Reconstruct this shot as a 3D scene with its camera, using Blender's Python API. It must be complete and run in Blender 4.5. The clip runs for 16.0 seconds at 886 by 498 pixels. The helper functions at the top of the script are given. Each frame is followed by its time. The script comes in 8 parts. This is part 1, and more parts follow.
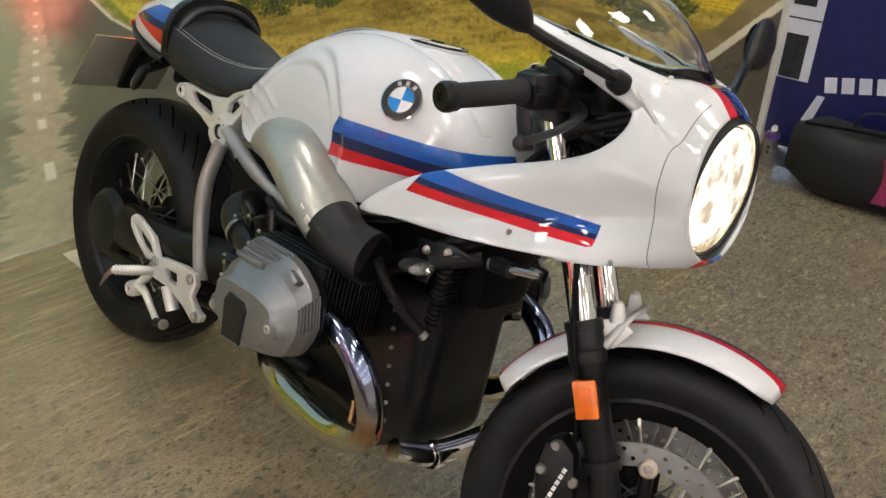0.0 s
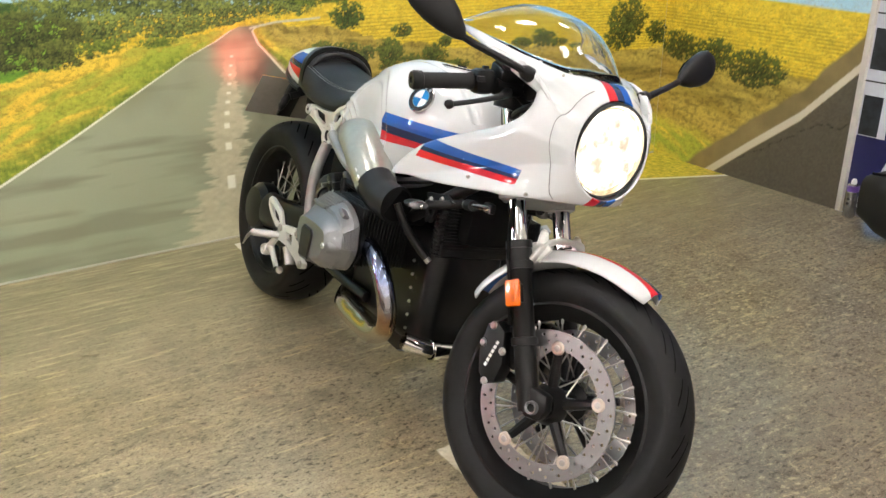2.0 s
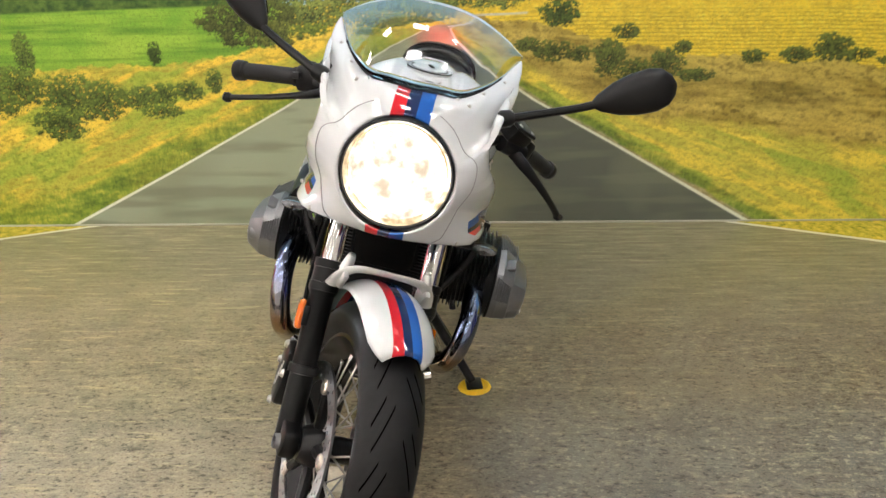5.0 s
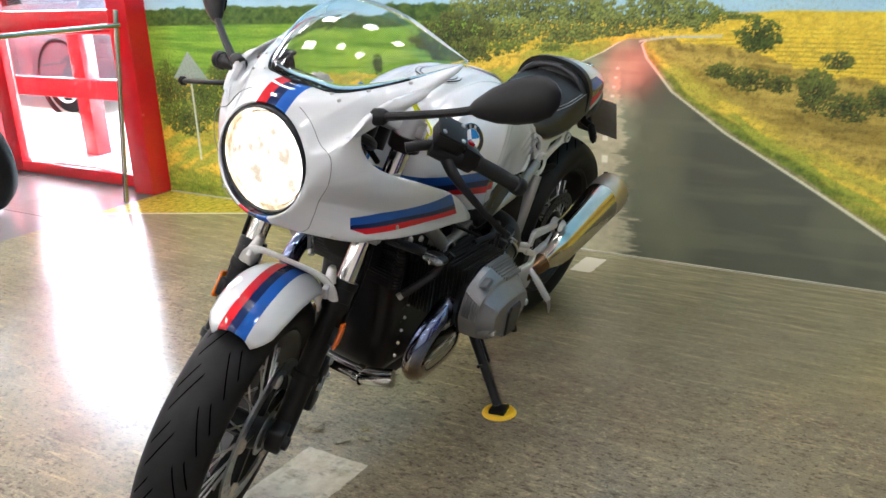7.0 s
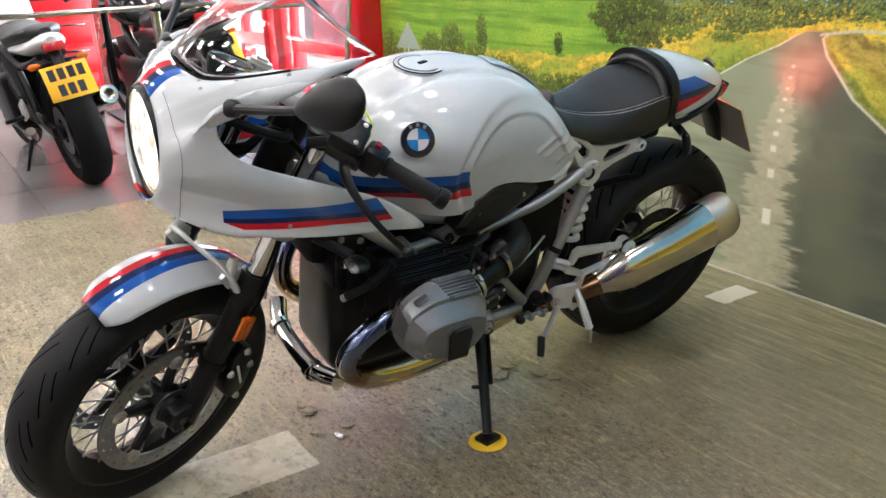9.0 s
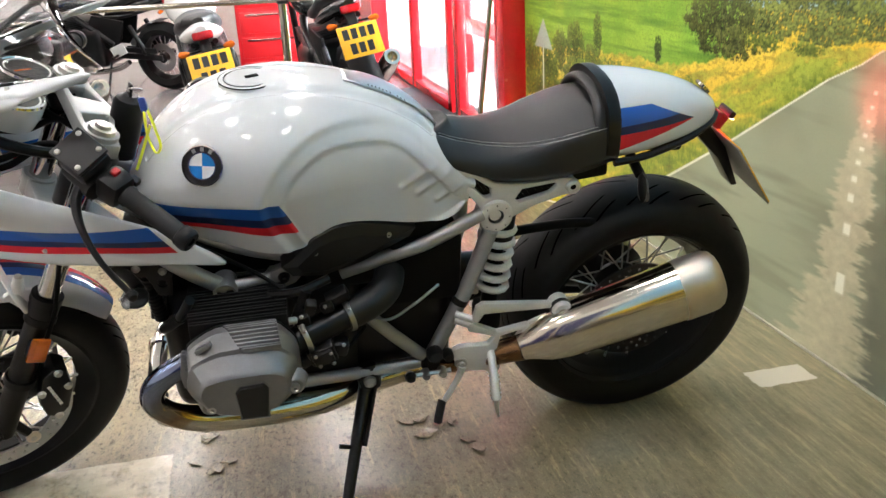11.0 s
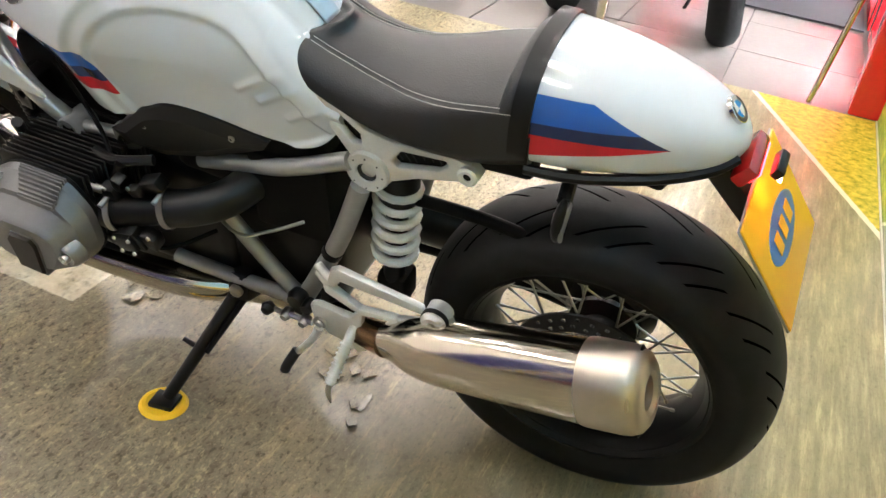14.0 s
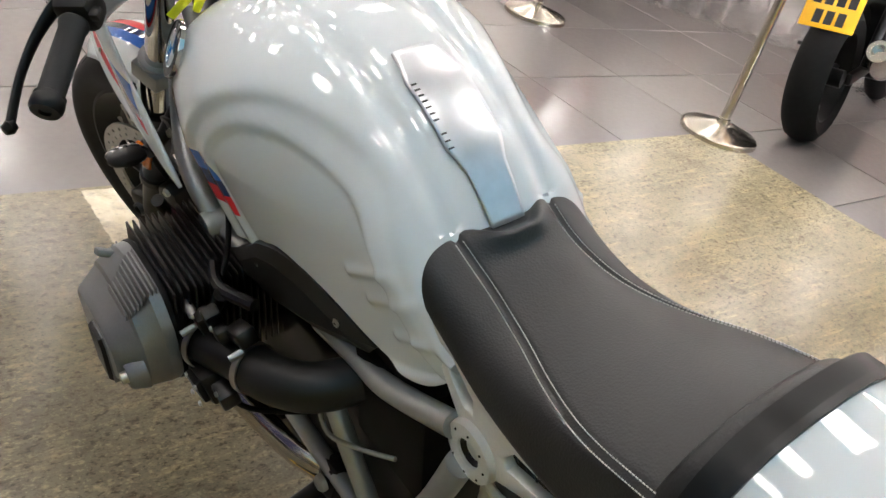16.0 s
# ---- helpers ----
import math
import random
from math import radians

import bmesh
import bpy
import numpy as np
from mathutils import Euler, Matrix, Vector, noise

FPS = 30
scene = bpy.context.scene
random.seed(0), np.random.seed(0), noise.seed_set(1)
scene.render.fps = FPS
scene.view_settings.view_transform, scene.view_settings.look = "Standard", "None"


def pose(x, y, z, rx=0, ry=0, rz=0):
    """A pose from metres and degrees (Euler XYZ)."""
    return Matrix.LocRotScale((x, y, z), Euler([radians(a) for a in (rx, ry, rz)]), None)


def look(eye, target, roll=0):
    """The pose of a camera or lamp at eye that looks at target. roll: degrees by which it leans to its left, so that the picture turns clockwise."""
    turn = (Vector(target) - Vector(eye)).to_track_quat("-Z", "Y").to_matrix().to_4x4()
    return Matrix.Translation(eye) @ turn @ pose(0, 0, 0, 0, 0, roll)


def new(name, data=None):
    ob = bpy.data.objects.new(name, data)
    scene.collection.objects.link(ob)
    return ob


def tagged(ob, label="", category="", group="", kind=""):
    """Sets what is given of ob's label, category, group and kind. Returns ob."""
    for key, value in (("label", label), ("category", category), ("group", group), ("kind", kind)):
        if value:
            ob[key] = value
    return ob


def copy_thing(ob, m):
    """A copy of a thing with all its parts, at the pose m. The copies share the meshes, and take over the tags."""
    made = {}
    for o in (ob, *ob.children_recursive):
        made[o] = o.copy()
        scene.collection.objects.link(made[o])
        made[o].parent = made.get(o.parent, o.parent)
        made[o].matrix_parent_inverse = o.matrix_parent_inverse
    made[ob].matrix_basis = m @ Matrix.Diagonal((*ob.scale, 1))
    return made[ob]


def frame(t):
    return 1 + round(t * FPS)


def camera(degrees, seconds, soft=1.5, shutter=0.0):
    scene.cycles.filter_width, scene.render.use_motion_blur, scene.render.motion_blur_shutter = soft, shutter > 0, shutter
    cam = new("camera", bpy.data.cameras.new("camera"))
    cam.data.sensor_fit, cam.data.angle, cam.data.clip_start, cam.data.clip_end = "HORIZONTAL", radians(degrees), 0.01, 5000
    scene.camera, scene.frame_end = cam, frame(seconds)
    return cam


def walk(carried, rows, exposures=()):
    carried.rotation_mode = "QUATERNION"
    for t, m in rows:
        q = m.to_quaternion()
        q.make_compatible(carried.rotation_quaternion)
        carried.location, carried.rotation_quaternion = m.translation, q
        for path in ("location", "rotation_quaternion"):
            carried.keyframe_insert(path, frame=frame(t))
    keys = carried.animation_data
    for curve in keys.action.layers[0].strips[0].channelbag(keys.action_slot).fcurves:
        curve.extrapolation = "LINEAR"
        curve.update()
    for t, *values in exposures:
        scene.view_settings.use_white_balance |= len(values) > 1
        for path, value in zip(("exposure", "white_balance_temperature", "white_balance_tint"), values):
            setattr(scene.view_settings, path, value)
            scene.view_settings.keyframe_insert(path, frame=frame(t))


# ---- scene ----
cam = camera(54.8, 16.0)
PATH = [
    (0, (1.874, -0.852, 1.3), (0.68, 0.443, 0.354), 2.6),
    (0.5, (2.095, -0.888, 1.293), (0.743, 0.267, 0.378), 2.1),
    (1, (2.279, -0.916, 1.299), (0.847, 0.183, 0.438), 1.2),
    (1.5, (2.466, -0.983, 1.299), (0.972, 0.086, 0.506), 0.1),
    (2, (2.666, -0.976, 1.301), (1.101, 0.012, 0.544), -0.1),
    (2.5, (2.851, -0.825, 1.273), (1.197, 0.013, 0.522), 0.6),
    (3, (2.921, -0.612, 1.26), (1.205, 0.097, 0.516), 0.8),
    (3.5, (2.927, -0.337, 1.28), (1.143, 0.196, 0.547), -0.3),
    (4, (2.949, -0.069, 1.305), (1.12, 0.272, 0.57), -1.5),
    (4.5, (2.901, 0.176, 1.29), (1.047, 0.267, 0.545), -2.0),
    (4.7, (2.863, 0.269, 1.271), (1.007, 0.261, 0.526), -2.0),
    (6.8, (2.549, 1.251, 1.129), (0.903, 0.311, 0.491), -2.4),
    (7, (2.505, 1.316, 1.138), (0.913, 0.282, 0.507), -2.6),
    (7.5, (2.383, 1.527, 1.145), (0.948, 0.271, 0.542), -2.6),
    (8, (2.237, 1.67, 1.133), (0.951, 0.265, 0.523), -3.0),
    (8.2, (2.146, 1.69, 1.135), (0.914, 0.252, 0.489), -2.4),
    (10.3, (1.174, 1.915, 1.106), (0.558, 0.116, 0.485), -2.8),
    (10.5, (1.077, 1.898, 1.116), (0.524, 0.085, 0.479), -2.5),
    (11, (0.836, 1.859, 1.104), (0.437, 0.013, 0.445), -2.8),
    (11.5, (0.637, 1.782, 1.095), (0.364, -0.074, 0.4), -1.8),
    (12, (0.428, 1.665, 1.091), (0.282, -0.199, 0.382), -0.5),
    (12.5, (0.233, 1.607, 1.092), (0.335, -0.267, 0.403), -0.7),
    (13, (0.036, 1.586, 1.087), (0.383, -0.258, 0.393), -0.2),
    (13.5, (-0.066, 1.488, 1.117), (0.42, -0.236, 0.228), 2.5),
    (14, (-0.11, 1.304, 1.173), (0.446, -0.31, 0.131), 8.6),
    (14.5, (-0.115, 1.166, 1.189), (0.606, -0.372, 0.134), 13.0),
    (15, (-0.116, 1.015, 1.191), (0.835, -0.425, 0.181), 15.8),
    (15.5, (-0.084, 0.875, 1.181), (1.035, -0.443, 0.176), 17.4),
    (16, (-0.002, 0.784, 1.179), (1.207, -0.443, 0.163), 17.4),
]
EXPOSURES = [(0.0, 0.8, 6500, 10), (0.5, 0.98, 6500, 10), (1.5, 1.28, 6450, 10), (2.5, 1.26, 6450, 10), (3.5, 1.15, 6500, 10), (4.0, 1.33, 6500, 10), (4.5, 1.13, 6500, 10), (7.0, 1.2, 5950, 10), (8.0, 1.14, 5950, 10), (10.5, 1.3, 6250, 10), (12.0, 1.4, 6300, 10), (13.0, 1.31, 6200, 10), (13.5, 1.3, 6300, 10), (14.0, 1.8, 6450, 10), (14.5, 1.68, 6450, 10), (15.0, 1.47, 6450, 10), (16.0, 1.15, 6400, 10)]
walk(cam, [(t, look(eye, target, roll)) for t, eye, target, roll in PATH], EXPOSURES)

# ---- world and lights ----
LEAN_DEG = 15.0
world = bpy.data.worlds.new("world")
scene.world = world
world.use_nodes = True
sky = world.node_tree.nodes.new("ShaderNodeTexSky")
sky.sky_type, sky.sun_disc = "NISHITA", False
sky.sun_elevation, sky.sun_rotation = radians(68), radians(90)
world.node_tree.links.new(sky.outputs[0], world.node_tree.nodes["Background"].inputs[0])
world.node_tree.nodes["Background"].inputs[1].default_value = 0.15
sun = new("sun", bpy.data.lights.new("sun", "SUN"))
sun.data.energy, sun.data.angle, sun.data.color = 5.0, radians(0.5), (1.0, 0.95, 0.88)
sun.matrix_basis = pose(0, 0, 8, 0, 22, 0)
# red glow that the lit tail lamp throws on the mural
tail_light = new("tail_light", bpy.data.lights.new("tail_light", "SPOT"))
tail_light.data.energy, tail_light.data.color, tail_light.data.shadow_soft_size = 6.5, (1.0, 0.03, 0.05), 0.03
tail_light.data.spot_size, tail_light.data.spot_blend = radians(36), 1.0
tail_light.matrix_basis = pose(-0.155, 0.168, 0.738, 0, 90, 0)


# ---- helpers of this scene ----
def srgb(h):
    c = [int(h[i:i + 2], 16) / 255 for i in (0, 2, 4)]
    return tuple(v / 12.92 if v < 0.04045 else ((v + 0.055) / 1.055) ** 2.4 for v in c) + (1,)


def grey(v):
    return (v, v, v, 1)


class Nodes:
    """A short way to write node materials."""

    def __init__(self, name):
        self.mat = bpy.data.materials.new(name)
        self.mat.use_nodes = True
        self.tree = self.mat.node_tree
        self.bsdf = self.tree.nodes["Principled BSDF"]


    def link(self, a, b):
        self.tree.links.new(a, b)

    def put(self, key, value):
        sock = self.bsdf.inputs[key]
        if hasattr(value, "is_linked"):
            self.link(value, sock)
        else:
            sock.default_value = value

    def math(self, op, a, b=None, clamp=False):
        n = self.tree.nodes.new("ShaderNodeMath")
        n.operation, n.use_clamp = op, clamp
        for i, v in enumerate((a, b)):
            if v is None:
                continue
            if hasattr(v, "is_linked"):
                self.link(v, n.inputs[i])
            else:
                n.inputs[i].default_value = v
        return n.outputs[0]

    def mix(self, fac, a, b, blend="MIX"):
        n = self.tree.nodes.new("ShaderNodeMix")
        n.data_type, n.blend_type = "RGBA", blend
        for i, v in ((0, fac), (6, a), (7, b)):
            if hasattr(v, "is_linked"):
                self.link(v, n.inputs[i])
            else:
                n.inputs[i].default_value = v
        return n.outputs[2]

    def coords(self, which="Object"):
        n = self.tree.nodes.new("ShaderNodeTexCoord")
        return n.outputs[which]

    def xyz(self, vec):
        n = self.tree.nodes.new("ShaderNodeSeparateXYZ")
        self.link(vec, n.inputs[0])
        return n.outputs

    def scaled(self, vec, s):
        n = self.tree.nodes.new("ShaderNodeMapping")
        self.link(vec, n.inputs[0])
        n.inputs["Scale"].default_value = s if hasattr(s, "__len__") else (s, s, s)
        return n.outputs[0]

    def noise(self, scale, detail=4.0, rough=0.6, vec=None, which="Object"):
        n = self.tree.nodes.new("ShaderNodeTexNoise")
        n.inputs["Scale"].default_value, n.inputs["Detail"].default_value, n.inputs["Roughness"].default_value = scale, detail, rough
        self.link(vec if vec is not None else self.coords(which), n.inputs["Vector"])
        return n.outputs["Fac"]

    def voronoi(self, scale, vec=None, feature="F1", out="Distance"):
        n = self.tree.nodes.new("ShaderNodeTexVoronoi")
        n.feature = feature
        n.inputs["Scale"].default_value = scale
        self.link(vec if vec is not None else self.coords(), n.inputs["Vector"])
        return n.outputs[out]

    def ramp(self, fac, stops):
        n = self.tree.nodes.new("ShaderNodeValToRGB")
        el = n.color_ramp.elements
        while len(el) < len(stops):
            el.new(0.5)
        for e, (p, c) in zip(el, stops):
            e.position, e.color = p, c if hasattr(c, "__len__") else grey(c)
        self.link(fac, n.inputs[0])
        return n.outputs[0]

    def bump(self, height, strength=0.3, distance=0.002, key="Normal"):
        n = self.tree.nodes.new("ShaderNodeBump")
        n.inputs["Strength"].default_value, n.inputs["Distance"].default_value = strength, distance
        self.link(height, n.inputs["Height"])
        self.link(n.outputs[0], self.bsdf.inputs[key])




def simple(name, color, rough=0.5, metal=0.0, grain=0.08, scale=60, bump=0.0, coat=0.0, spec=0.5, rvar=0.1):
    m = Nodes(name)
    c = color if hasattr(color, "__len__") else grey(color)
    n1, n2 = m.noise(scale), m.noise(scale / 9, 3)
    f = m.math("ADD", m.math("MULTIPLY", n1, 0.5), m.math("MULTIPLY", n2, 0.5))
    dark = tuple(v * (1 - grain * 2) for v in c[:3]) + (1,)
    lite = tuple(min(1, v * (1 + grain)) for v in c[:3]) + (1,)
    m.put("Base Color", m.ramp(f, [(0.3, dark), (0.7, lite)]))
    m.put("Roughness", m.math("ADD", rough - rvar / 2, m.math("MULTIPLY", n2, rvar)))
    m.put("Metallic", metal)
    m.put("Specular IOR Level", spec)
    if coat:
        m.put("Coat Weight", coat)
        m.put("Coat Roughness", 0.03)
    if bump:
        m.bump(n1, bump, 0.001)
    return m.mat


def mesh_from(bm, name, mats, smooth=True, angle=35):
    me = bpy.data.meshes.new(name)
    bmesh.ops.recalc_face_normals(bm, faces=bm.faces)
    bm.to_mesh(me)
    bm.free()
    for mt in (mats if isinstance(mats, (list, tuple)) else [mats]):
        me.materials.append(mt)
    if smooth:
        me.polygons.foreach_set("use_smooth", [True] * len(me.polygons))
        me.set_sharp_from_angle(angle=radians(angle))
    return me


def part(name, bm, mat, parent=None, label="", smooth=True, angle=35):
    ob = new(name, mesh_from(bm, name, mat, smooth, angle))
    if parent is not None:
        ob.parent = parent
    if label:
        ob["label"] = label
    return ob


def thing(name, label, category, group="", kind="", place=None):
    ob = new(name)
    ob.empty_display_size = 0.1
    if place is not None:
        ob.matrix_basis = place
    return tagged(ob, label, category, group, kind)


def spline(pts, n, closed=False):
    """Points along a smooth curve through pts."""
    p = np.array(pts, float)
    k = len(p)
    if k == 2 and not closed:
        return [tuple(p[0] + (p[1] - p[0]) * i / n) for i in range(n + 1)]
    out = []
    spans = k if closed else k - 1
    for i in range(spans * n + (0 if closed else 1)):
        s, f = divmod(i, n)
        f /= n
        if s == spans:
            s, f = spans - 1, 1.0
        q = [p[(s + j) % k] if closed else p[min(max(s + j, 0), k - 1)] for j in (-1, 0, 1, 2)]
        out.append(tuple(0.5 * (2 * q[1] + (q[2] - q[0]) * f + (2 * q[0] - 5 * q[1] + 4 * q[2] - q[3]) * f ** 2 + (3 * q[1] - q[0] - 3 * q[2] + q[3]) * f ** 3)))
    return out


def interp(x, table):
    xs, ys = zip(*table)
    return float(np.interp(x, xs, ys))


def smooth_table(table, n=12):
    """A denser, rounded version of a short table of x, value."""
    dense = np.array(sorted(spline(table, n)))
    x = np.linspace(dense[0, 0], dense[-1, 0], 161)
    v = np.interp(x, dense[:, 0], dense[:, 1])
    for _ in range(24):
        v[1:-1] = 0.25 * v[:-2] + 0.5 * v[1:-1] + 0.25 * v[2:]
    return list(zip(x.tolist(), v.tolist()))


def loft(rings, bm=None, closed=True, caps=True, close_ends=False):
    bm = bm or bmesh.new()
    vs = [[bm.verts.new(p) for p in r] for r in rings]
    n = len(rings[0])
    for a, b in zip(vs, vs[1:] + ([vs[0]] if close_ends else [])):
        for i in range(n if closed else n - 1):
            j = (i + 1) % n
            try:
                bm.faces.new((a[i], a[j], b[j], b[i]))
            except ValueError:
                pass
    if caps and closed and not close_ends:
        for r in (vs[0], vs[-1]):
            try:
                bm.faces.new(r)
            except ValueError:
                pass
    return bm


def tube(pts, radius, seg=10, n=6, bm=None, smooth_path=True, flat=1.0, caps=True, closed=False):
    """A round bar along a smooth path; radius a number or one for each path point."""
    path = [Vector(p) for p in (spline(pts, n, closed) if smooth_path and len(pts) > 2 else pts)]
    rad = [radius] * len(path) if not hasattr(radius, "__len__") else [float(np.interp(i / (len(path) - 1), np.linspace(0, 1, len(radius)), radius)) for i in range(len(path))]
    rings, up = [], None
    for i, p in enumerate(path):
        if closed:
            d = (path[(i + 1) % len(path)] - path[i - 1]).normalized()
        else:
            d = (path[min(i + 1, len(path) - 1)] - path[max(i - 1, 0)]).normalized()
        if up is None:
            up = d.cross(Vector((0.31, 0.87, 0.38))).normalized()
        side = d.cross(up).normalized()
        up = side.cross(d).normalized()
        rings.append([p + rad[i] * (math.cos(a) * side + flat * math.sin(a) * up) for a in (2 * math.pi * k / seg for k in range(seg))])
    return loft(rings, bm, close_ends=closed)


def lathe(profile, m=None, seg=48, bm=None, arc=360, closed_profile=False):
    """Profile of (radius, along y) turned about the y axis, then placed by m."""
    m = m or Matrix()
    full = arc >= 360
    rings = []
    for k in range(seg if full else seg + 1):
        a = radians(arc) * k / seg
        rings.append([m @ Vector((r * math.cos(a), y, r * math.sin(a))) for r, y in profile])
    bm = bm or bmesh.new()
    vs = [[bm.verts.new(p) for p in r] for r in rings]
    for i in range(len(vs) if full else len(vs) - 1):
        a, b = vs[i], vs[(i + 1) % len(vs)]
        for j in range(len(profile) if closed_profile else len(profile) - 1):
            k = (j + 1) % len(profile)
            bm.faces.new((a[j], a[k], b[k], b[j]))
    bmesh.ops.remove_doubles(bm, verts=bm.verts, dist=1e-6)
    return bm


def box(size, m=None, bevel=0.0, bm=None, seg=2):
    own = bmesh.new()
    bmesh.ops.create_cube(own, size=1, matrix=Matrix.Diagonal((*size, 1)))
    if bevel:
        bmesh.ops.bevel(own, geom=own.edges[:], offset=bevel, segments=seg, affect="EDGES", profile=0.5)
    own.transform(m or Matrix())
    return merge(own, bm)


def merge(own, bm=None):
    if bm is None:
        return own
    me = bpy.data.meshes.new("tmp")
    own.to_mesh(me)
    own.free()
    bm.from_mesh(me)
    bpy.data.meshes.remove(me)
    return bm


def plate(outline, y0, y1, bevel=0.002, bm=None, m=None, holes=()):
    """A flat piece with an outline in x, z, between two y."""
    own = bmesh.new()
    def loop(pts, y):
        return [own.verts.new((x, y, z)) for x, z in pts]
    if holes:
        outs = [loop(o, y0) for o in (outline, *holes)]
        for lp in outs:
            for a, b in zip(lp, lp[1:] + lp[:1]):
                own.edges.new((a, b))
        bmesh.ops.triangle_fill(own, use_beauty=True, use_dissolve=False, edges=own.edges[:])
    else:
        own.faces.new(loop(outline, y0))
    r = bmesh.ops.extrude_face_region(own, geom=own.faces[:])
    bmesh.ops.translate(own, vec=(0, y1 - y0, 0), verts=[v for v in r["geom"] if isinstance(v, bmesh.types.BMVert)])
    bmesh.ops.recalc_face_normals(own, faces=own.faces)
    if bevel:
        sharp = [e for e in own.edges if len(e.link_faces) == 2 and e.calc_face_angle(0) > 0.9]
        bmesh.ops.bevel(own, geom=sharp, offset=bevel, segments=2, affect="EDGES", profile=0.5)
    if m:
        own.transform(m)
    return merge(own, bm)


def rod(a, b, r, seg=10, bm=None, r2=None):
    a, b = Vector(a), Vector(b)
    q = (b - a).to_track_quat("Y", "Z").to_matrix().to_4x4()
    return lathe([(0, 0), (r, 0), (r2 or r, (b - a).length), (0, (b - a).length)], Matrix.Translation(a) @ q, seg, bm)


def along(a, b):
    """The pose at a whose y axis points to b."""
    a, b = Vector(a), Vector(b)
    return Matrix.Translation(a) @ (b - a).to_track_quat("Y", "Z").to_matrix().to_4x4()




# ---- materials of the place ----
CEIL_Z = 3.3


def make_vinyl():
    """Printed floor sheet: asphalt with pale chips, a dashed centre line and grassy corners."""
    m = Nodes("printed_floor")
    p = m.coords()
    x, y, z = m.xyz(p)
    warp = m.tree.nodes.new("ShaderNodeTexNoise")
    warp.inputs["Scale"].default_value = 22
    m.link(p, warp.inputs["Vector"])
    pw = m.mix(0.012, p, warp.outputs["Color"], "ADD")
    # stones and gaps of several sizes, drawn out across the road
    coarse = m.noise(46, 2, 0.5, m.scaled(pw, (1.0, 0.45, 1.0)))
    stone = m.noise(105, 2, 0.5, m.scaled(pw, (1.0, 0.55, 1.0)))
    small = m.noise(230, 2, 0.6, m.scaled(pw, (1.0, 0.7, 1.0)))
    big, mid = m.noise(1.1, 3), m.noise(6, 5)
    streak = m.noise(6, 6, 0.65, m.scaled(p, (2.8, 0.30, 1.0)))
    streak2 = m.noise(20, 5, 0.7, m.scaled(p, (2.4, 0.24, 1.0)))
    base = m.mix(m.ramp(big, [(0.35, 0.0), (0.65, 1.0)]), srgb("857a62"), srgb("a09478"))
    base = m.mix(m.ramp(mid, [(0.38, 0.0), (0.68, 0.55)]), base, srgb("6f6755"))
    base = m.mix(m.ramp(streak, [(0.50, 0.0), (0.66, 0.6)]), base, srgb("a0957a"))
    base = m.mix(m.ramp(streak2, [(0.56, 0.0), (0.66, 0.75)]), base, srgb("bbab82"))
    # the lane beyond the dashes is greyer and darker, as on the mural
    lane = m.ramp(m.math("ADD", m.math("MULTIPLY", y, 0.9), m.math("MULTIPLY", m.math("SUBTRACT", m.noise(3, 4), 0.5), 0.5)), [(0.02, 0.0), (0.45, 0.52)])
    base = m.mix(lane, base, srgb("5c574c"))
    near = m.ramp(m.math("ADD", m.math("MULTIPLY", x, 0.55), m.math("MULTIPLY", m.math("SUBTRACT", m.noise(2.2, 3), 0.5), 0.7)), [(0.05, 0.45), (0.50, 1.0)])
    crowd = m.math("MULTIPLY", m.ramp(m.noise(3.4, 4, 0.65), [(0.36, 0.25), (0.62, 1.0)]), near)
    base = m.mix(m.math("MULTIPLY", m.ramp(coarse, [(0.30, 0.6), (0.42, 0.0)]), crowd), base, srgb("464135"))
    base = m.mix(m.math("MULTIPLY", m.ramp(coarse, [(0.60, 0.0), (0.68, 0.55)]), crowd), base, srgb("a89a78"))
    base = m.mix(m.math("MULTIPLY", m.ramp(stone, [(0.31, 0.68), (0.42, 0.0)]), near), base, srgb("3b362c"))
    base = m.mix(m.math("MULTIPLY", m.ramp(stone, [(0.60, 0.0), (0.67, 0.45)]), crowd), base, srgb("c0b28a"))
    base = m.mix(m.math("MULTIPLY", m.ramp(small, [(0.32, 0.45), (0.46, 0.0)]), near), base, srgb("454034"))
    base = m.mix(m.math("MULTIPLY", m.ramp(small, [(0.62, 0.0), (0.70, 0.32)]), near), base, srgb("bdb08c"))
    base = m.mix(m.ramp(m.noise(1.9, 5, 0.7), [(0.60, 0.0), (0.74, 0.5)]), base, srgb("4a453b"))
    fleck = m.noise(150, 3, 0.65, m.scaled(pw, (1.0, 0.35, 1.0)))
    base = m.mix(m.ramp(fleck, [(0.61, 0.0), (0.67, 0.38)]), base, srgb("b0a37e"))
    base = m.mix(m.ramp(fleck, [(0.32, 0.55), (0.39, 0.0)]), base, srgb("403b30"))
    # greener towards the mural
    green = m.ramp(m.math("MULTIPLY", m.math("SUBTRACT", 0.45, x), 1.1, True), [(0.0, 0.0), (1.0, 0.62)])
    base = m.mix(green, base, m.mix(m.ramp(streak2, [(0.4, 0.0), (0.65, 1.0)]), srgb("807e5e"), srgb("a8a47c")))

    def step(v, edge, soft=0.004):
        return m.math("MULTIPLY", m.math("SUBTRACT", v, edge), 1 / soft, True)

    ragged = m.math("MULTIPLY", m.math("SUBTRACT", m.noise(30, 4), 0.5), 0.02)
    xr, yr = m.math("ADD", x, ragged), m.math("ADD", y, ragged)

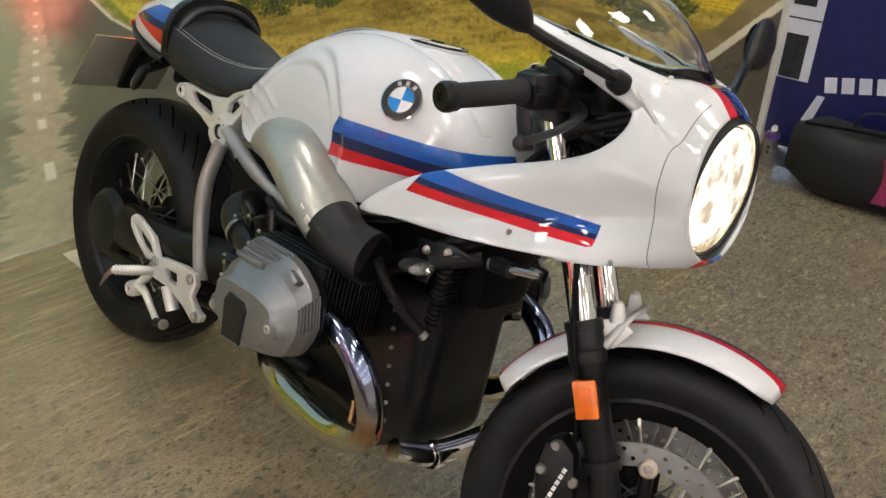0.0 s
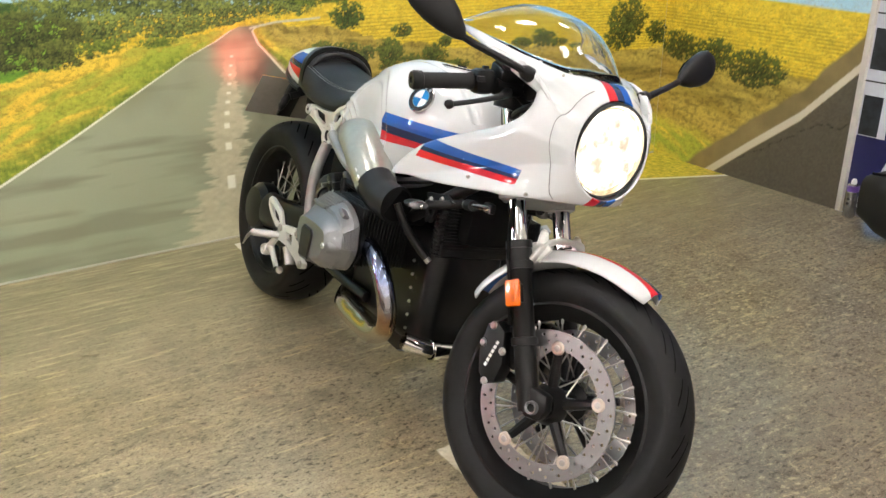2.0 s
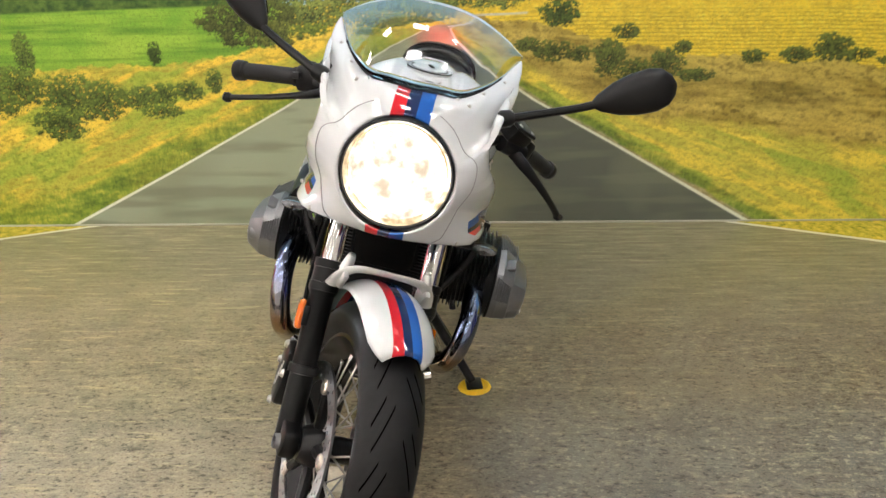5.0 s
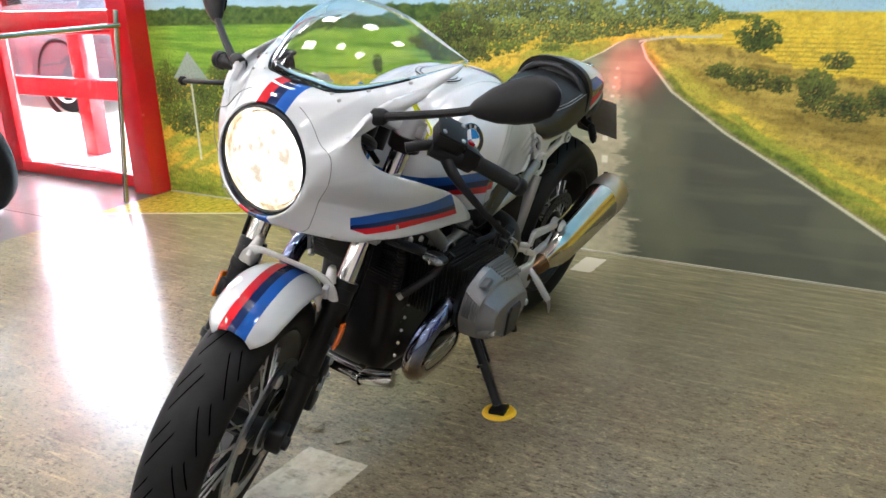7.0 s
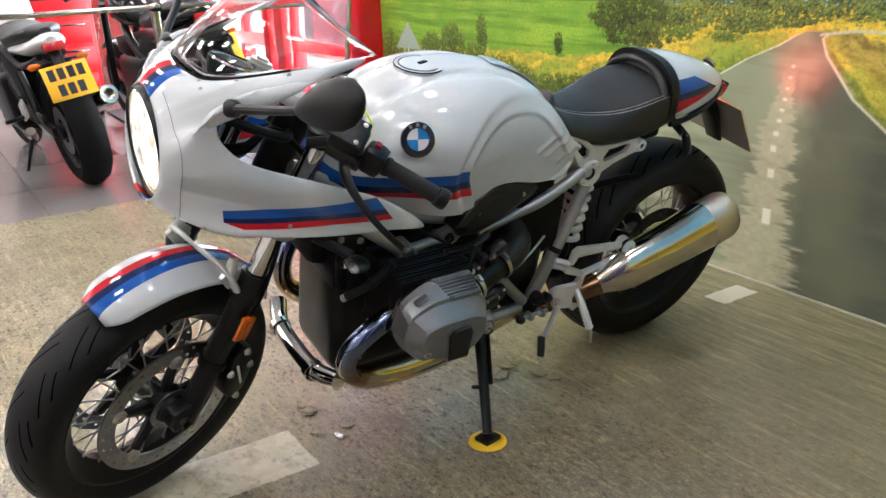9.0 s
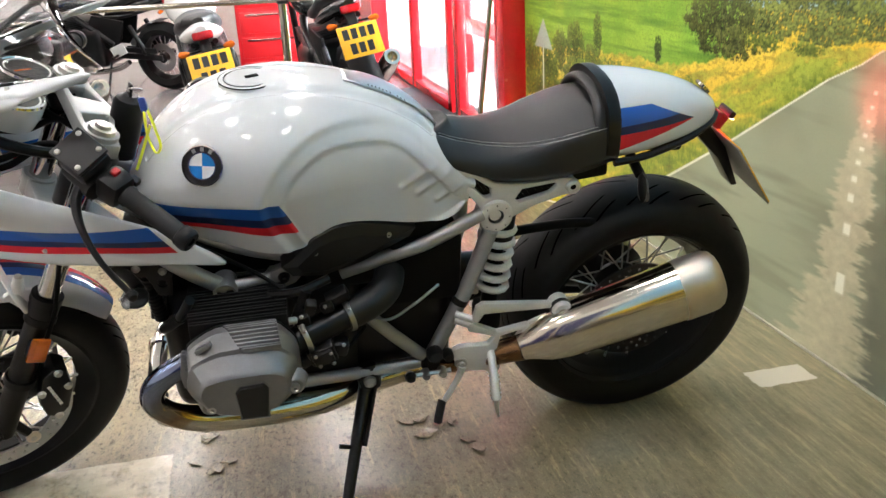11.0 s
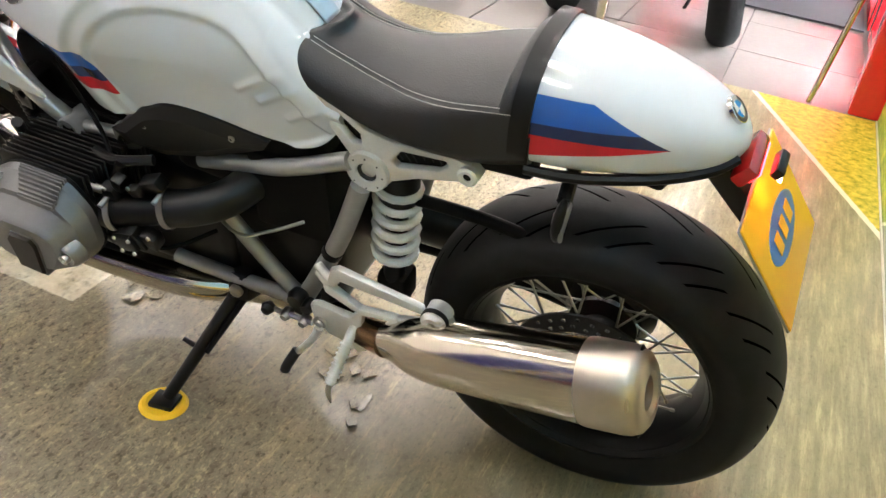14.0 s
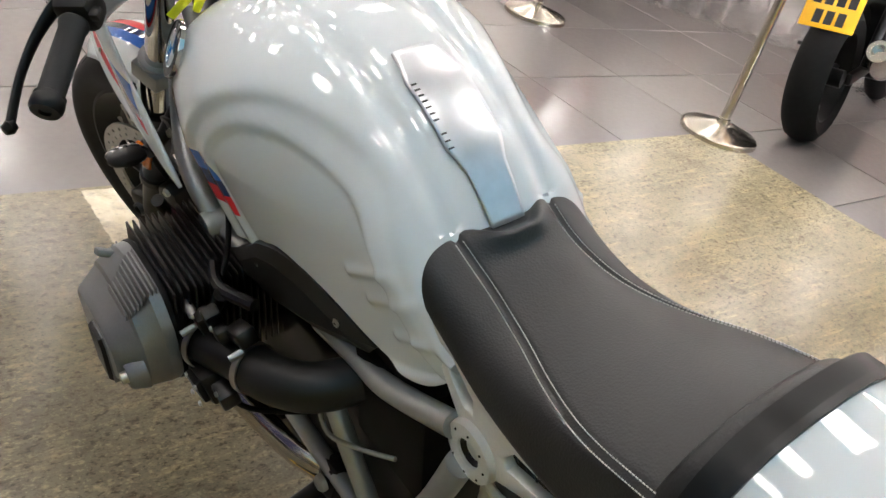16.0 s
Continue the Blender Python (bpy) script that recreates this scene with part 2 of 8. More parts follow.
    def rect(x0, x1, y0, y1):
        f = m.math("MULTIPLY", step(xr, x0), step(m.math("MULTIPLY", xr, -1), -x1))
        return m.math("MULTIPLY", f, m.math("MULTIPLY", step(yr, y0), step(m.math("MULTIPLY", yr, -1), -y1)))

    white = m.mix(m.ramp(m.noise(26, 5), [(0.35, 0.0), (0.75, 1.0)]), srgb("e6dec6"), srgb("c4b898"))
    wear = m.ramp(m.math("ADD", m.math("MULTIPLY", m.noise(16, 5), 0.7), m.math("MULTIPLY", stone, 0.3)), [(0.3, 0.25), (0.5, 0.95)])
    base = m.mix(m.math("MULTIPLY", rect(1.11, 1.86, -0.02, 0.17), wear), base, white)
    base = m.mix(m.math("MULTIPLY", rect(-0.53, -0.36, 0.03, 0.12), 0.9), base, srgb("d9d4c0"))
    # road edge lines and the grass beyond them, on both sides of the road
    for s, y0, x0 in ((1, 1.39, -0.555), (-1, 1.44, -0.555)):
        d = m.math("ADD", m.math("SUBTRACT", m.math("MULTIPLY", yr, s), y0), m.math("MULTIPLY", m.math("ADD", x, -x0), -2.25))
        gn = m.ramp(m.noise(34, 6, 0.7), [(0.3, srgb("6a6f24")), (0.45, srgb("a8a136")), (0.6, srgb("d4bc42")), (0.8, srgb("e6d25a"))])
        base = m.mix(step(d, 0.0), base, srgb("d6d0b6"))
        base = m.mix(step(d, 0.055), base, gn)
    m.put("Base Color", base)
    m.put("Roughness", m.math("ADD", 0.13, m.math("MULTIPLY", mid, 0.18)))
    m.put("Specular IOR Level", 0.5)
    m.bump(m.math("ADD", m.noise(3.0, 2), m.math("MULTIPLY", mid, 0.6)), 0.2, 0.004)
    return m.mat


def make_tile():
    m = Nodes("grey_floor_tile")
    info = m.tree.nodes.new("ShaderNodeObjectInfo")
    f = m.math("ADD", m.math("MULTIPLY", m.noise(40, 5), 0.5), m.math("MULTIPLY", info.outputs["Random"], 0.4))
    m.put("Base Color", m.ramp(f, [(0.2, srgb("706a68")), (0.8, srgb("7e7875"))]))
    m.put("Roughness", m.math("ADD", 0.14, m.math("MULTIPLY", m.noise(60, 4), 0.06)))
    m.put("Specular IOR Level", 0.5)
    return m.mat


M_VINYL, M_TILE = make_vinyl(), make_tile()
M_GROUT = simple("tile_joint", srgb("4b4744"), 0.8)
M_WALL = simple("white_wall_paint", srgb("cfcbc4"), 0.6, scale=30)
M_CEIL = simple("ceiling_board", srgb("c9c7c1"), 0.8, scale=20)
M_RED = simple("red_gloss_paint", srgb("d01822"), 0.25, coat=0.4, grain=0.05)
M_STEEL = simple("stainless_steel", srgb("b9b2a6"), 0.2, 1.0, grain=0.04)
M_BLACK = simple("black_plastic", grey(0.005), 0.36, bump=0.05, scale=300, spec=0.28)
M_OUTSIDE = simple("pale_forecourt", srgb("dcd8cf"), 0.7, scale=6)


def lamp_material():
    m = Nodes("lit_diffuser")
    m.put("Base Color", grey(0.8))
    m.put("Emission Color", (1.0, 0.925, 0.87, 1))
    m.put("Emission Strength", LAMP_POWER)
    return m.mat


LAMP_POWER = 15.0
M_LAMP = lamp_material()


def make_mural_material():
    m = Nodes("mural_print")
    a = m.tree.nodes.new("ShaderNodeVertexColor")
    a.layer_name = "print"
    # fine leaf and grass detail where the print shows plants, fine grain on the rest
    leaf = m.math("ADD", m.math("MULTIPLY", m.noise(75, 6, 0.75), 0.6), m.math("MULTIPLY", m.noise(200, 4, 0.7), 0.4))
    dark = m.math("MULTIPLY", m.ramp(leaf, [(0.40, 0.42), (0.49, 0.0)]), a.outputs["Alpha"])
    lite = m.math("MULTIPLY", m.ramp(leaf, [(0.54, 0.0), (0.66, 0.38)]), a.outputs["Alpha"])
    col = m.mix(dark, a.outputs[0], m.mix(0.75, a.outputs[0], (0.012, 0.02, 0.004, 1)))
    col = m.mix(lite, col, m.mix(1.0, col, (1.9, 1.75, 1.25, 1), "MULTIPLY"))
    m.put("Base Color", m.mix(m.ramp(m.noise(260, 3), [(0.35, 0.0), (0.65, 0.10)]), col, grey(0.05)))
    m.put("Roughness", m.math("ADD", 0.28, m.math("MULTIPLY", m.noise(20), 0.15)))
    m.put("Specular IOR Level", 0.4)
    m.bump(m.noise(2.2, 2), 0.15, 0.006)
    return m.mat


M_MURAL = make_mural_material()
rng = np.random.default_rng(7)
LATTICE = rng.random((256, 256))


def vnoise(u, v):
    iu, iv = np.floor(u).astype(int), np.floor(v).astype(int)
    fu, fv = u - iu, v - iv
    fu, fv = fu * fu * (3 - 2 * fu), fv * fv * (3 - 2 * fv)
    g = lambda a, b: LATTICE[a % 256, b % 256]
    return (g(iu, iv) * (1 - fu) + g(iu + 1, iv) * fu) * (1 - fv) + (g(iu, iv + 1) * (1 - fu) + g(iu + 1, iv + 1) * fu) * fv


def fractal(u, v, octaves=4, gain=0.55):
    total, amp, norm = 0 * u, 1.0, 0.0
    for k in range(octaves):
        total, norm = total + amp * vnoise(u * 2 ** k + 17.3 * k, v * 2 ** k + 5.1 * k), norm + amp
        amp *= gain
    return total / norm


def rgb(h):
    return np.array(srgb(h)[:3])


def painted(u, z):
    """The printed landscape at u metres along the wall (0 at the road's middle dashes) and z metres up."""
    col = np.zeros(u.shape + (3,))

    def lay(mask, colour):
        k = np.clip(mask, 0, 1)[..., None]
        col[:] = col * (1 - k) + k * colour

    def edge(d, soft=0.006):
        return np.clip(d / soft + 0.5, 0, 1)

    def blend(a, b, f):
        f = np.clip(f, 0, 1)[..., None]
        return a * (1 - f) + b * f

    n1, n2 = fractal(u * 9, z * 14), fractal(u * 40 + 3, z * 60, 3)
    n3 = fractal(u * 110, z * 140 + 9, 2)
    rag = (n1 - 0.5) * 0.05 + (n2 - 0.5) * 0.03
    # sky
    lay(np.ones_like(u), blend(rgb("9dbfd0"), rgb("6fa3c4"), (z - 0.9) / 0.9 + (n1 - 0.5) * 0.6))
    # far field line and yellow field
    top = np.interp(u, [-3, -0.8, 0.4, 0.7, 1.6, 2.5, 3.6], [0.9, 0.9, 0.93, 0.945, 0.925, 0.88, 0.86])
    yellow = blend(rgb("d9b91c"), rgb("b99a1a"), n2 * 1.6 - 0.4)
    yellow = blend(yellow, rgb("e6cc3a"), (n3 - 0.5) * 2)
    lay(edge(top - z), yellow)
    rows_ = np.sin((z - top) * 420 + 3 * n1) * np.clip((top - 0.03 - z) / 0.08, 0, 1) + 1.6 * (n3 - 0.5)
    lay(np.clip(rows_ - 0.25, 0, 0.5) * (u > 0.35), rgb("8a7416"))
    # left: green field with a wood behind
    lay(edge(0.985 + rag * 0.6 - z) * edge(-0.5 - u, 0.2), blend(rgb("2f4a1c"), rgb("58702a"), n2 * 2 - 0.6))
    green = blend(rgb("6f9a26"), rgb("93b034"), n1 * 1.6 - 0.3)
    green = blend(green, rgb("5c8424"), (fractal(u * 3, z * 60) - 0.45) * 3)
    lay(edge(np.interp(u, [-3, -0.8, 0], [0.89, 0.915, 0.93]) - z) * edge(-0.45 - u, 0.1), green)
    # grass is drawn out sideways, finer with distance
    def turf(tones, su, sz, seed=0.0):
        """Grass tones picked by streaky noise; su and sz set how fine it is."""
        f = 0.5 * fractal(u * su + seed, z * sz + seed, 5, 0.62) + 0.3 * fractal(u * su * 0.25 + 3 * seed, z * sz * 0.4, 4) + 0.2 * vnoise(u * 190 + seed, z * 75)
        f = np.clip((f - 0.30) / 0.40, 0, 0.999) * (len(tones) - 1)
        k = f.astype(int)
        table = np.array([rgb(h) for h in tones])
        return table[k] + (table[np.minimum(k + 1, len(tones) - 1)] - table[k]) * (f - k)[..., None]

    def patches(su, sz, slope, seed, lo=0.40, hi=0.60):
        """Soft patches drawn out along a slope, from 0 to 1."""
        f = fractal(u * su + seed, (z - slope * u) * sz + seed, 4, 0.5)
        return np.clip((f - lo) / (hi - lo), 0, 1)

    def tinted(a, b, f, dark, amount=0.5, su=60, sz=80, seed=0.0):
        """Two colours mixed by f, with small dark gaps between the blades."""
        base = blend(rgb(a), rgb(b), f)
        gap = np.clip((fractal(u * su + seed, z * sz + seed, 3, 0.6) - 0.5) * 5, 0, 1) * amount
        return blend(base, rgb(dark), gap)

    # left meadow: yellow flowers with greener streaks that follow the road
    bound = np.interp(u, [-3, -2.6, -1.31, -1.01, -0.67, -0.44, -0.17, 0.06, 0.2], [0.58, 0.64, 0.69, 0.685, 0.73, 0.78, 0.82, 0.84, 0.86])
    lay(edge(bound + rag - z) * edge(0.3 - u, 0.05), tinted("dcb832", "a9a232", patches(5, 24, 0.35, 2.0), "8a7420", 0.55, 50, 90, 2.0))
    lay(patches(4, 16, 0.4, 31.0, 0.52, 0.64) * edge(bound - 0.03 + rag - z) * edge(0.3 - u, 0.05) * 0.8, tinted("7f9a2c", "a8ad36", n2, "4f6a1e", 0.5, 70, 110, 5.0))
    # dry verge on the other side: brown grass, yellow tips and shadows between the tussocks
    vb = np.interp(u, [0.2, 0.5, 0.77, 1.05, 1.37, 1.66, 2.06, 2.5, 3.6], [0.86, 0.83, 0.755, 0.70, 0.665, 0.66, 0.60, 0.57, 0.55])
    lay(edge(vb + rag - z) * edge(u - 0.2, 0.02), tinted("b39a42", "97802f", patches(6, 22, -0.2, 5.0), "5a4d1c", 0.6, 55, 80, 7.0))
    lay(patches(4, 30, -0.1, 12.0, 0.50, 0.66) * edge(vb + rag - z) * edge(u - 0.2, 0.02) * 0.6, tinted("cdb04a", "b79c44", n2, "7a6424", 0.4, 60, 120, 3.0))
    band_z = np.interp(u, [0.5, 0.84, 1.3, 1.93, 2.3, 3.0], [0.66, 0.56, 0.535, 0.50, 0.45, 0.40])
    lay(np.exp(-((z - band_z) / 0.055) ** 2) * np.interp(u, [0.3, 0.8, 1.6, 2.6], [0.1, 0.5, 0.7, 0.8]) * np.clip(fractal(u * 5, z * 34, 4) * 3.2 - 1.1, 0, 1), tinted("4d4a1a", "6d5a20", n2, "2d2c10", 0.5))
    low = np.interp(u, [0.2, 0.5, 0.77, 0.94, 1.43, 1.95, 2.35, 3.3], [0.86, 0.66, 0.50, 0.44, 0.38, 0.28, 0.22, 0.12])
    lay(edge(low + rag * 1.2 - z, 0.05) * edge(u - 0.2, 0.02), tinted("d6bd3a", "b7ac38", patches(5, 26, -0.35, 9.0), "8c7c26", 0.5, 45, 90, 9.0))
    lay(patches(5, 18, -0.4, 40.0, 0.52, 0.62) * edge(low - 0.02 + rag - z, 0.04) * edge(u - 0.2, 0.02) * 0.75, tinted("7f9a2c", "a2a836", n2, "4a641c", 0.5, 70, 110, 1.0))

    # woods and bushes: clumps of leaves, lit from above
    dice = np.random.default_rng(11)

    def bush(cu, cz, ru, rz, dark="1b2610", lite="66792c", count=40):
        count = 2 * count
        near = (np.abs(u - cu) < 1.6 * ru) & (np.abs(z - cz) < 1.7 * rz)
        if not near.any():
            return
        uu_, zz_ = u[near], z[near]
        fine = fractal(uu_ * 70 + cu, zz_ * 80, 3) - 0.5
        leaf = vnoise(uu_ * 230, zz_ * 230) - 0.5
        best = 1 - ((uu_ - cu) / (0.86 * ru)) ** 2 - ((zz_ - cz) / (0.86 * rz)) ** 2 + fine * 2.0 + leaf * 1.2
        tone = 0.25 + 0.2 * (zz_ - cz) / rz
        for _ in range(count):
            a, q = dice.uniform(0, 2 * math.pi), dice.uniform(0, 1) ** 0.5
            ou, oz, s = cu + ru * 0.84 * q * math.cos(a), cz + rz * 0.84 * q * math.sin(a), dice.uniform(0.07, 0.20)
            pu, pz = (uu_ - ou) / (ru * s), (zz_ - oz) / (rz * s)
            d = 1 - pu ** 2 - pz ** 2 + fine * 2.4 + leaf * 1.4
            t = 0.42 + 0.34 * pz - 0.12 * pu + 0.22 * (oz - cz) / rz
            up = d > best
            best, tone = np.where(up, d, best), np.where(up, t, tone)
        tone = tone + fine * 1.1 + leaf * 0.9
        k = np.clip(best / 0.5, 0, 1)[..., None]
        f = np.clip(tone, 0, 1)[..., None]
        col[near] = col[near] * (1 - k) + k * (rgb(dark) * (1 - f) + rgb(lite) * f)

    # the wood behind the bend, with a dark old tree at its end
    for cu, cz, ru, rz in ((-0.44, 0.95, 0.20, 0.10), (-0.22, 0.96, 0.22, 0.10), (-0.02, 0.94, 0.18, 0.10), (0.12, 0.91, 0.14, 0.06), (0.28, 0.96, 0.15, 0.09), (0.40, 0.93, 0.12, 0.06), (-0.36, 0.87, 0.16, 0.07), (-0.10, 0.87, 0.16, 0.045)):
        bush(cu, cz, ru, rz, "26351a", "8a9440", 60)
    bush(-0.60, 0.855, 0.22, 0.105, "141c0a", "5c6428", 80)
    bush(-0.50, 0.80, 0.14, 0.055, "20290e", "6f7430", 40)
    for cu, cz, ru, rz in ((-0.36, 0.815, 0.10, 0.028), (-0.16, 0.815, 0.09, 0.02), (0.47, 0.93, 0.10, 0.02), (0.55, 0.925, 0.10, 0.012)):
        bush(cu, cz, ru, rz, "36481a", "84902f")
    # shrubs of the dry verge, small and ragged
    bush(0.62, 0.865, 0.085, 0.065, "1a260e", "5a6c28", 50)
    for cu, cz, ru, rz in ((0.60, 0.715, 0.09, 0.045), (0.50, 0.74, 0.06, 0.03), (0.70, 0.70, 0.06, 0.035), (0.82, 0.68, 0.08, 0.085), (0.88, 0.78, 0.06, 0.035), (0.92, 0.63, 0.10, 0.055), (1.04, 0.66, 0.08, 0.06), (1.10, 0.72, 0.04, 0.03), (1.16, 0.61, 0.09, 0.03), (1.37, 0.675, 0.06, 0.03), (1.53, 0.68, 0.07, 0.035), (1.66, 0.705, 0.08, 0.06), (1.76, 0.675, 0.07, 0.03), (1.88, 0.655, 0.06, 0.02)):
        bush(cu, cz, ru, rz, "1d280f", "68702c")
    for cu, cz, ru, rz in ((2.20, 0.73, 0.15, 0.12), (2.16, 0.66, 0.12, 0.08), (2.42, 0.66, 0.10, 0.07), (2.62, 0.60, 0.16, 0.08), (2.85, 0.58, 0.14, 0.09), (3.1, 0.55, 0.2, 0.1)):
        bush(cu, cz, ru, rz, "161f0c", "5d6628", 50)
    # shrubs of the meadow and the thicket by the sign
    bush(-1.0, 0.735, 0.035, 0.05, "1b2810", "4f6324", 24)
    for cu, cz, ru, rz in ((-1.40, 0.56, 0.16, 0.12), (-1.24, 0.55, 0.12, 0.09), (-1.08, 0.555, 0.09, 0.06), (-0.98, 0.57, 0.06, 0.055), (-0.88, 0.585, 0.07, 0.05), (-0.77, 0.625, 0.04, 0.055), (-1.45, 0.46, 0.14, 0.08), (-1.0, 0.50, 0.10, 0.035), (-1.55, 0.74, 0.05, 0.11), (-1.60, 0.62, 0.12, 0.10), (-1.80, 0.68, 0.13, 0.12), (-1.98, 0.64, 0.12, 0.10), (-1.78, 0.55, 0.2, 0.09), (-2.15, 0.55, 0.16, 0.12), (-2.40, 0.58, 0.16, 0.16), (-2.30, 0.42, 0.22, 0.10), (-2.0, 0.46, 0.2, 0.06)):
        bush(cu, cz, ru, rz, "1f2c10", "6c7e2e", 44)
    # grass fringe on the left
    fringe = np.interp(u, [-3, -1.5, -1.0, -0.5, 0.0], [0.12, 0.14, 0.36, 0.56, 0.8])
    lay(edge(fringe + rag * 1.5 - z, 0.05) * edge(0 - u, 0.03) * 0.85, turf(("3f5a18", "56701d", "6f8424", "8f962c", "b2a634"), 18, 52, 13.0))
    # the road
    zl = [-0.02, 0.0, 0.24, 0.50, 0.75, 0.80, 0.835, 0.85]
    left = np.interp(z, zl, [-1.52, -1.48, -1.00, -0.50, -0.055, 0.06, 0.12, 0.16])
    right = np.interp(z, [-0.02, 0.0, 0.18, 0.33, 0.52, 0.66, 0.78, 0.83, 0.85], [1.45, 1.41, 1.11, 0.86, 0.53, 0.33, 0.23, 0.21, 0.24])
    on = edge(u - left) * edge(right - u) * edge(0.85 - z)
    plants = np.clip((top + 0.05 - z) / 0.03, 0, 1) * (1 - on)
    plants = plants * np.where((u < -0.75) & (z > 0.78), 0.5, 1.0) * np.where((u > 0.4) & (z > 0.84), 0.6, 1.0)
    plants = np.maximum(plants, edge(0.985 + rag * 0.6 - z) * edge(0.2 - u, 0.2) * (1 - on))
    mid = np.interp(z, [0, 0.4, 0.84], [0.05, 0.08, 0.14])
    tar = blend(rgb("8f937a"), rgb("55574c"), (u - mid - 0.02) * 9 + (fractal(u * 10, z * 9 + 7, 3) - 0.5) * 1.6)
    tar = blend(tar, rgb("77785f"), (fractal(u * 3, z * 3 + 40, 3) - 0.5) * 2.0)
    tar = blend(tar, rgb("6a6c58"), np.clip((fractal(u * 2.2 - 1.2 * z, z * 20 + 11, 3) - 0.5) * 3, 0, 0.6))
    lay(on, tar)
    # worn pale strip along the dashes, with torn edges
    wide = np.interp(z, [0, 0.25, 0.45, 0.65, 0.84], [0.20, 0.10, 0.09, 0.035, 0.006])
    torn = (fractal(u * 9, z * 75 + 3, 4, 0.6) - 0.5) * 1.5
    strip = np.clip((1.0 - np.abs(u - mid + 0.015) / wide + torn) / 0.28, 0, 1) * edge(0.70 - z, 0.1)
    lay(on * strip * 0.78, blend(rgb("a9a286"), rgb("c0b799"), n2 * 1.6 - 0.3))
    lay(on * np.exp(-((u - mid + 0.45 * (0.84 - z)) / (0.25 * (0.86 - np.minimum(z, 0.85)))) ** 2) * 0.3, rgb("8b8f74"))
    # bare soil and dark grass along the right edge
    off = (u - right) / np.interp(z, [0, 0.5, 0.84], [1.0, 0.55, 0.12])
    lay(edge(off, 0.01) * edge(0.05 - off + rag, 0.02) * edge(0.83 - z) * 0.8, blend(rgb("6f6450"), rgb("a09272"), n2 * 2 - 0.5))
    lay(edge(off - 0.045 - rag, 0.02) * edge(0.15 - off + rag * 2, 0.05) * edge(0.80 - z) * 0.75, turf(("33481a", "4c6620", "6f8428", "94963a"), 22, 60, 17.0))
    # white lines
    w = np.interp(z, [0, 0.5, 0.84], [0.026, 0.016, 0.006])
    lay(edge(w / 2 - np.abs(u - left), 0.004) * edge(0.84 - z), rgb("d5d2c4"))
    lay(edge(w / 2 - np.abs(u - right), 0.004) * edge(0.84 - z), rgb("cfcbbb"))
    lay(edge(0.004 - np.abs(z - np.interp(u, [0.2, 0.3, 0.5], [0.84, 0.855, 0.86])), 0.003) * edge(u - 0.2) * edge(0.5 - u), rgb("b9b5a6"))
    for dz, h in ((0.240, 0.055), (0.389, 0.030), (0.472, 0.020), (0.522, 0.016), (0.565, 0.012), (0.6, 0.01), (0.635, 0.009), (0.67, 0.007), (0.705, 0.007), (0.74, 0.006)):
        lay(edge(h / 2 - np.abs(z - dz), 0.004) * edge(0.021 * (1 - dz) - np.abs(u - np.interp(dz, [0.2, 0.5, 0.8], [0.07, 0.075, 0.13])), 0.004) * 0.9, rgb("d8d5c8"))
    # print of a road sign on a pole, at the left end
    lay(edge(0.007 - np.abs(u + 2.22), 0.003) * edge(z - 0.2) * edge(0.66 - z), rgb("b8bcb4"))
    tri = edge(0.13 * (0.77 - z) / 0.14 - np.abs(u + 2.22), 0.006) * edge(z - 0.63) * edge(0.77 - z)
    lay(tri, rgb("8f9a94"))
    grey_ = col.mean(-1, keepdims=True)
    return np.concatenate([np.clip((0.93 * col + 0.07 * grey_) * np.array([1.34, 1.40, 1.36]), 0, 0.9), plants[..., None]], -1)


def printed_sheet(name, us, zs, place, offset, label, parent=None):
    """A wall sheet with the landscape print; place maps (u, z) to the world."""
    uu, zz = np.meshgrid(us, zs, indexing="ij")
    verts = [place(a, b) for a, b in zip(uu.ravel().tolist(), zz.ravel().tolist())]
    nz = len(zs)
    i, k = np.meshgrid(np.arange(len(us) - 1), np.arange(nz - 1), indexing="ij")
    a = (i * nz + k).ravel()
    faces = np.stack([a, a + nz, a + nz + 1, a + 1], 1).tolist()
    me = bpy.data.meshes.new(name)
    me.from_pydata(verts, [], faces)
    colours = painted(uu.ravel() + offset, zz.ravel())
    at = me.color_attributes.new("print", "FLOAT_COLOR", "POINT")
    at.data.foreach_set("color", colours.astype(np.float32).ravel())
    me.materials.append(M_MURAL)
    return tagged(new(name, me), label, "wall", kind="structure")


# ---- large structure ----
WALL_X, WALL_Y, END_Y = -0.6, 2.47, -2.5
floor = tagged(part("floor", box((9.6, 12.6, 0.1), pose(4.0, -3.2, -0.0585)), M_GROUT), "grey tiled showroom floor with dark joints", "floor", kind="structure")
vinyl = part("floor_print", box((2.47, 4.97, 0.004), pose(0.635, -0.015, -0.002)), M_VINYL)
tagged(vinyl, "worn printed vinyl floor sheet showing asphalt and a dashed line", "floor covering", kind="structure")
zs = np.concatenate([np.arange(0, 1.12, 0.0045), np.linspace(1.14, CEIL_Z, 24)])
us = np.arange(END_Y, WALL_Y + 0.001, 0.0045)
printed_sheet("wall_mural", us, zs, lambda a, b: (WALL_X, a, b), 0.0, "wall covered with a glossy landscape mural of a road between fields")
zs2 = np.concatenate([np.arange(0, 1.12, 0.008), np.linspace(1.14, CEIL_Z, 16)])


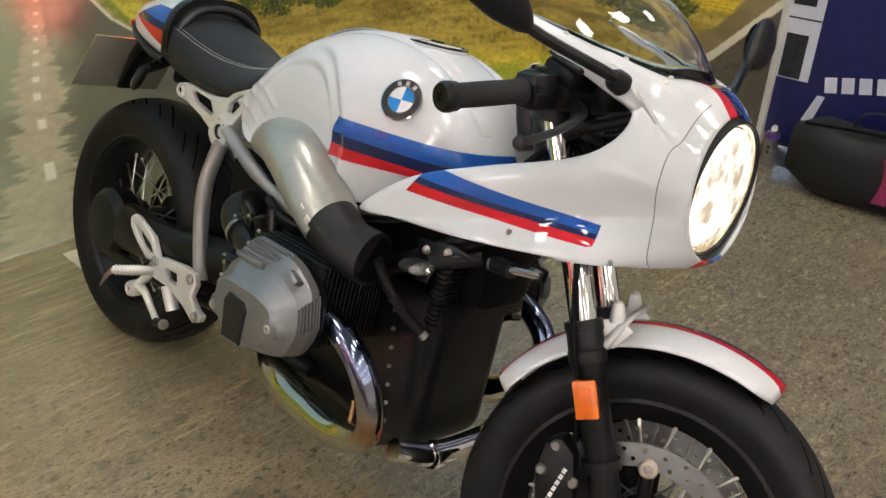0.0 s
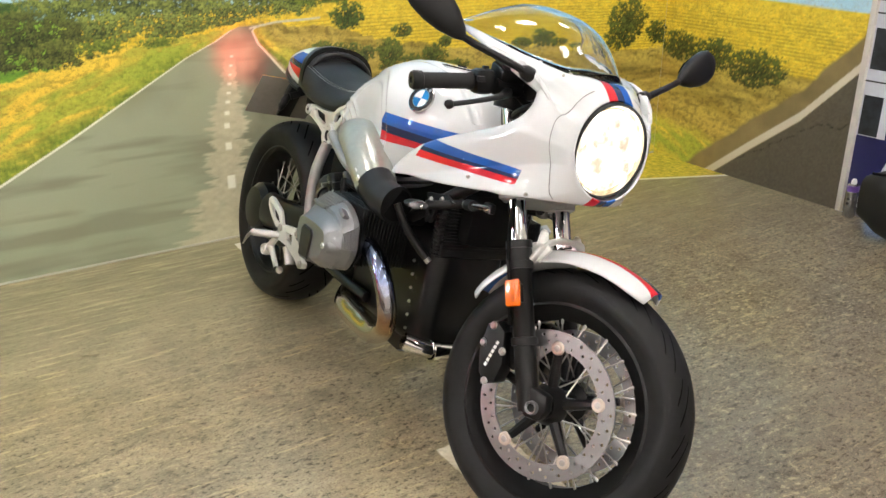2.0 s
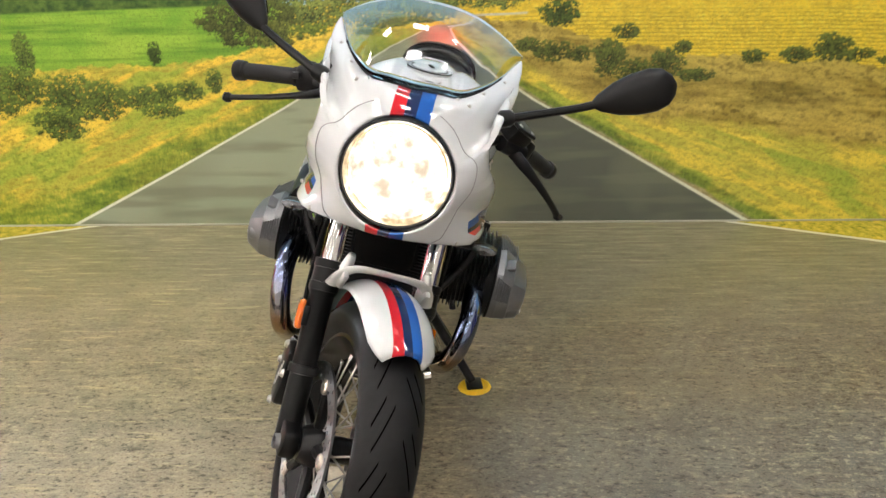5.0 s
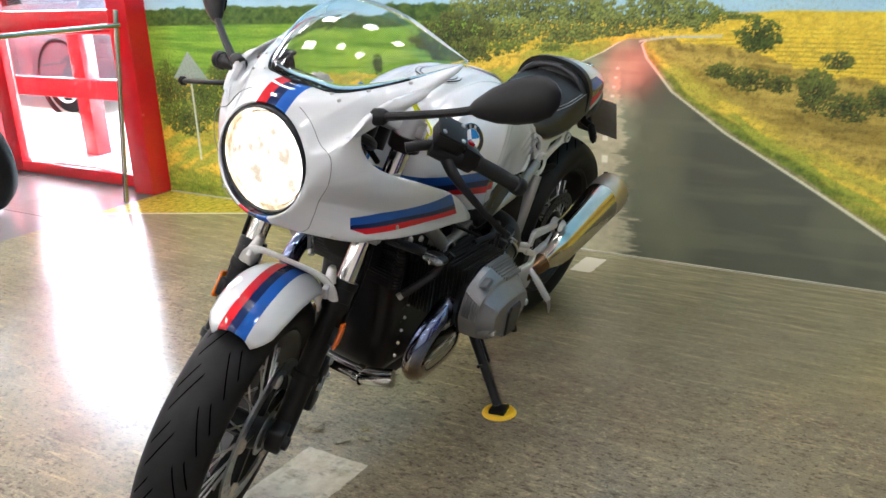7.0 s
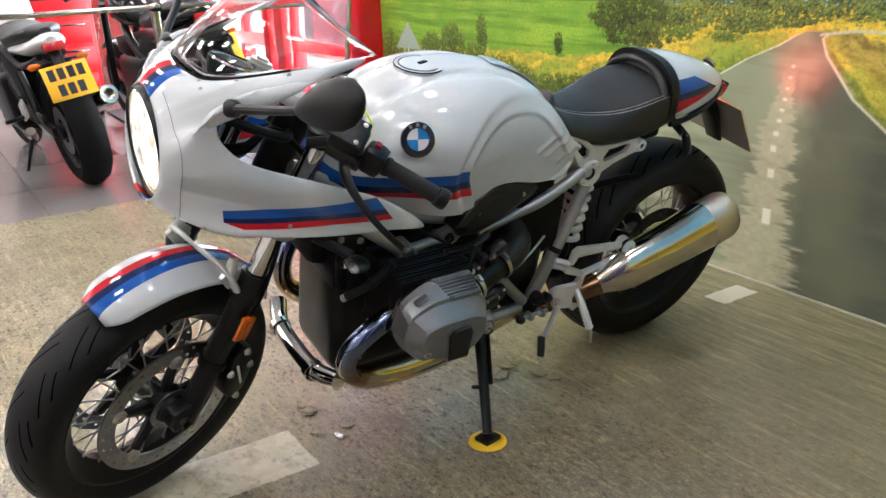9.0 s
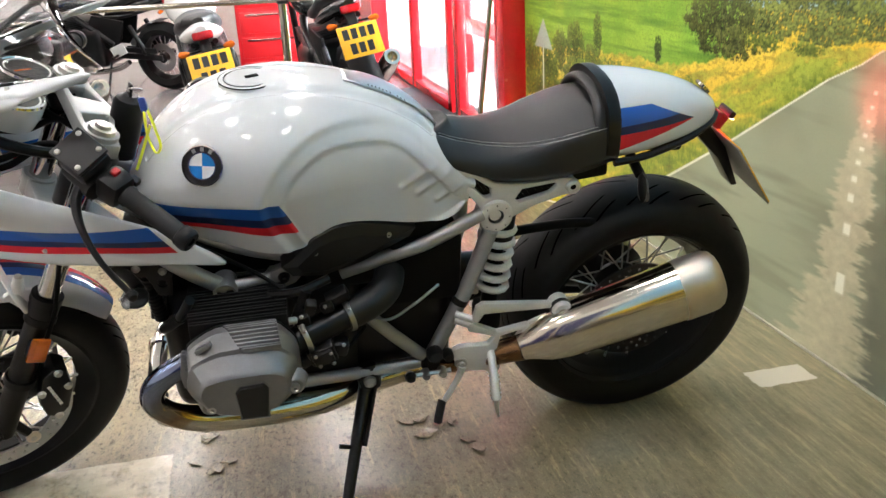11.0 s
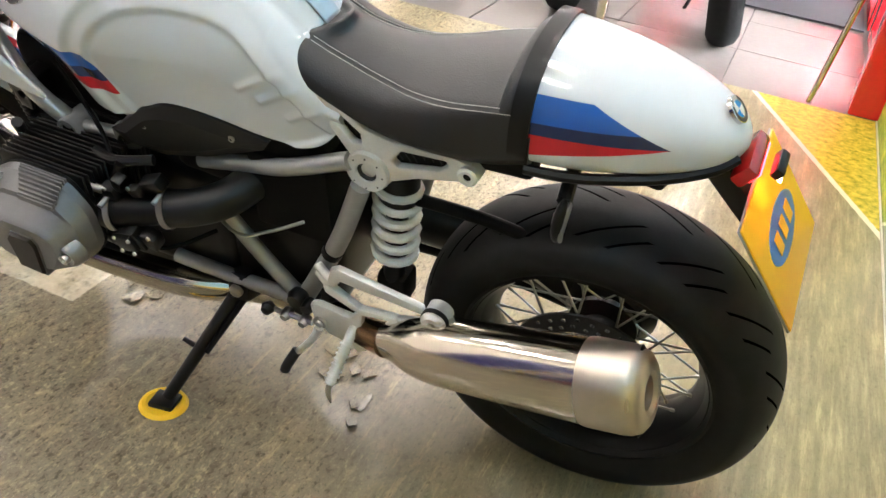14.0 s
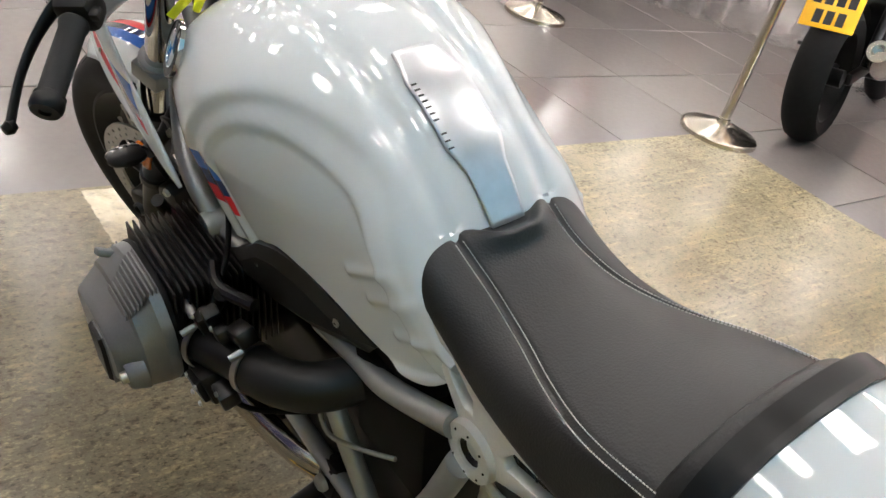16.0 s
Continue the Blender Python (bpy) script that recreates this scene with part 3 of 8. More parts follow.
def side_print(name):
    us2 = np.arange(WALL_X, 0.53, 0.006)
    ob = printed_sheet(name, us2, zs2, lambda a, b: (a, WALL_Y, b), 0.0, "side wall with the mural's grey road edge and white line")
    uu, zz = np.meshgrid(us2, zs2, indexing="ij")
    uu, zz = uu.ravel(), zz.ravel()
    col = painted(uu + 3.1, zz)
    grass, col = col[:, 3:], col[:, :3]
    line = np.interp(uu, [-0.6, -0.23, 0.02, 0.28, 0.53], [-0.3, 0.0, 0.2, 0.40, 0.66])
    n1, n3 = fractal(uu * 8, zz * 8), fractal(uu * 120, zz * 120, 2)
    bank = np.clip((line + 0.1 + 0.05 * n1 - zz) / 0.02, 0, 1)[:, None]
    col = col * (1 - bank) + bank * (rgb("8c7d55") * (0.6 + 0.8 * n1[:, None]))
    road = np.clip((line - 0.045 - zz) / 0.004, 0, 1)[:, None]
    white = np.clip((0.024 - np.abs(zz - line + 0.022)) / 0.004, 0, 1)[:, None]
    col = col * (1 - road) + road * rgb("5b5548") * (0.75 + 0.5 * n3[:, None])
    crack = np.clip(1 - np.abs(zz - 0.12 - 0.55 * (uu - 0.0) - 0.12 * (n1 - 0.5)) / 0.006, 0, 1)[:, None] * road * (n3[:, None] > 0.45)
    col = col * (1 - crack) + crack * rgb("2c2924")
    col = col * (1 - white) + white * rgb("d6cfba")
    ob.data.color_attributes["print"].data.foreach_set("color", np.concatenate([col, grass * (1 - bank)], 1).astype(np.float32).ravel())
    return ob


side_print("wall_side_mural")
seam = part("baseboard", box((0.006, 4.96, 0.007), pose(WALL_X + 0.004, -0.015, 0.0035), 0.001), simple("pale_sealant", srgb("b9b7a2"), 0.5))
tagged(seam, "thin pale sealant line between mural and floor sheet", "seam", kind="structure")


def wall_box(name, x0, x1, y0, y1, z0, z1, mat, label):
    ob = part(name, box((x1 - x0, y1 - y0, z1 - z0), pose((x0 + x1) / 2, (y0 + y1) / 2, (z0 + z1) / 2)), mat, smooth=False)
    return tagged(ob, label, "wall", kind="structure")


wall_box("wall_behind_mural", -0.8, WALL_X - 0.004, END_Y, 2.7, -0.1, CEIL_Z, M_WALL, "solid wall that carries the mural")
wall_box("wall_side", WALL_X, 0.55, WALL_Y + 0.004, 2.7, -0.1, CEIL_Z, M_WALL, "short side wall that carries the mural")
wall_box("wall_right", 0.55, 8.8, 2.9, 3.1, -0.1, CEIL_Z, M_WALL, "plain pale showroom side wall")
wall_box("wall_back", 8.6, 8.8, -9.5, 2.9, -0.1, CEIL_Z, M_WALL, "plain pale showroom back wall")
wall_box("wall_left", -0.8, 8.6, -9.5, -9.3, -0.1, CEIL_Z, M_WALL, "plain pale showroom end wall")
ceiling = wall_box("ceiling", -0.8, 8.8, -9.5, 3.1, CEIL_Z, CEIL_Z + 0.1, M_CEIL, "pale suspended ceiling with lit panels")
ceiling["category"] = "ceiling"
ground = part("ground", box((30, 60, 0.1), pose(-15.85, -5, -0.12)), M_OUTSIDE)
tagged(ground, "pale sunlit forecourt outside the glazed front", "ground", kind="structure")


def ceiling_light():
    t = thing("ceiling_light", "oblong lit ceiling panel with a white frame", "ceiling light", "ceiling lights")
    part("frame", plate([(-0.17, -0.23), (0.17, -0.23), (0.17, 0.23), (-0.17, 0.23)], 0, 0.03, 0.003, holes=[[(-0.152, -0.212), (0.152, -0.212), (0.152, 0.212), (-0.152, 0.212)]], m=pose(0, 0, 0, 90)), M_CEIL, t)
    part("diffuser", box((0.30, 0.42, 0.012), pose(0, 0, -0.012)), M_LAMP, t)
    return t


first = ceiling_light()
first.matrix_basis = pose(0.35, -1.0, CEIL_Z)
for i in range(6):
    for j in range(8):
        if (i, j) != (0, 2):
            copy_thing(first, pose(0.35 + 1.5 * i, 2.0 - 1.5 * j, CEIL_Z))


# ---- materials of the motorcycles ----
BLUE, NAVY, RACE_RED = srgb("1d55a5"), srgb("16264e"), srgb("c4202b")


def gloss_paint(name, color, bands=()):
    """Glossy lacquer with flat colour bands; a band is a colour and the half-spaces (ax, ay, az, c) it lies in."""
    m = Nodes(name)
    p = m.coords()
    x, y, z = m.xyz(p)
    n = m.noise(3.0, 3)
    base = m.mix(n, color, tuple(v * 0.95 for v in color[:3]) + (1,))
    for tint, planes in bands:
        f = None
        for ax, ay, az, c in planes:
            d = m.math("ADD", m.math("ADD", m.math("MULTIPLY", x, ax), m.math("MULTIPLY", y, ay)), m.math("ADD", m.math("MULTIPLY", z, az), c))
            s = m.math("ADD", m.math("MULTIPLY", d, 1500.0), 1.0, True)
            f = s if f is None else m.math("MULTIPLY", f, s)
        base = m.mix(f, base, tint)
    m.put("Base Color", base)
    m.put("Roughness", m.math("ADD", 0.5, m.math("MULTIPLY", m.noise(12, 4), 0.08)))
    m.put("Specular IOR Level", 0.05)
    m.put("Coat Weight", 1.0)
    m.put("Coat Roughness", m.math("ADD", 0.008, m.math("MULTIPLY", m.noise(9, 3), 0.012)))
    return m.mat


WHITE = srgb("cccfd0")


arm_cut = [(1.39, 0, -1, 0.755 - 1.39 * 1.03), (-1, 0, 0, 1.32)]
nose = [(1, 0, 0, -1.285)]


def band(tint, z0, k0, z1, k1, side=1):
    """A band of the fairing's arm between two lines given by their height at x = 1.2 and slope."""
    low = (-0.45, 0, 1, 0.45 * 1.2 - 0.690)
    return (tint, [(-k0, 0, 1, k0 * 1.2 - z0), (k1, 0, -1, z1 - k1 * 1.2), low, (0, side, 0, 0)] + arm_cut)


NOSE_BANDS = [(RACE_RED, [(0, 1, 0, 0.026), (0, -1, 0, -0.003)] + nose), (NAVY, [(0, 1, 0, 0.003), (0, -1, 0, 0.018)] + nose), (BLUE, [(0, 1, 0, -0.018), (0, -1, 0, 0.042)] + nose)]
M_FAIRING = gloss_paint("white_fairing_lacquer", WHITE, [band(BLUE, 0.742, 0.076, 0.762, 0.03), band(NAVY, 0.732, 0.092, 0.742, 0.076), band(RACE_RED, 0.721, 0.10, 0.732, 0.092),
                                                            band(BLUE, 0.757, 0.030, 0.775, -0.01, -1), band(NAVY, 0.7485, 0.040, 0.757, 0.030, -1), band(RACE_RED, 0.735, 0.055, 0.7485, 0.040, -1)] + NOSE_BANDS)
side_cut = [(1, 0, -0.433, -0.776 + 0.433 * 0.693)]


def tank_bands(side, top, blue, navy, red):
    """Three level bands on one side of the tank, from the top down."""
    cut = side_cut + [(0, side, 0, 0)]
    return [(BLUE, [(0, 0, 1, -blue), (0, 0, -1, top)] + cut), (NAVY, [(0, 0, 1, -navy), (0, 0, -1, blue)] + cut), (RACE_RED, [(-0.06, 0, 1, 0.048 - red), (0, 0, -1, navy)] + cut)]


M_TANK = gloss_paint("white_tank_lacquer", WHITE, tank_bands(1, 0.767, 0.739, 0.719, 0.697) + tank_bands(-1, 0.792, 0.763, 0.743, 0.719))
top_cut = [(0.398, 0, -1, 0.852 - 0.398 * 0.064), (0, 0, -1, 0.853), (-1, 0, 0, 0.16)]
M_COWL = gloss_paint("white_tail_lacquer", WHITE, [(BLUE, [(0.056, 0, 1, -0.827 - 0.056 * 0.0)] + top_cut), (NAVY, [(0.058, 0, 1, -0.8105), (-0.056, 0, -1, 0.827), (0.398, 0, -1, 0.852 - 0.398 * 0.064)]),
                                                   (RACE_RED, [(0.251, 0, 1, -0.771 - 0.251 * 0.133), (-0.058, 0, -1, 0.8105)])])
M_FENDER = gloss_paint("white_mudguard_lacquer", WHITE, [(RACE_RED, [(0, 1, 0, 0.027), (0, -1, 0, -0.009)]), (NAVY, [(0, 1, 0, 0.009), (0, -1, 0, 0.007)]), (BLUE, [(0, 1, 0, -0.007), (0, -1, 0, 0.027)])])
M_WHITE = gloss_paint("white_lacquer", WHITE)
M_SILVER = simple("silver_cast_aluminium", srgb("d4d4d0"), 0.34, 0.4, grain=0.05, bump=0.06, scale=220)
M_FRAME = simple("silver_frame_paint", srgb("a3a4a2"), 0.36, 0.65, grain=0.05)
M_COVER = simple("grey_cast_engine_cover", srgb("828385"), 0.40, 0.75, grain=0.06, bump=0.12, scale=420)
M_CHROME = simple("chrome", srgb("d8d6d2"), 0.05, 1.0, grain=0.02, rvar=0.03)
M_BRUSHED = simple("brushed_steel", srgb("d6cec2"), 0.13, 1.0, grain=0.05, scale=30)
M_MATTE_STEEL = simple("satin_steel", srgb("d0c6b8"), 0.40, 1.0, grain=0.05)
M_DARK = simple("black_engine_paint", grey(0.006), 0.30, 0.0, grain=0.2, bump=0.12, scale=180, spec=0.28)
M_DARKER = simple("black_moulding", grey(0.002), 0.6, grain=0.2, spec=0.15)
M_GREY_PLASTIC = simple("dark_grey_moulding", grey(0.009), 0.42, bump=0.1, scale=400, spec=0.35)
M_BOLT = simple("zinc_bolt", srgb("b8b6b0"), 0.3, 1.0)
M_DISC = simple("drilled_disc_steel", srgb("a2a4a5"), 0.3, 1.0, grain=0.06)
M_SPRING = simple("white_spring_enamel", srgb("d6d5cc"), 0.3, coat=0.3)
M_GRIP = simple("ribbed_rubber", grey(0.007), 0.7, bump=0.4, scale=500)
M_INTAKE = simple("silver_painted_panel", srgb("a8aba2"), 0.3, 0.55, coat=0.3)
M_AMBER = simple("amber_lens", srgb("d0620c"), 0.2, coat=0.6, grain=0.15, scale=120)
M_RED_LENS = simple("red_lens", srgb("b01018"), 0.15, coat=0.6)
M_YELLOW = simple("yellow_plate", srgb("f0b418"), 0.35, grain=0.03)
M_INK = simple("black_print", grey(0.01), 0.5)
M_BADGE_BLUE = simple("blue_enamel", srgb("2e83c8"), 0.12, coat=0.5)
M_BADGE_WHITE = simple("white_enamel", srgb("e6e6e2"), 0.12, coat=0.5)
M_TAG = simple("neon_yellow_tag", srgb("e8ea20"), 0.5, grain=0.05)
M_PUCK = simple("yellow_plastic", srgb("e6b90f"), 0.5, grain=0.1, scale=25, bump=0.05)
M_STITCH = simple("pale_thread", srgb("c2c0ba"), 0.8)
M_COPPER = simple("heat_stained_steel", srgb("8a6a4c"), 0.25, 1.0, grain=0.2, scale=25)


def header_material():
    """Chromed exhaust pipe with heat tints that turn blue and straw near the head."""
    m = Nodes("heat_tinted_chrome")
    x, y, z = m.xyz(m.coords())
    f = m.math("ADD", m.math("MULTIPLY", m.math("SUBTRACT", z, 0.30), 4.0), m.math("MULTIPLY", m.math("SUBTRACT", m.noise(9, 3), 0.5), 0.5))
    m.put("Base Color", m.ramp(f, [(0.0, srgb("c2bcae")), (0.06, srgb("a5906c")), (0.16, srgb("86694e")), (0.26, srgb("98928a")), (0.45, srgb("767f9a")), (0.68, srgb("77839f")), (0.92, srgb("a3a19c"))]))
    m.put("Metallic", 1.0)
    m.put("Roughness", m.math("ADD", 0.07, m.math("MULTIPLY", m.noise(25), 0.1)))
    return m.mat


M_HEADER = header_material()


def leather():
    m = Nodes("black_leather")
    v = m.voronoi(420)
    m.put("Base Color", m.ramp(m.noise(6, 4), [(0.3, grey(0.007)), (0.75, grey(0.013))]))
    m.put("Roughness", m.math("ADD", 0.40, m.math("MULTIPLY", m.noise(9), 0.16)))
    m.bump(m.math("ADD", v, m.math("MULTIPLY", m.noise(14, 3), 0.5)), 0.18, 0.0012)
    return m.mat


M_SEAT = leather()


def glass(name, tint=(1, 1, 1, 1), rough=0.0):
    m = Nodes(name)
    m.put("Base Color", tint)
    m.put("Transmission Weight", 1.0)
    m.put("Roughness", rough)
    m.put("IOR", 1.45)
    return m.mat


M_GLASS = glass("clear_glass")
M_SCREEN = glass("clear_screen_plastic", (0.96, 0.97, 0.98, 1))


def tyre_material(radius, half, grooves, lean=1.1):
    """Black rubber with slanted grooves pressed into the tread; the axle is the y axis."""
    m = Nodes("tyre_rubber")
    x, y, z = m.xyz(m.coords())
    turn = m.math("ARCTAN2", z, x)
    side = m.math("ABSOLUTE", y)
    sign = m.math("SIGN", y)
    ph = m.math("ADD", m.math("MULTIPLY", turn, grooves / (2 * math.pi)), m.math("MULTIPLY", side, lean / half * 1.3))
    ph = m.math("ADD", ph, m.math("MULTIPLY", sign, 0.25))
    tri = m.math("ABSOLUTE", m.math("SUBTRACT", m.math("FRACT", ph), 0.5))
    line = m.math("LESS_THAN", tri, 0.034)
    span = m.math("MULTIPLY", m.math("GREATER_THAN", side, half * 0.16), m.math("LESS_THAN", side, half * 0.66))
    tread = m.math("MULTIPLY", line, span)
    ph2 = m.math("ADD", ph, 0.5)
    tri2 = m.math("ABSOLUTE", m.math("SUBTRACT", m.math("FRACT", ph2), 0.5))
    short = m.math("MULTIPLY", m.math("LESS_THAN", tri2, 0.034), m.math("MULTIPLY", m.math("GREATER_THAN", side, half * 0.42), m.math("LESS_THAN", side, half * 0.74)))
    cut = m.math("MAXIMUM", tread, short)
    c = m.ramp(m.noise(25, 5), [(0.3, grey(0.004)), (0.7, grey(0.008))])
    # groove shade put into the colour: near black, with the sheen taken out
    m.put("Base Color", m.mix(cut, c, grey(0.001)))
    m.put("Specular IOR Level", m.math("MULTIPLY", m.math("SUBTRACT", 1.0, cut), 0.25))
    m.put("Roughness", m.math("ADD", 0.45, m.math("MULTIPLY", m.noise(15), 0.2)))
    h = m.math("ADD", m.math("MULTIPLY", cut, -1.0), m.math("MULTIPLY", m.noise(300, 2), 0.06))
    m.bump(h, 0.8, 0.004)
    return m.mat


def glow(name, color, strength, facets=0):
    m = Nodes(name)
    m.put("Base Color", color)
    m.put("Emission Color", color)
    if facets:
        # noise paints bright and dim patches into the glow, in place of reflector facets
        m.put("Base Color", (0.22, 0.19, 0.15, 1))
        cell = m.noise(facets, 3, 0.6)
        m.put("Emission Strength", m.ramp(cell, [(0.36, 0.30), (0.47, 0.62), (0.58, strength)]))
        m.put("Emission Color", m.ramp(cell, [(0.36, (1.0, 0.78, 0.54, 1)), (0.47, (1.0, 0.90, 0.76, 1)), (0.60, (1.0, 0.95, 0.88, 1))]))
    else:
        m.put("Emission Strength", strength)
    return m.mat


M_BULB = glow("lit_headlamp", (1.0, 0.92, 0.80, 1), 1.5, 34)
M_REFLECTOR = simple("headlamp_reflector", srgb("e9dcc0"), 0.12, 1.0)
M_TAIL_ON = glow("lit_tail_lamp", (1.0, 0.02, 0.03, 1), 9.0)
M_PLATE_LAMP = glow("lit_plate_lamp", (1.0, 0.8, 0.4, 1), 8.0)


# ---- the white motorcycle on its stand ----
bike = thing("motorcycle", "white cafe racer motorcycle with blue and red stripes on side stand", "motorcycle", place=pose(0, 0, 0, -LEAN_DEG))
REAR_AXLE = (0.012, 0.0, 0.309)


def ring(r, n, y=0.0, c=(0, 0)):
    return [(c[0] + r * math.cos(2 * math.pi * k / n), c[1] + r * math.sin(2 * math.pi * k / n)) for k in range(n)]


def sdf(px, pz, poly):
    """Distance to a closed outline, positive inside."""
    poly = np.array(poly)
    a, b = poly, np.roll(poly, -1, 0)
    p = np.stack([px, pz], -1)[..., None, :]
    ab, ap = b - a, p - a
    t = np.clip((ap * ab).sum(-1) / (ab * ab).sum(-1), 0, 1)
    d = np.sqrt(((ap - t[..., None] * ab) ** 2).sum(-1)).min(-1)
    x, z = p[..., 0], p[..., 1]
    cross = ((a[:, 1] > z) != (b[:, 1] > z)) & (x < (b[:, 0] - a[:, 0]) * (z - a[:, 1]) / (b[:, 1] - a[:, 1] + 1e-12) + a[:, 0])
    return np.where(cross.sum(-1) % 2 == 1, d, -d)


def sstep(v, a, b):
    t = np.clip((v - a) / (b - a), 0, 1)
    return t * t * (3 - 2 * t)


# tank: widths, top and bottom lines along x
TANK_TOP = smooth_table([(0.425, 0.735), (0.46, 0.775), (0.49, 0.818), (0.54, 0.866), (0.61, 0.907), (0.70, 0.930), (0.79, 0.937), (0.88, 0.927), (0.95, 0.898), (1.0, 0.860), (1.05, 0.80), (1.075, 0.76)])
TANK_BOT = smooth_table([(0.425, 0.705), (0.445, 0.672), (0.48, 0.656), (0.52, 0.656), (0.57, 0.664), (0.64, 0.686), (0.69, 0.695), (0.73, 0.684), (0.765, 0.655), (0.82, 0.650), (0.92, 0.658), (1.0, 0.675), (1.075, 0.72)])
TANK_WIDE = smooth_table([(0.425, 0.108), (0.46, 0.124), (0.52, 0.139), (0.60, 0.153), (0.70, 0.178), (0.76, 0.194), (0.80, 0.199), (0.84, 0.196), (0.88, 0.187), (0.93, 0.174), (0.97, 0.160), (1.02, 0.137), (1.075, 0.082)])
KNEE = spline([(0.838, 0.755), (0.815, 0.822), (0.765, 0.868), (0.70, 0.886), (0.62, 0.880), (0.556, 0.855), (0.50, 0.80), (0.44, 0.73), (0.40, 0.68), (0.50, 0.62), (0.70, 0.60), (0.77, 0.62), (0.81, 0.68)], 4, True)
RIBS = (((0.575, 0.747), (0.512, 0.782)), ((0.543, 0.729), (0.482, 0.764)), ((0.503, 0.705), (0.458, 0.728)))


def tank_mesh():
    nx, na = 240, 144
    rings = []
    for i in range(nx + 1):
        x = 0.425 + 0.65 * i / nx
        zt, zb, w = interp(x, TANK_TOP), interp(x, TANK_BOT), interp(x, TANK_WIDE)
        zw = min(0.775, zb + 0.58 * (zt - zb))
        a = np.linspace(0, math.pi / 2, na // 4 + 1)
        upper_y = w * np.cos(a) ** (0.86 + 0.40 * (1 - float(sstep(x, 0.46, 0.74))))
        upper_z = zw + (zt - zw) * np.sin(a) ** 0.86
        # flattened spine with a soft crease beside it
        upper_z = upper_z - 0.0085 * np.exp(-((upper_y - 0.062) / 0.011) ** 2) * (upper_z > 0.82)
        s = np.linspace(1, 0, na // 4 + 1)[:-1]
        lower_y = w * (1 - (0.04 + 0.15 * float(sstep(x, 0.66, 0.84)) + 0.20 * float(sstep(x, 0.82, 0.96))) * s ** 1.1)
        lower_z = zw + (zb - zw) * s
        y, z = np.concatenate([lower_y, upper_y]), np.concatenate([lower_z, upper_z])
        xs = np.full_like(y, x)
        d = sdf(xs, z, KNEE)
        dent = 0.009 * sstep(d, -0.006, 0.013) + 0.0075 * sstep(d, 0.031, 0.041)
        for (ax, az), (bx, bz) in RIBS:
            t = np.clip(((xs - ax) * (bx - ax) + (z - az) * (bz - az)) / ((bx - ax) ** 2 + (bz - az) ** 2), 0, 1)
            q = np.hypot(xs - ax - t * (bx - ax), z - az - t * (bz - az))
            dent = dent - 0.0042 * np.exp(-(q / 0.0065) ** 2)
        y = np.maximum(y - dent * (y > 0.05), 0)
        half = list(zip(xs.tolist(), y.tolist(), z.tolist()))
        rings.append(half + [(px, -py, pz) for px, py, pz in half[-2::-1]])
    return loft(rings)


tank = part("tank", tank_mesh(), M_TANK, bike, "white fuel tank with knee recesses and blue and red bands", angle=60)


def roundel(parent, m, r=0.0355):
    """A round enamel badge with four blue and white quarters; its face looks along y."""
    b = part("badge", lathe([(r * 0.66, 0.0052), (r * 0.95, 0.0045), (r * 0.97, 0), (0, 0)], m, 40), M_INK, parent, "round black badge with blue and white quarters")
    part("badge_rim", lathe([(r * 0.95, 0), (r * 0.95, 0.006), (r, 0.0055), (r, 0)], m, 40), M_CHROME, b)
    part("badge_ring", lathe([(r * 0.62, 0.004), (r * 0.62, 0.006), (r * 0.67, 0.006), (r * 0.67, 0.004)], m, 40), M_CHROME, b)
    for k in range(4):
        a0 = math.pi / 2 * k
        pts = [(0, 0)] + [(r * 0.62 * math.cos(a0 + math.pi / 2 * i / 8), r * 0.62 * math.sin(a0 + math.pi / 2 * i / 8)) for i in range(9)]
        part("badge_quarter", plate(pts, 0.001, 0.0053, 0, m=m), M_BADGE_BLUE if k % 2 else M_BADGE_WHITE, b)
    # unreadable lettering round the ring, as bars
    bars = bmesh.new()
    for ang in (60, 90, 120):
        box((0.006, 0.001, 0.007), m @ pose(0.8 * r * math.cos(radians(ang)), 0.0054, 0.8 * r * math.sin(radians(ang)), 0, -(ang - 90)), bm=bars)
    part("badge_lettering", bars, M_BOLT, b)
    return b


roundel(tank, pose(0.927, 0.1605, 0.846, 0, 0, -16) @ pose(0, 0, 0, 24, 0, 0))
roundel(tank, pose(0.927, -0.1605, 0.846, 0, 0, 196) @ pose(0, 0, 0, 24, 0, 0))
# filler cap, lock and pad on the spine
cap_m = pose(0.835, 0.0, 0.9265, 90, 0, 0)
cap = part("filler_cap", lathe([(0, 0.010), (0.040, 0.009), (0.043, 0.006), (0.046, 0.0075), (0.052, 0.007), (0.054, -0.004)], cap_m, 48), M_WHITE, tank, "white round filler cap with dark seams")
part("cap_seam", lathe([(0.0432, 0.004), (0.0432, 0.0082), (0.0446, 0.0082), (0.0446, 0.004)], cap_m, 48), M_DARKER, cap)
part("cap_edge", lathe([(0.0531, 0.0050), (0.0531, 0.0074), (0.0541, 0.0068), (0.0541, 0.0048)], cap_m, 48), M_DARKER, cap)
part("keyhole_flap", box((0.024, 0.010, 0.003), pose(0.828, 0.002, 0.937, 0, 0, 20), 0.001), M_DARKER, cap)


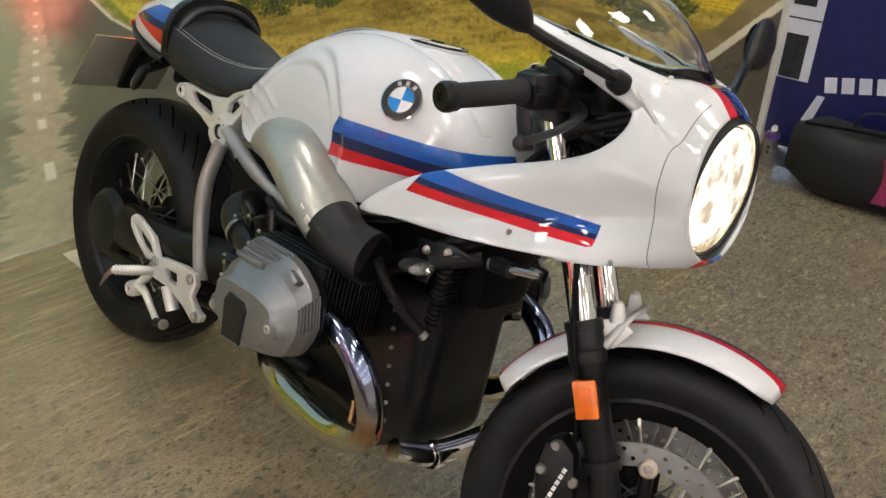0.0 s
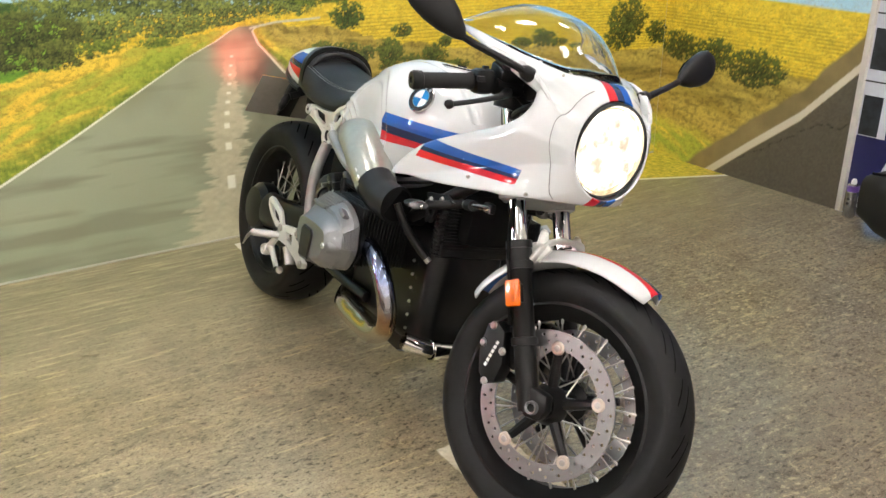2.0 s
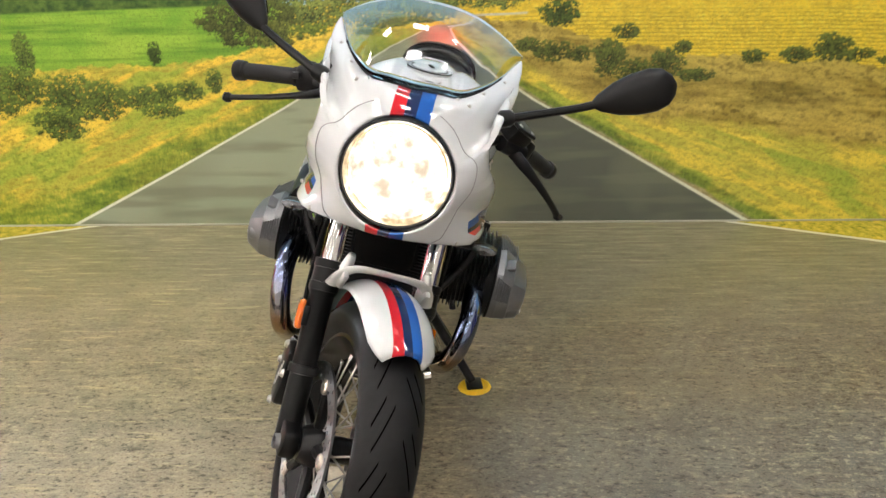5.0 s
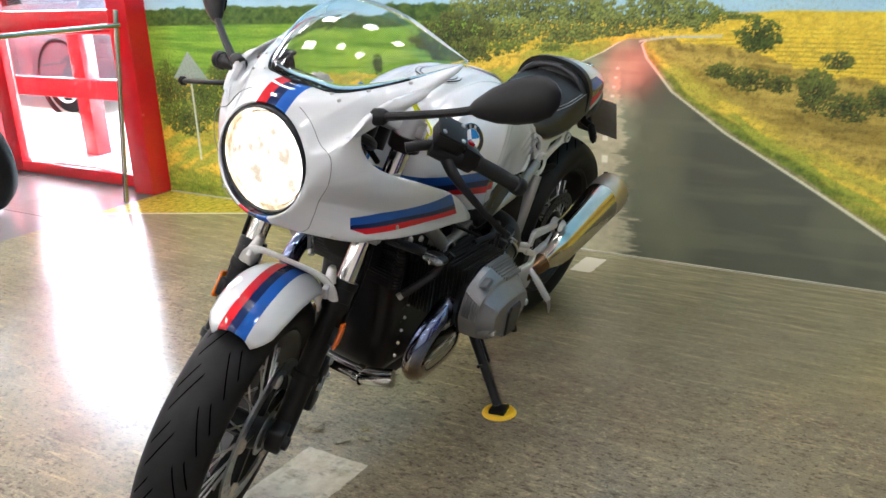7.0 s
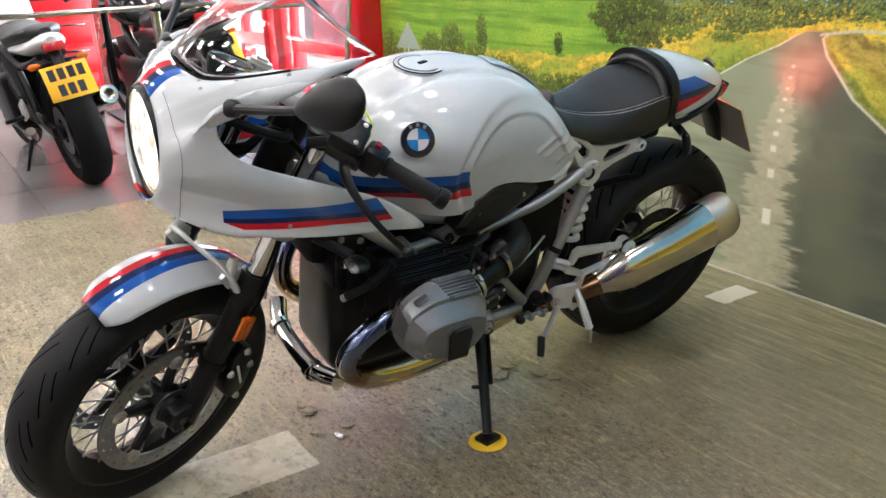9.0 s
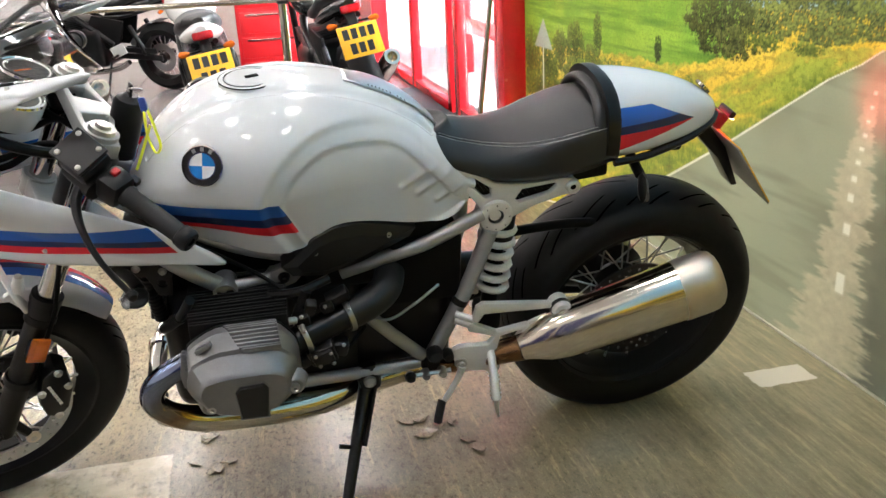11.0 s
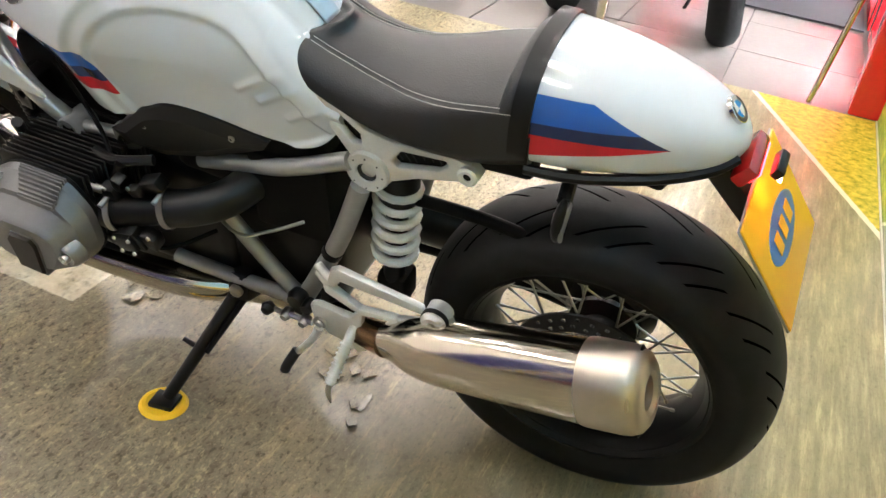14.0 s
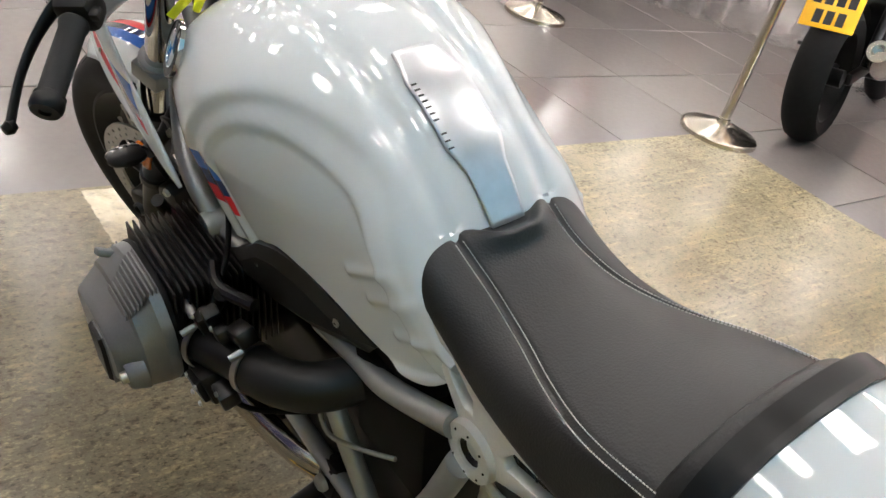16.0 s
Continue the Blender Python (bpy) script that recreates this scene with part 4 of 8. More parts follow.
def tank_pad():
    rows_ = []
    for i in range(25):
        x = 0.484 + 0.180 * i / 24
        w = interp(x, [(0.484, 0.020), (0.530, 0.024), (0.550, 0.033), (0.625, 0.035), (0.642, 0.030), (0.664, 0.026)])
        z = interp(x, TANK_TOP)
        rows_.append([(x, w * k / 6, z + 0.0035 - 0.003 * (abs(k) / 6) ** 2.2 * (w / 0.038) ** 2) for k in range(-6, 7)])
    return loft(rows_, closed=False)


pad = part("tank_pad", tank_pad(), simple("brushed_alloy_panel", srgb("c9ccd0"), 0.30, 0.85, scale=40), tank, "brushed alloy panel on the tank spine")
bars = bmesh.new()
for k in range(11):
    if k != 3:
        box((0.0040, 0.006, 0.0008), pose(0.551 + 0.0068 * k, 0.0285, interp(0.551 + 0.0068 * k, TANK_TOP) + 0.0032, -4, 0, 0), bm=bars)
part("pad_lettering", bars, M_INK, pad)
mod = pad.modifiers.new("thick", "SOLIDIFY")
mod.thickness, mod.offset = 0.003, 0.0

# key with a yellow tag
key = part("ignition_lock", lathe([(0, 0.030), (0.012, 0.030), (0.015, 0.027), (0.018, 0.024), (0.024, 0.022), (0.028, 0.016), (0.029, -0.04), (0.027, -0.09), (0, -0.09)], pose(1.050, 0.012, 0.895, 70, 0, 90), 28), M_BLACK, bike, "black ignition lock housing with a key in it")
part("key", box((0.005, 0.020, 0.026), pose(1.040, 0.014, 0.932, 0, -18, 20), 0.002), M_BLACK, key)
part("key_ring", tube([(1.030 + 0.013 * math.cos(q * math.pi / 4), 0.028 + 0.011 * math.sin(q * math.pi / 4), 0.938 + 0.008 * math.sin(q * math.pi / 4)) for q in range(8)], 0.0014, 6, 3, closed=True), M_BOLT, key)
tag = tube([(1.015, 0.048, 0.918), (1.004, 0.076, 0.890), (0.996, 0.100, 0.862), (1.006, 0.102, 0.850), (1.016, 0.086, 0.876), (1.018, 0.056, 0.910)], 0.0045, 6, 5, flat=0.4)
tube([(1.010, 0.076, 0.890), (1.030, 0.112, 0.850), (1.040, 0.126, 0.832)], 0.006, 6, 4, flat=0.25, bm=tag)
part("key_tag", tag, M_TAG, key, "neon yellow key tag loop")
part("key_fob", box((0.012, 0.012, 0.026), pose(1.018, 0.050, 0.918, 30, 10, 0), 0.003), simple("blue_fob", srgb("23408e"), 0.4), key)

# ---- seat ----
SEAT_TOP = smooth_table([(0.145, 0.858), (0.20, 0.845), (0.26, 0.826), (0.33, 0.806), (0.40, 0.800), (0.455, 0.810), (0.50, 0.827), (0.522, 0.818)])
SEAT_BOT = smooth_table([(0.145, 0.742), (0.20, 0.726), (0.30, 0.715), (0.38, 0.718), (0.45, 0.742), (0.50, 0.772), (0.522, 0.795)])
SEAT_SEAM = smooth_table([(0.145, 0.112), (0.20, 0.112), (0.26, 0.105), (0.32, 0.086), (0.38, 0.066), (0.44, 0.056), (0.49, 0.057), (0.522, 0.060)])
SEAT_WIDE = smooth_table([(0.145, 0.120), (0.25, 0.123), (0.35, 0.115), (0.42, 0.109), (0.48, 0.107), (0.505, 0.100), (0.522, 0.088)])


def seat_point(x, s):
    """A point of the seat's left half: s from 0 in the middle over the seam at 0.45 to the lower edge at 1."""
    zt, zb, ys, yb = interp(x, SEAT_TOP), interp(x, SEAT_BOT), interp(x, SEAT_SEAM), interp(x, SEAT_WIDE)
    crown = interp(x, [(0.15, 0.034), (0.30, 0.024), (0.42, 0.012), (0.52, 0.010)])
    if s <= 0.45:
        q = s / 0.45
        y, z = ys * q, zt - crown * q ** 2.2
    else:
        q = (s - 0.45) / 0.55
        y = ys + (yb - ys) * math.sin(min(1, q * 1.15) * math.pi / 2) ** 0.85
        z = zt - crown - (zt - crown - zb) * (0.22 * q + 0.78 * q ** 1.7)
        if q > 0.87:
            y -= 0.012 * (q - 0.87) / 0.13
    return y, z - 0.0035 * math.exp(-((s - 0.45) / 0.018) ** 2)


def seat_mesh():
    rings = []
    for i in range(91):
        x = 0.135 + (0.522 - 0.135) * i / 90
        half = []
        for k in range(48, -1, -1):
            y, z = seat_point(max(x, 0.145), k / 48)
            notch = 0.045 * sstep(0.065 - y, 0, 0.055) * sstep(x, 0.44, 0.522)
            half.append((x - notch, y, z))
        rings.append(half + [(px, -py, pz) for px, py, pz in half[-2::-1]])
    return loft(rings)


seat = part("seat", seat_mesh(), M_SEAT, bike, "black leather single seat with pale stitching", angle=70)


def stitches(sign, off):
    bm = bmesh.new()
    for i in range(92):
        x = 0.165 + 0.325 * i / 92
        pts = []
        for xx in (x, x + 0.0024):
            y, z = seat_point(xx, 0.45 + off)
            pts.append((xx, sign * y, z + 0.0007))
        tube(pts, 0.00065, 4, 1, bm, False)
    return bm


for sgn in (1, -1):
    for off in (0.024, -0.022):
        part("stitching", stitches(sgn, off), M_STITCH, seat, "row of pale stitches")
# hump pad behind the rider


def hump_mesh():
    rings = []
    for i in range(25):
        a = math.pi * i / 24
        y, z = 0.109 * math.cos(a), 0.773 + 0.099 * math.sin(a) ** 0.75
        r = []
        for j in range(13):
            b = 2 * math.pi * j / 13
            r.append((0.166 + 0.014 * math.cos(b) + 0.10 * (0.885 - z), y * (1 + 0.06 * math.sin(b)), z + 0.009 * math.sin(b)))
        rings.append(r)
    return loft(rings)


part("backrest_roll", hump_mesh(), M_SEAT, seat, "black padded roll behind the seat", angle=80)
part("backrest_pad", loft([[(0.165 + 0.02 * (1 - q), 0.108 * q * math.cos(a), 0.775 + 0.105 * q * math.sin(a) ** 0.8) for a in np.linspace(0, math.pi, 25).tolist()] for q in (1.0, 0.8, 0.5, 0.2)], closed=False, caps=False), M_SEAT, seat, angle=80)

# ---- tail cowl ----
COWL_TOP = smooth_table([(-0.122, 0.803), (-0.115, 0.816), (-0.09, 0.834), (-0.05, 0.852), (0.0, 0.867), (0.065, 0.881), (0.145, 0.889)])
COWL_BOT = smooth_table([(-0.122, 0.795), (-0.115, 0.785), (-0.08, 0.772), (-0.03, 0.760), (0.03, 0.748), (0.09, 0.738), (0.145, 0.735)])
COWL_WIDE = smooth_table([(-0.122, 0.012), (-0.115, 0.034), (-0.09, 0.060), (-0.04, 0.086), (0.02, 0.104), (0.08, 0.114), (0.145, 0.119)])


def cowl_mesh(grow=0.0, x0=-0.122, x1=0.156):
    rings = []
    for i in range(61):
        x = x0 + (x1 - x0) * i / 60
        zt, zb, w = interp(x, COWL_TOP), interp(x, COWL_BOT), interp(x, COWL_WIDE)
        zm = zb + 0.38 * (zt - zb)
        r = []
        for k in range(64):
            a = 2 * math.pi * k / 64
            c, s = math.cos(a), math.sin(a)
            y = (w + grow) * math.copysign(abs(c) ** 0.8, c)
            z = zm + ((zt - zm + grow) * s ** 0.85 if s >= 0 else (zm - zb + grow) * -abs(s) ** 0.45)
            r.append((x, y, z))
        rings.append(r)
    return loft(rings)


cowl = part("tail_cowl", cowl_mesh(), M_COWL, bike, "white rounded tail cowl with blue and red stripes", angle=70)
part("cowl_front_trim", cowl_mesh(0.004, 0.138, 0.164), M_BLACK, cowl, "black rubber edge of the cowl")
under = bmesh.new()
for sgn in (1, -1):
    tube([(x, sgn * (interp(x, COWL_WIDE) * 0.93 + 0.003), interp(x, COWL_BOT) + 0.006) for x in (0.14, 0.08, 0.02, -0.04, -0.09, -0.113)], 0.008, 8, 4, under)
part("cowl_lower_trim", under, M_BLACK, cowl)
roundel(cowl, pose(-0.092, 0.0, 0.836, 0, 0, 90) @ pose(0, 0, 0, 45, 0, 0), 0.019)
# tail lamp, plate holder, plate, indicators
holder = part("plate_holder", plate([(-0.06, 0.765), (-0.10, 0.775), (-0.165, 0.70), (-0.215, 0.60), (-0.20, 0.60), (-0.15, 0.675)], -0.025, 0.025, 0.003), M_BLACK, bike, "black plate bracket under the tail")
tl = part("tail_lamp", box((0.022, 0.09, 0.035), pose(-0.128, 0, 0.772, 0, -35, 0), 0.006), M_RED_LENS, bike, "lit red tail lamp")
part("tail_lamp_glow", box((0.006, 0.075, 0.022), pose(-0.139, 0, 0.770, 0, -35, 0), 0.002), M_TAIL_ON, tl)
plate_m = pose(-0.196, -0.01, 0.668, 0, 36, 0)
number_plate = part("number_plate", box((0.003, 0.232, 0.175), plate_m, 0.001), M_YELLOW, bike, "yellow card plate with a blue oval mark")
part("plate_backing", box((0.003, 0.235, 0.178), plate_m @ pose(0.0032, 0, 0), 0.001), simple("pale_grey_backing", srgb("8e8a82"), 0.5), number_plate, "dull grey backing of the plate")
oval = part("plate_mark", lathe([(0, 0), (0.075, 0), (0.075, 0.001), (0, 0.001)], plate_m @ pose(-0.0017, 0, 0, 0, 0, 90) @ Matrix.Diagonal((1.0, 1, 0.45, 1)), 40), simple("blue_print", srgb("3f76b8"), 0.4), number_plate, "blue oval mark")
for k in (-1, 0, 1):
    part("plate_bar", box((0.001, 0.022, 0.028), plate_m @ pose(-0.0042, 0.036 * k, 0, 0, 0, 0)), M_YELLOW, oval)
part("plate_lamp", box((0.014, 0.05, 0.016), pose(-0.165, 0, 0.775, 0, -30, 0), 0.003), M_BLACK, holder)
part("plate_lamp_glow", box((0.010, 0.04, 0.003), pose(-0.168, 0, 0.765, 0, -30, 0)), M_PLATE_LAMP, holder)
for sgn in (1, -1):
    ind = part("rear_indicator", loft([[(0.078 + c * 0.010 * w, sgn * (0.112 + 0.034 * q), 0.705 - 0.035 * q + s * 0.026 * w) for c, s in ring(1, 16)] for q, w in ((0, 0.35), (0.2, 0.7), (0.55, 1.0), (0.85, 0.8), (1, 0.25))]), M_BLACK, bike, "black stalk indicator with a smoked lens")
    part("indicator_stalk", tube([(0.084, sgn * 0.055, 0.735), (0.082, sgn * 0.085, 0.72), (0.079, sgn * 0.115, 0.707)], 0.011, 10, 4), M_BLACK, ind)
    part("indicator_lens", loft([[(0.070 + c * 0.004, sgn * (0.116 + 0.028 * q), 0.702 - 0.033 * q + s * 0.020 * w) for c, s in ring(1, 12)] for q, w in ((0, 0.5), (0.5, 1.0), (1, 0.5))]), simple("smoked_lens", grey(0.12), 0.1, coat=0.5), ind)

# ---- cast rear frame ----
def rear_frame(sgn):
    y0, y1 = sgn * 0.084, sgn * 0.106
    outer = [(0.480, 0.747), (0.462, 0.757), (0.426, 0.751), (0.385, 0.718), (0.353, 0.712), (0.298, 0.710), (0.250, 0.715), (0.219, 0.711), (0.202, 0.693), (0.217, 0.674), (0.237, 0.674), (0.299, 0.656), (0.344, 0.634), (0.357, 0.616), (0.384, 0.609), (0.405, 0.622), (0.410, 0.660), (0.433, 0.690), (0.461, 0.728)]
    holes = [[(0.453, 0.736), (0.428, 0.733), (0.393, 0.707), (0.391, 0.688), (0.405, 0.686)], [(0.342, 0.674), (0.327, 0.697), (0.257, 0.704), (0.252, 0.697), (0.268, 0.682), (0.333, 0.667)]]
    f = part("rear_frame", plate(outer, min(y0, y1), max(y0, y1), 0.004, holes=holes), M_SILVER, bike, "silver cast rear frame with two windows")
    for q in holes:
        mid = (sum(v[0] for v in q) / len(q), sum(v[1] for v in q) / len(q))
        grown = [(mid[0] + 1.12 * (x - mid[0]), mid[1] + 1.12 * (z - mid[1])) for x, z in q]
        net = part("frame_mesh_insert", plate(grown, sgn * 0.091 - 0.002, sgn * 0.091 + 0.002, 0), M_DARKER, f, "black mesh in the frame window")
        bars = bmesh.new()
        for k in range(7):
            t = (k + 0.5) / 7
            x0 = min(v[0] for v in q) + t * (max(v[0] for v in q) - min(v[0] for v in q))
            zs_ = [v[1] for v in q if abs(v[0] - x0) < 0.03] or [mid[1]]
            box((0.0016, 0.0016, max(0.006, 0.7 * (max(zs_) - min(zs_)))), pose(x0, sgn * 0.0935, (max(zs_) + min(zs_)) / 2, 0, 35, 0), bm=bars)
        part("mesh_wire", bars, M_GREY_PLASTIC, net)
    face = pose(0.381, sgn * 0.106, 0.644, 0, 0, 0 if sgn > 0 else 180)
    hub = part("pivot_cap", lathe([(0.016, -0.004), (0.017, 0.008), (0.026, 0.010), (0.034, 0.008), (0.036, 0.0), (0.036, -0.03)], face, 40), M_SILVER, f, "round silver pivot boss")
    part("pivot_hole", lathe([(0.009, -0.004), (0.0165, 0.005)], face, 24), M_BLACK, hub)
    part("pivot_socket", lathe([(0, -0.008), (0.0092, -0.003)], face, 16), M_DARKER, hub)
    for k in range(8):
        a = 2 * math.pi * k / 8
        part("pivot_screw", lathe([(0, 0.0108), (0.0013, 0.0106), (0.0015, 0.008)], face @ pose(0.0275 * math.cos(a), 0, 0.0275 * math.sin(a)), 8), M_DARKER, hub)
    sb = pose(0.221, sgn * 0.106, 0.694, 0, 0, 0 if sgn > 0 else 180)
    part("seat_bolt", lathe([(0.006, 0.003), (0.007, 0.008), (0.012, 0.009), (0.0155, 0.006), (0.016, -0.004)], sb, 24), M_SILVER, f)
    part("seat_bolt_socket", lathe([(0, 0.004), (0.0068, 0.005)], sb, 8), M_DARKER, f)


for sgn in (1, -1):
    rear_frame(sgn)
part("seat_base", box((0.33, 0.17, 0.035), pose(0.30, 0, 0.700, 0, 4, 0), 0.01), M_DARKER, bike)
part("tail_base", box((0.2, 0.12, 0.03), pose(0.06, 0, 0.745, 0, -6, 0), 0.01), M_DARKER, bike)

# ---- tubular frame ----
def pipe(name, pts, r, mat=M_FRAME, label="", n=6, parent=bike, seg=12):
    return part(name, tube(pts, r, seg, n), mat, parent, label)


for sgn in (1, -1):
    y = sgn
    if sgn > 0:
        pipe("frame_tube", [(0.392, 0.112, 0.615), (0.44, 0.115, 0.475), (0.512, 0.122, 0.318)], 0.0165)
    else:
        pipe("frame_tube", [(0.402, -0.116, 0.625), (0.390, -0.130, 0.54), (0.397, -0.134, 0.45), (0.425, -0.134, 0.33)], 0.0165)
    pipe("frame_tube", [(0.41, y * 0.11, 0.655), (0.52, y * 0.118, 0.608), (0.60, y * 0.110, 0.580), (0.70, y * 0.105, 0.550)], 0.0145)
    pipe("frame_tube", [(0.66, y * 0.118, 0.455), (0.60, y * 0.121, 0.385), (0.525, y * 0.122, 0.305)], 0.014)
    pipe("frame_tube", [(0.80, y * 0.120, 0.290), (0.66, y * 0.122, 0.292), (0.52, y * 0.122, 0.300)], 0.014, M_FRAME if sgn > 0 else M_DARK)
    if sgn > 0:
        pipe("frame_tube", [(1.15, 0.085, 0.755), (1.007, 0.147, 0.645), (0.923, 0.145, 0.577)], 0.0155)
        pipe("frame_tube", [(0.923, 0.142, 0.575), (0.87, 0.140, 0.579), (0.81, 0.138, 0.586)], 0.0115)
        knot = part("frame_bracket", plate([(0.835, 0.570), (0.838, 0.602), (0.800, 0.612), (0.770, 0.640), (0.745, 0.648), (0.742, 0.628), (0.765, 0.600), (0.790, 0.570), (0.812, 0.562)], 0.128, 0.150, 0.004), M_FRAME, bike, "grey forged frame bracket")
        part("bracket_bolt", lathe([(0.004, 0.004), (0.005, 0.008), (0.009, 0.008), (0.011, 0.003), (0.012, 0)], pose(0.812, 0.150, 0.587), 18), M_DARK, knot)
    else:
        pipe("frame_tube", [(1.15, -0.075, 0.72), (1.04, -0.115, 0.63), (0.93, -0.125, 0.555)], 0.016, M_DARK)
        pipe("frame_tube", [(0.93, -0.122, 0.555), (0.87, -0.122, 0.560), (0.80, -0.122, 0.572)], 0.012)
    pipe("frame_tube", [(1.15, y * 0.06, 0.78), (0.9, y * 0.10, 0.64), (0.70, y * 0.125, 0.60)], 0.014)
    face = pose(0.923, 0.146, 0.575) if sgn > 0 else pose(0.925, -0.118, 0.557, 0, 0, 180)
    boss = part("frame_boss", lathe([(0.0155, 0.0), (0.0165, 0.020), (0.021, 0.020), (0.023, 0.014), (0.023, -0.03)], face, 32), M_FRAME if sgn > 0 else M_DARK, bike, "open frame boss")
    part("boss_hole", lathe([(0, 0.004), (0.0162, 0.006)], face, 20), M_DARKER, boss)
    part("frame_joint", lathe([(0, 0.022), (0.02, 0.020), (0.024, 0.0), (0.024, -0.02)], pose(0.52, sgn * 0.122, 0.300, 0, 0, 0 if sgn > 0 else 180), 24), M_BLACK, bike)
    if sgn > 0:
        part("tube_sleeve", tube([(0.449, y * 0.1155, 0.455), (0.455, y * 0.116, 0.442)], 0.0185, 14, 2, smooth_path=False), M_BLACK, bike)

# ---- engine ----
block = part("engine_block", box((0.40, 0.22, 0.30), pose(0.86, 0, 0.385), 0.04, seg=3), M_DARK, bike, "black engine and gearbox housing")
part("gearbox", box((0.24, 0.20, 0.24), pose(0.58, 0, 0.37), 0.04, seg=3), M_DARK, block)
part("sump", plate([(0.64, 0.27), (0.72, 0.215), (0.96, 0.205), (1.03, 0.25), (1.02, 0.30), (0.64, 0.30)], -0.10, 0.10, 0.01), M_DARK, block)
front_cover = part("front_cover", plate([(0.98, 0.24), (1.015, 0.25), (1.035, 0.31), (1.045, 0.42), (1.035, 0.48), (0.98, 0.50)], -0.105, 0.105, 0.03), M_DARK, block)
for k in range(7):
    for sgn in (1, -1):
        part("cover_bolt", lathe([(0, 0.009), (0.004, 0.008), (0.0055, 0)], pose(0.992, sgn * 0.103, 0.275 + 0.036 * k, 0, 0, 0 if sgn > 0 else 180), 10), M_DARK, block)
        part("cover_bolt", lathe([(0, 0.006), (0.003, 0.0055), (0.0045, 0)], pose(0.965 + 0.005 * (6 - k), sgn * 0.1095, 0.285 + 0.034 * k, 0, 0, 0 if sgn > 0 else 180), 10), M_BOLT, block)
part("airbox", box((0.30, 0.21, 0.17), pose(0.62, 0, 0.585), 0.03, seg=3), M_DARKER, bike, "black airbox under the tank")
part("battery_box", box((0.15, 0.235, 0.16), pose(0.525, 0, 0.535), 0.012), M_DARKER, bike)
part("upper_engine", box((0.32, 0.15, 0.14), pose(0.95, 0, 0.60), 0.03), M_DARKER, bike)


def cylinder(sgn, cx, cz, bosses):
    """A finned barrel with its head, ribbed cover and hatch on one side."""
    barrel = part("cylinder", box((0.15, 0.15, 0.13), pose(cx, sgn * 0.175, cz, sgn * 6), 0.02), M_DARK, bike, "black finned cylinder")
    for k in range(17):
        y = 0.106 + 0.0093 * k
        part("fin", box((0.186 - 0.0012 * abs(k - 8), 0.0032, 0.146 + 0.002 * math.sin(2 * k)), pose(cx - 0.002, sgn * y, cz + 0.008, sgn * 3), 0.0012, seg=1), M_DARK, barrel)

    def outline(f, drop, cut=0.26):
        """The cover's faceted outline, smaller by f and with its top pulled down by drop."""
        pts = [(-0.103, 0.030), (-0.066, 0.080), (0.040, 0.080), (0.094, 0.046), (0.108, -0.024), (0.082, -0.078), (0.006, -0.100), (-0.072, -0.088), (-0.106, -0.040)]
        pts = [(px * f, pz * f - drop * max(0, pz) / 0.08) for px, pz in pts]
        out = []
        for (ax, az), (bx, bz), (ex, ez) in zip(pts[-1:] + pts[:-1], pts, pts[1:] + pts[:1]):
            for q in (0, 0.5, 1):
                wa, wc = cut * (1 - q) ** 2, cut * q ** 2
                out.append((bx + (ax - bx) * wa + (ex - bx) * wc, bz + (az - bz) * wa + (ez - bz) * wc))
        return out

    def shell(y, f, drop):
        return [(cx + px, sgn * y, cz + pz) for px, pz in outline(f, drop)]

    levels = ((0.262, 1.0, 0.0), (0.278, 1.0, 0.002), (0.281, 0.988, 0.004), (0.305, 0.955, 0.020), (0.308, 0.93, 0.026), (0.331, 0.80, 0.036), (0.336, 0.77, 0.037), (0.340, 0.72, 0.038))
    cover = part("head_cover", loft([shell(*v) for v in levels]), M_COVER, bike, "grey cast cylinder head cover with ribs", angle=22)
    part("cover_gasket", loft([shell(0.257, 1.015, 0), shell(0.263, 1.015, 0)]), M_DARKER, cover)
    part("cylinder_head", loft([shell(0.240, 0.90, 0), shell(0.258, 0.99, 0)]), M_DARK, cover)
    # ribs run fore and aft over the sloping top and upright down the front
    for k in range(9):
        y = 0.266 + 0.0056 * k
        top = cz + 0.078 - float(np.interp(y, [0.278, 0.304], [0.0, 0.022]))
        part("cover_rib", box((0.094 - 0.003 * k, 0.0026, 0.010), pose(cx - 0.022 - 0.002 * k, sgn * y, top, sgn * 8), 0.0011, seg=1), M_COVER, cover)
    for k in range(7):
        y = 0.268 + 0.0056 * k
        fx = cx + 0.104 - float(np.interp(y, [0.278, 0.304], [0.0, 0.006]))
        part("front_rib", box((0.008, 0.0026, 0.058 - 0.003 * k), pose(fx, sgn * y, cz + 0.012 - 0.002 * k, 0, -10, 0), 0.0011, seg=1), M_COVER, cover)
    part("rib_pad", box((0.030, 0.044, 0.010), pose(cx + 0.060, sgn * 0.284, cz + 0.056, sgn * 26, 28, 0), 0.003), M_COVER, cover)
    hatch = ((-0.026, -0.052), (0.022, -0.050), (0.027, 0.014), (0.018, 0.026), (-0.024, 0.028), (-0.032, 0.016))
    part("cover_hatch", loft([[(cx - 0.010 + px * f, sgn * y, cz - 0.026 + pz * f) for px, pz in hatch] for y, f in ((0.320, 1.0), (0.343, 1.0), (0.347, 0.92))]), M_GREY_PLASTIC, cover, "dark plastic hatch on the cover")
    part("hatch_lip", loft([[(cx - 0.010 + px * f, sgn * y, cz - 0.026 + pz * f) for px, pz in hatch] for y, f in ((0.322, 1.10), (0.3415, 1.08))]), M_COVER, cover)
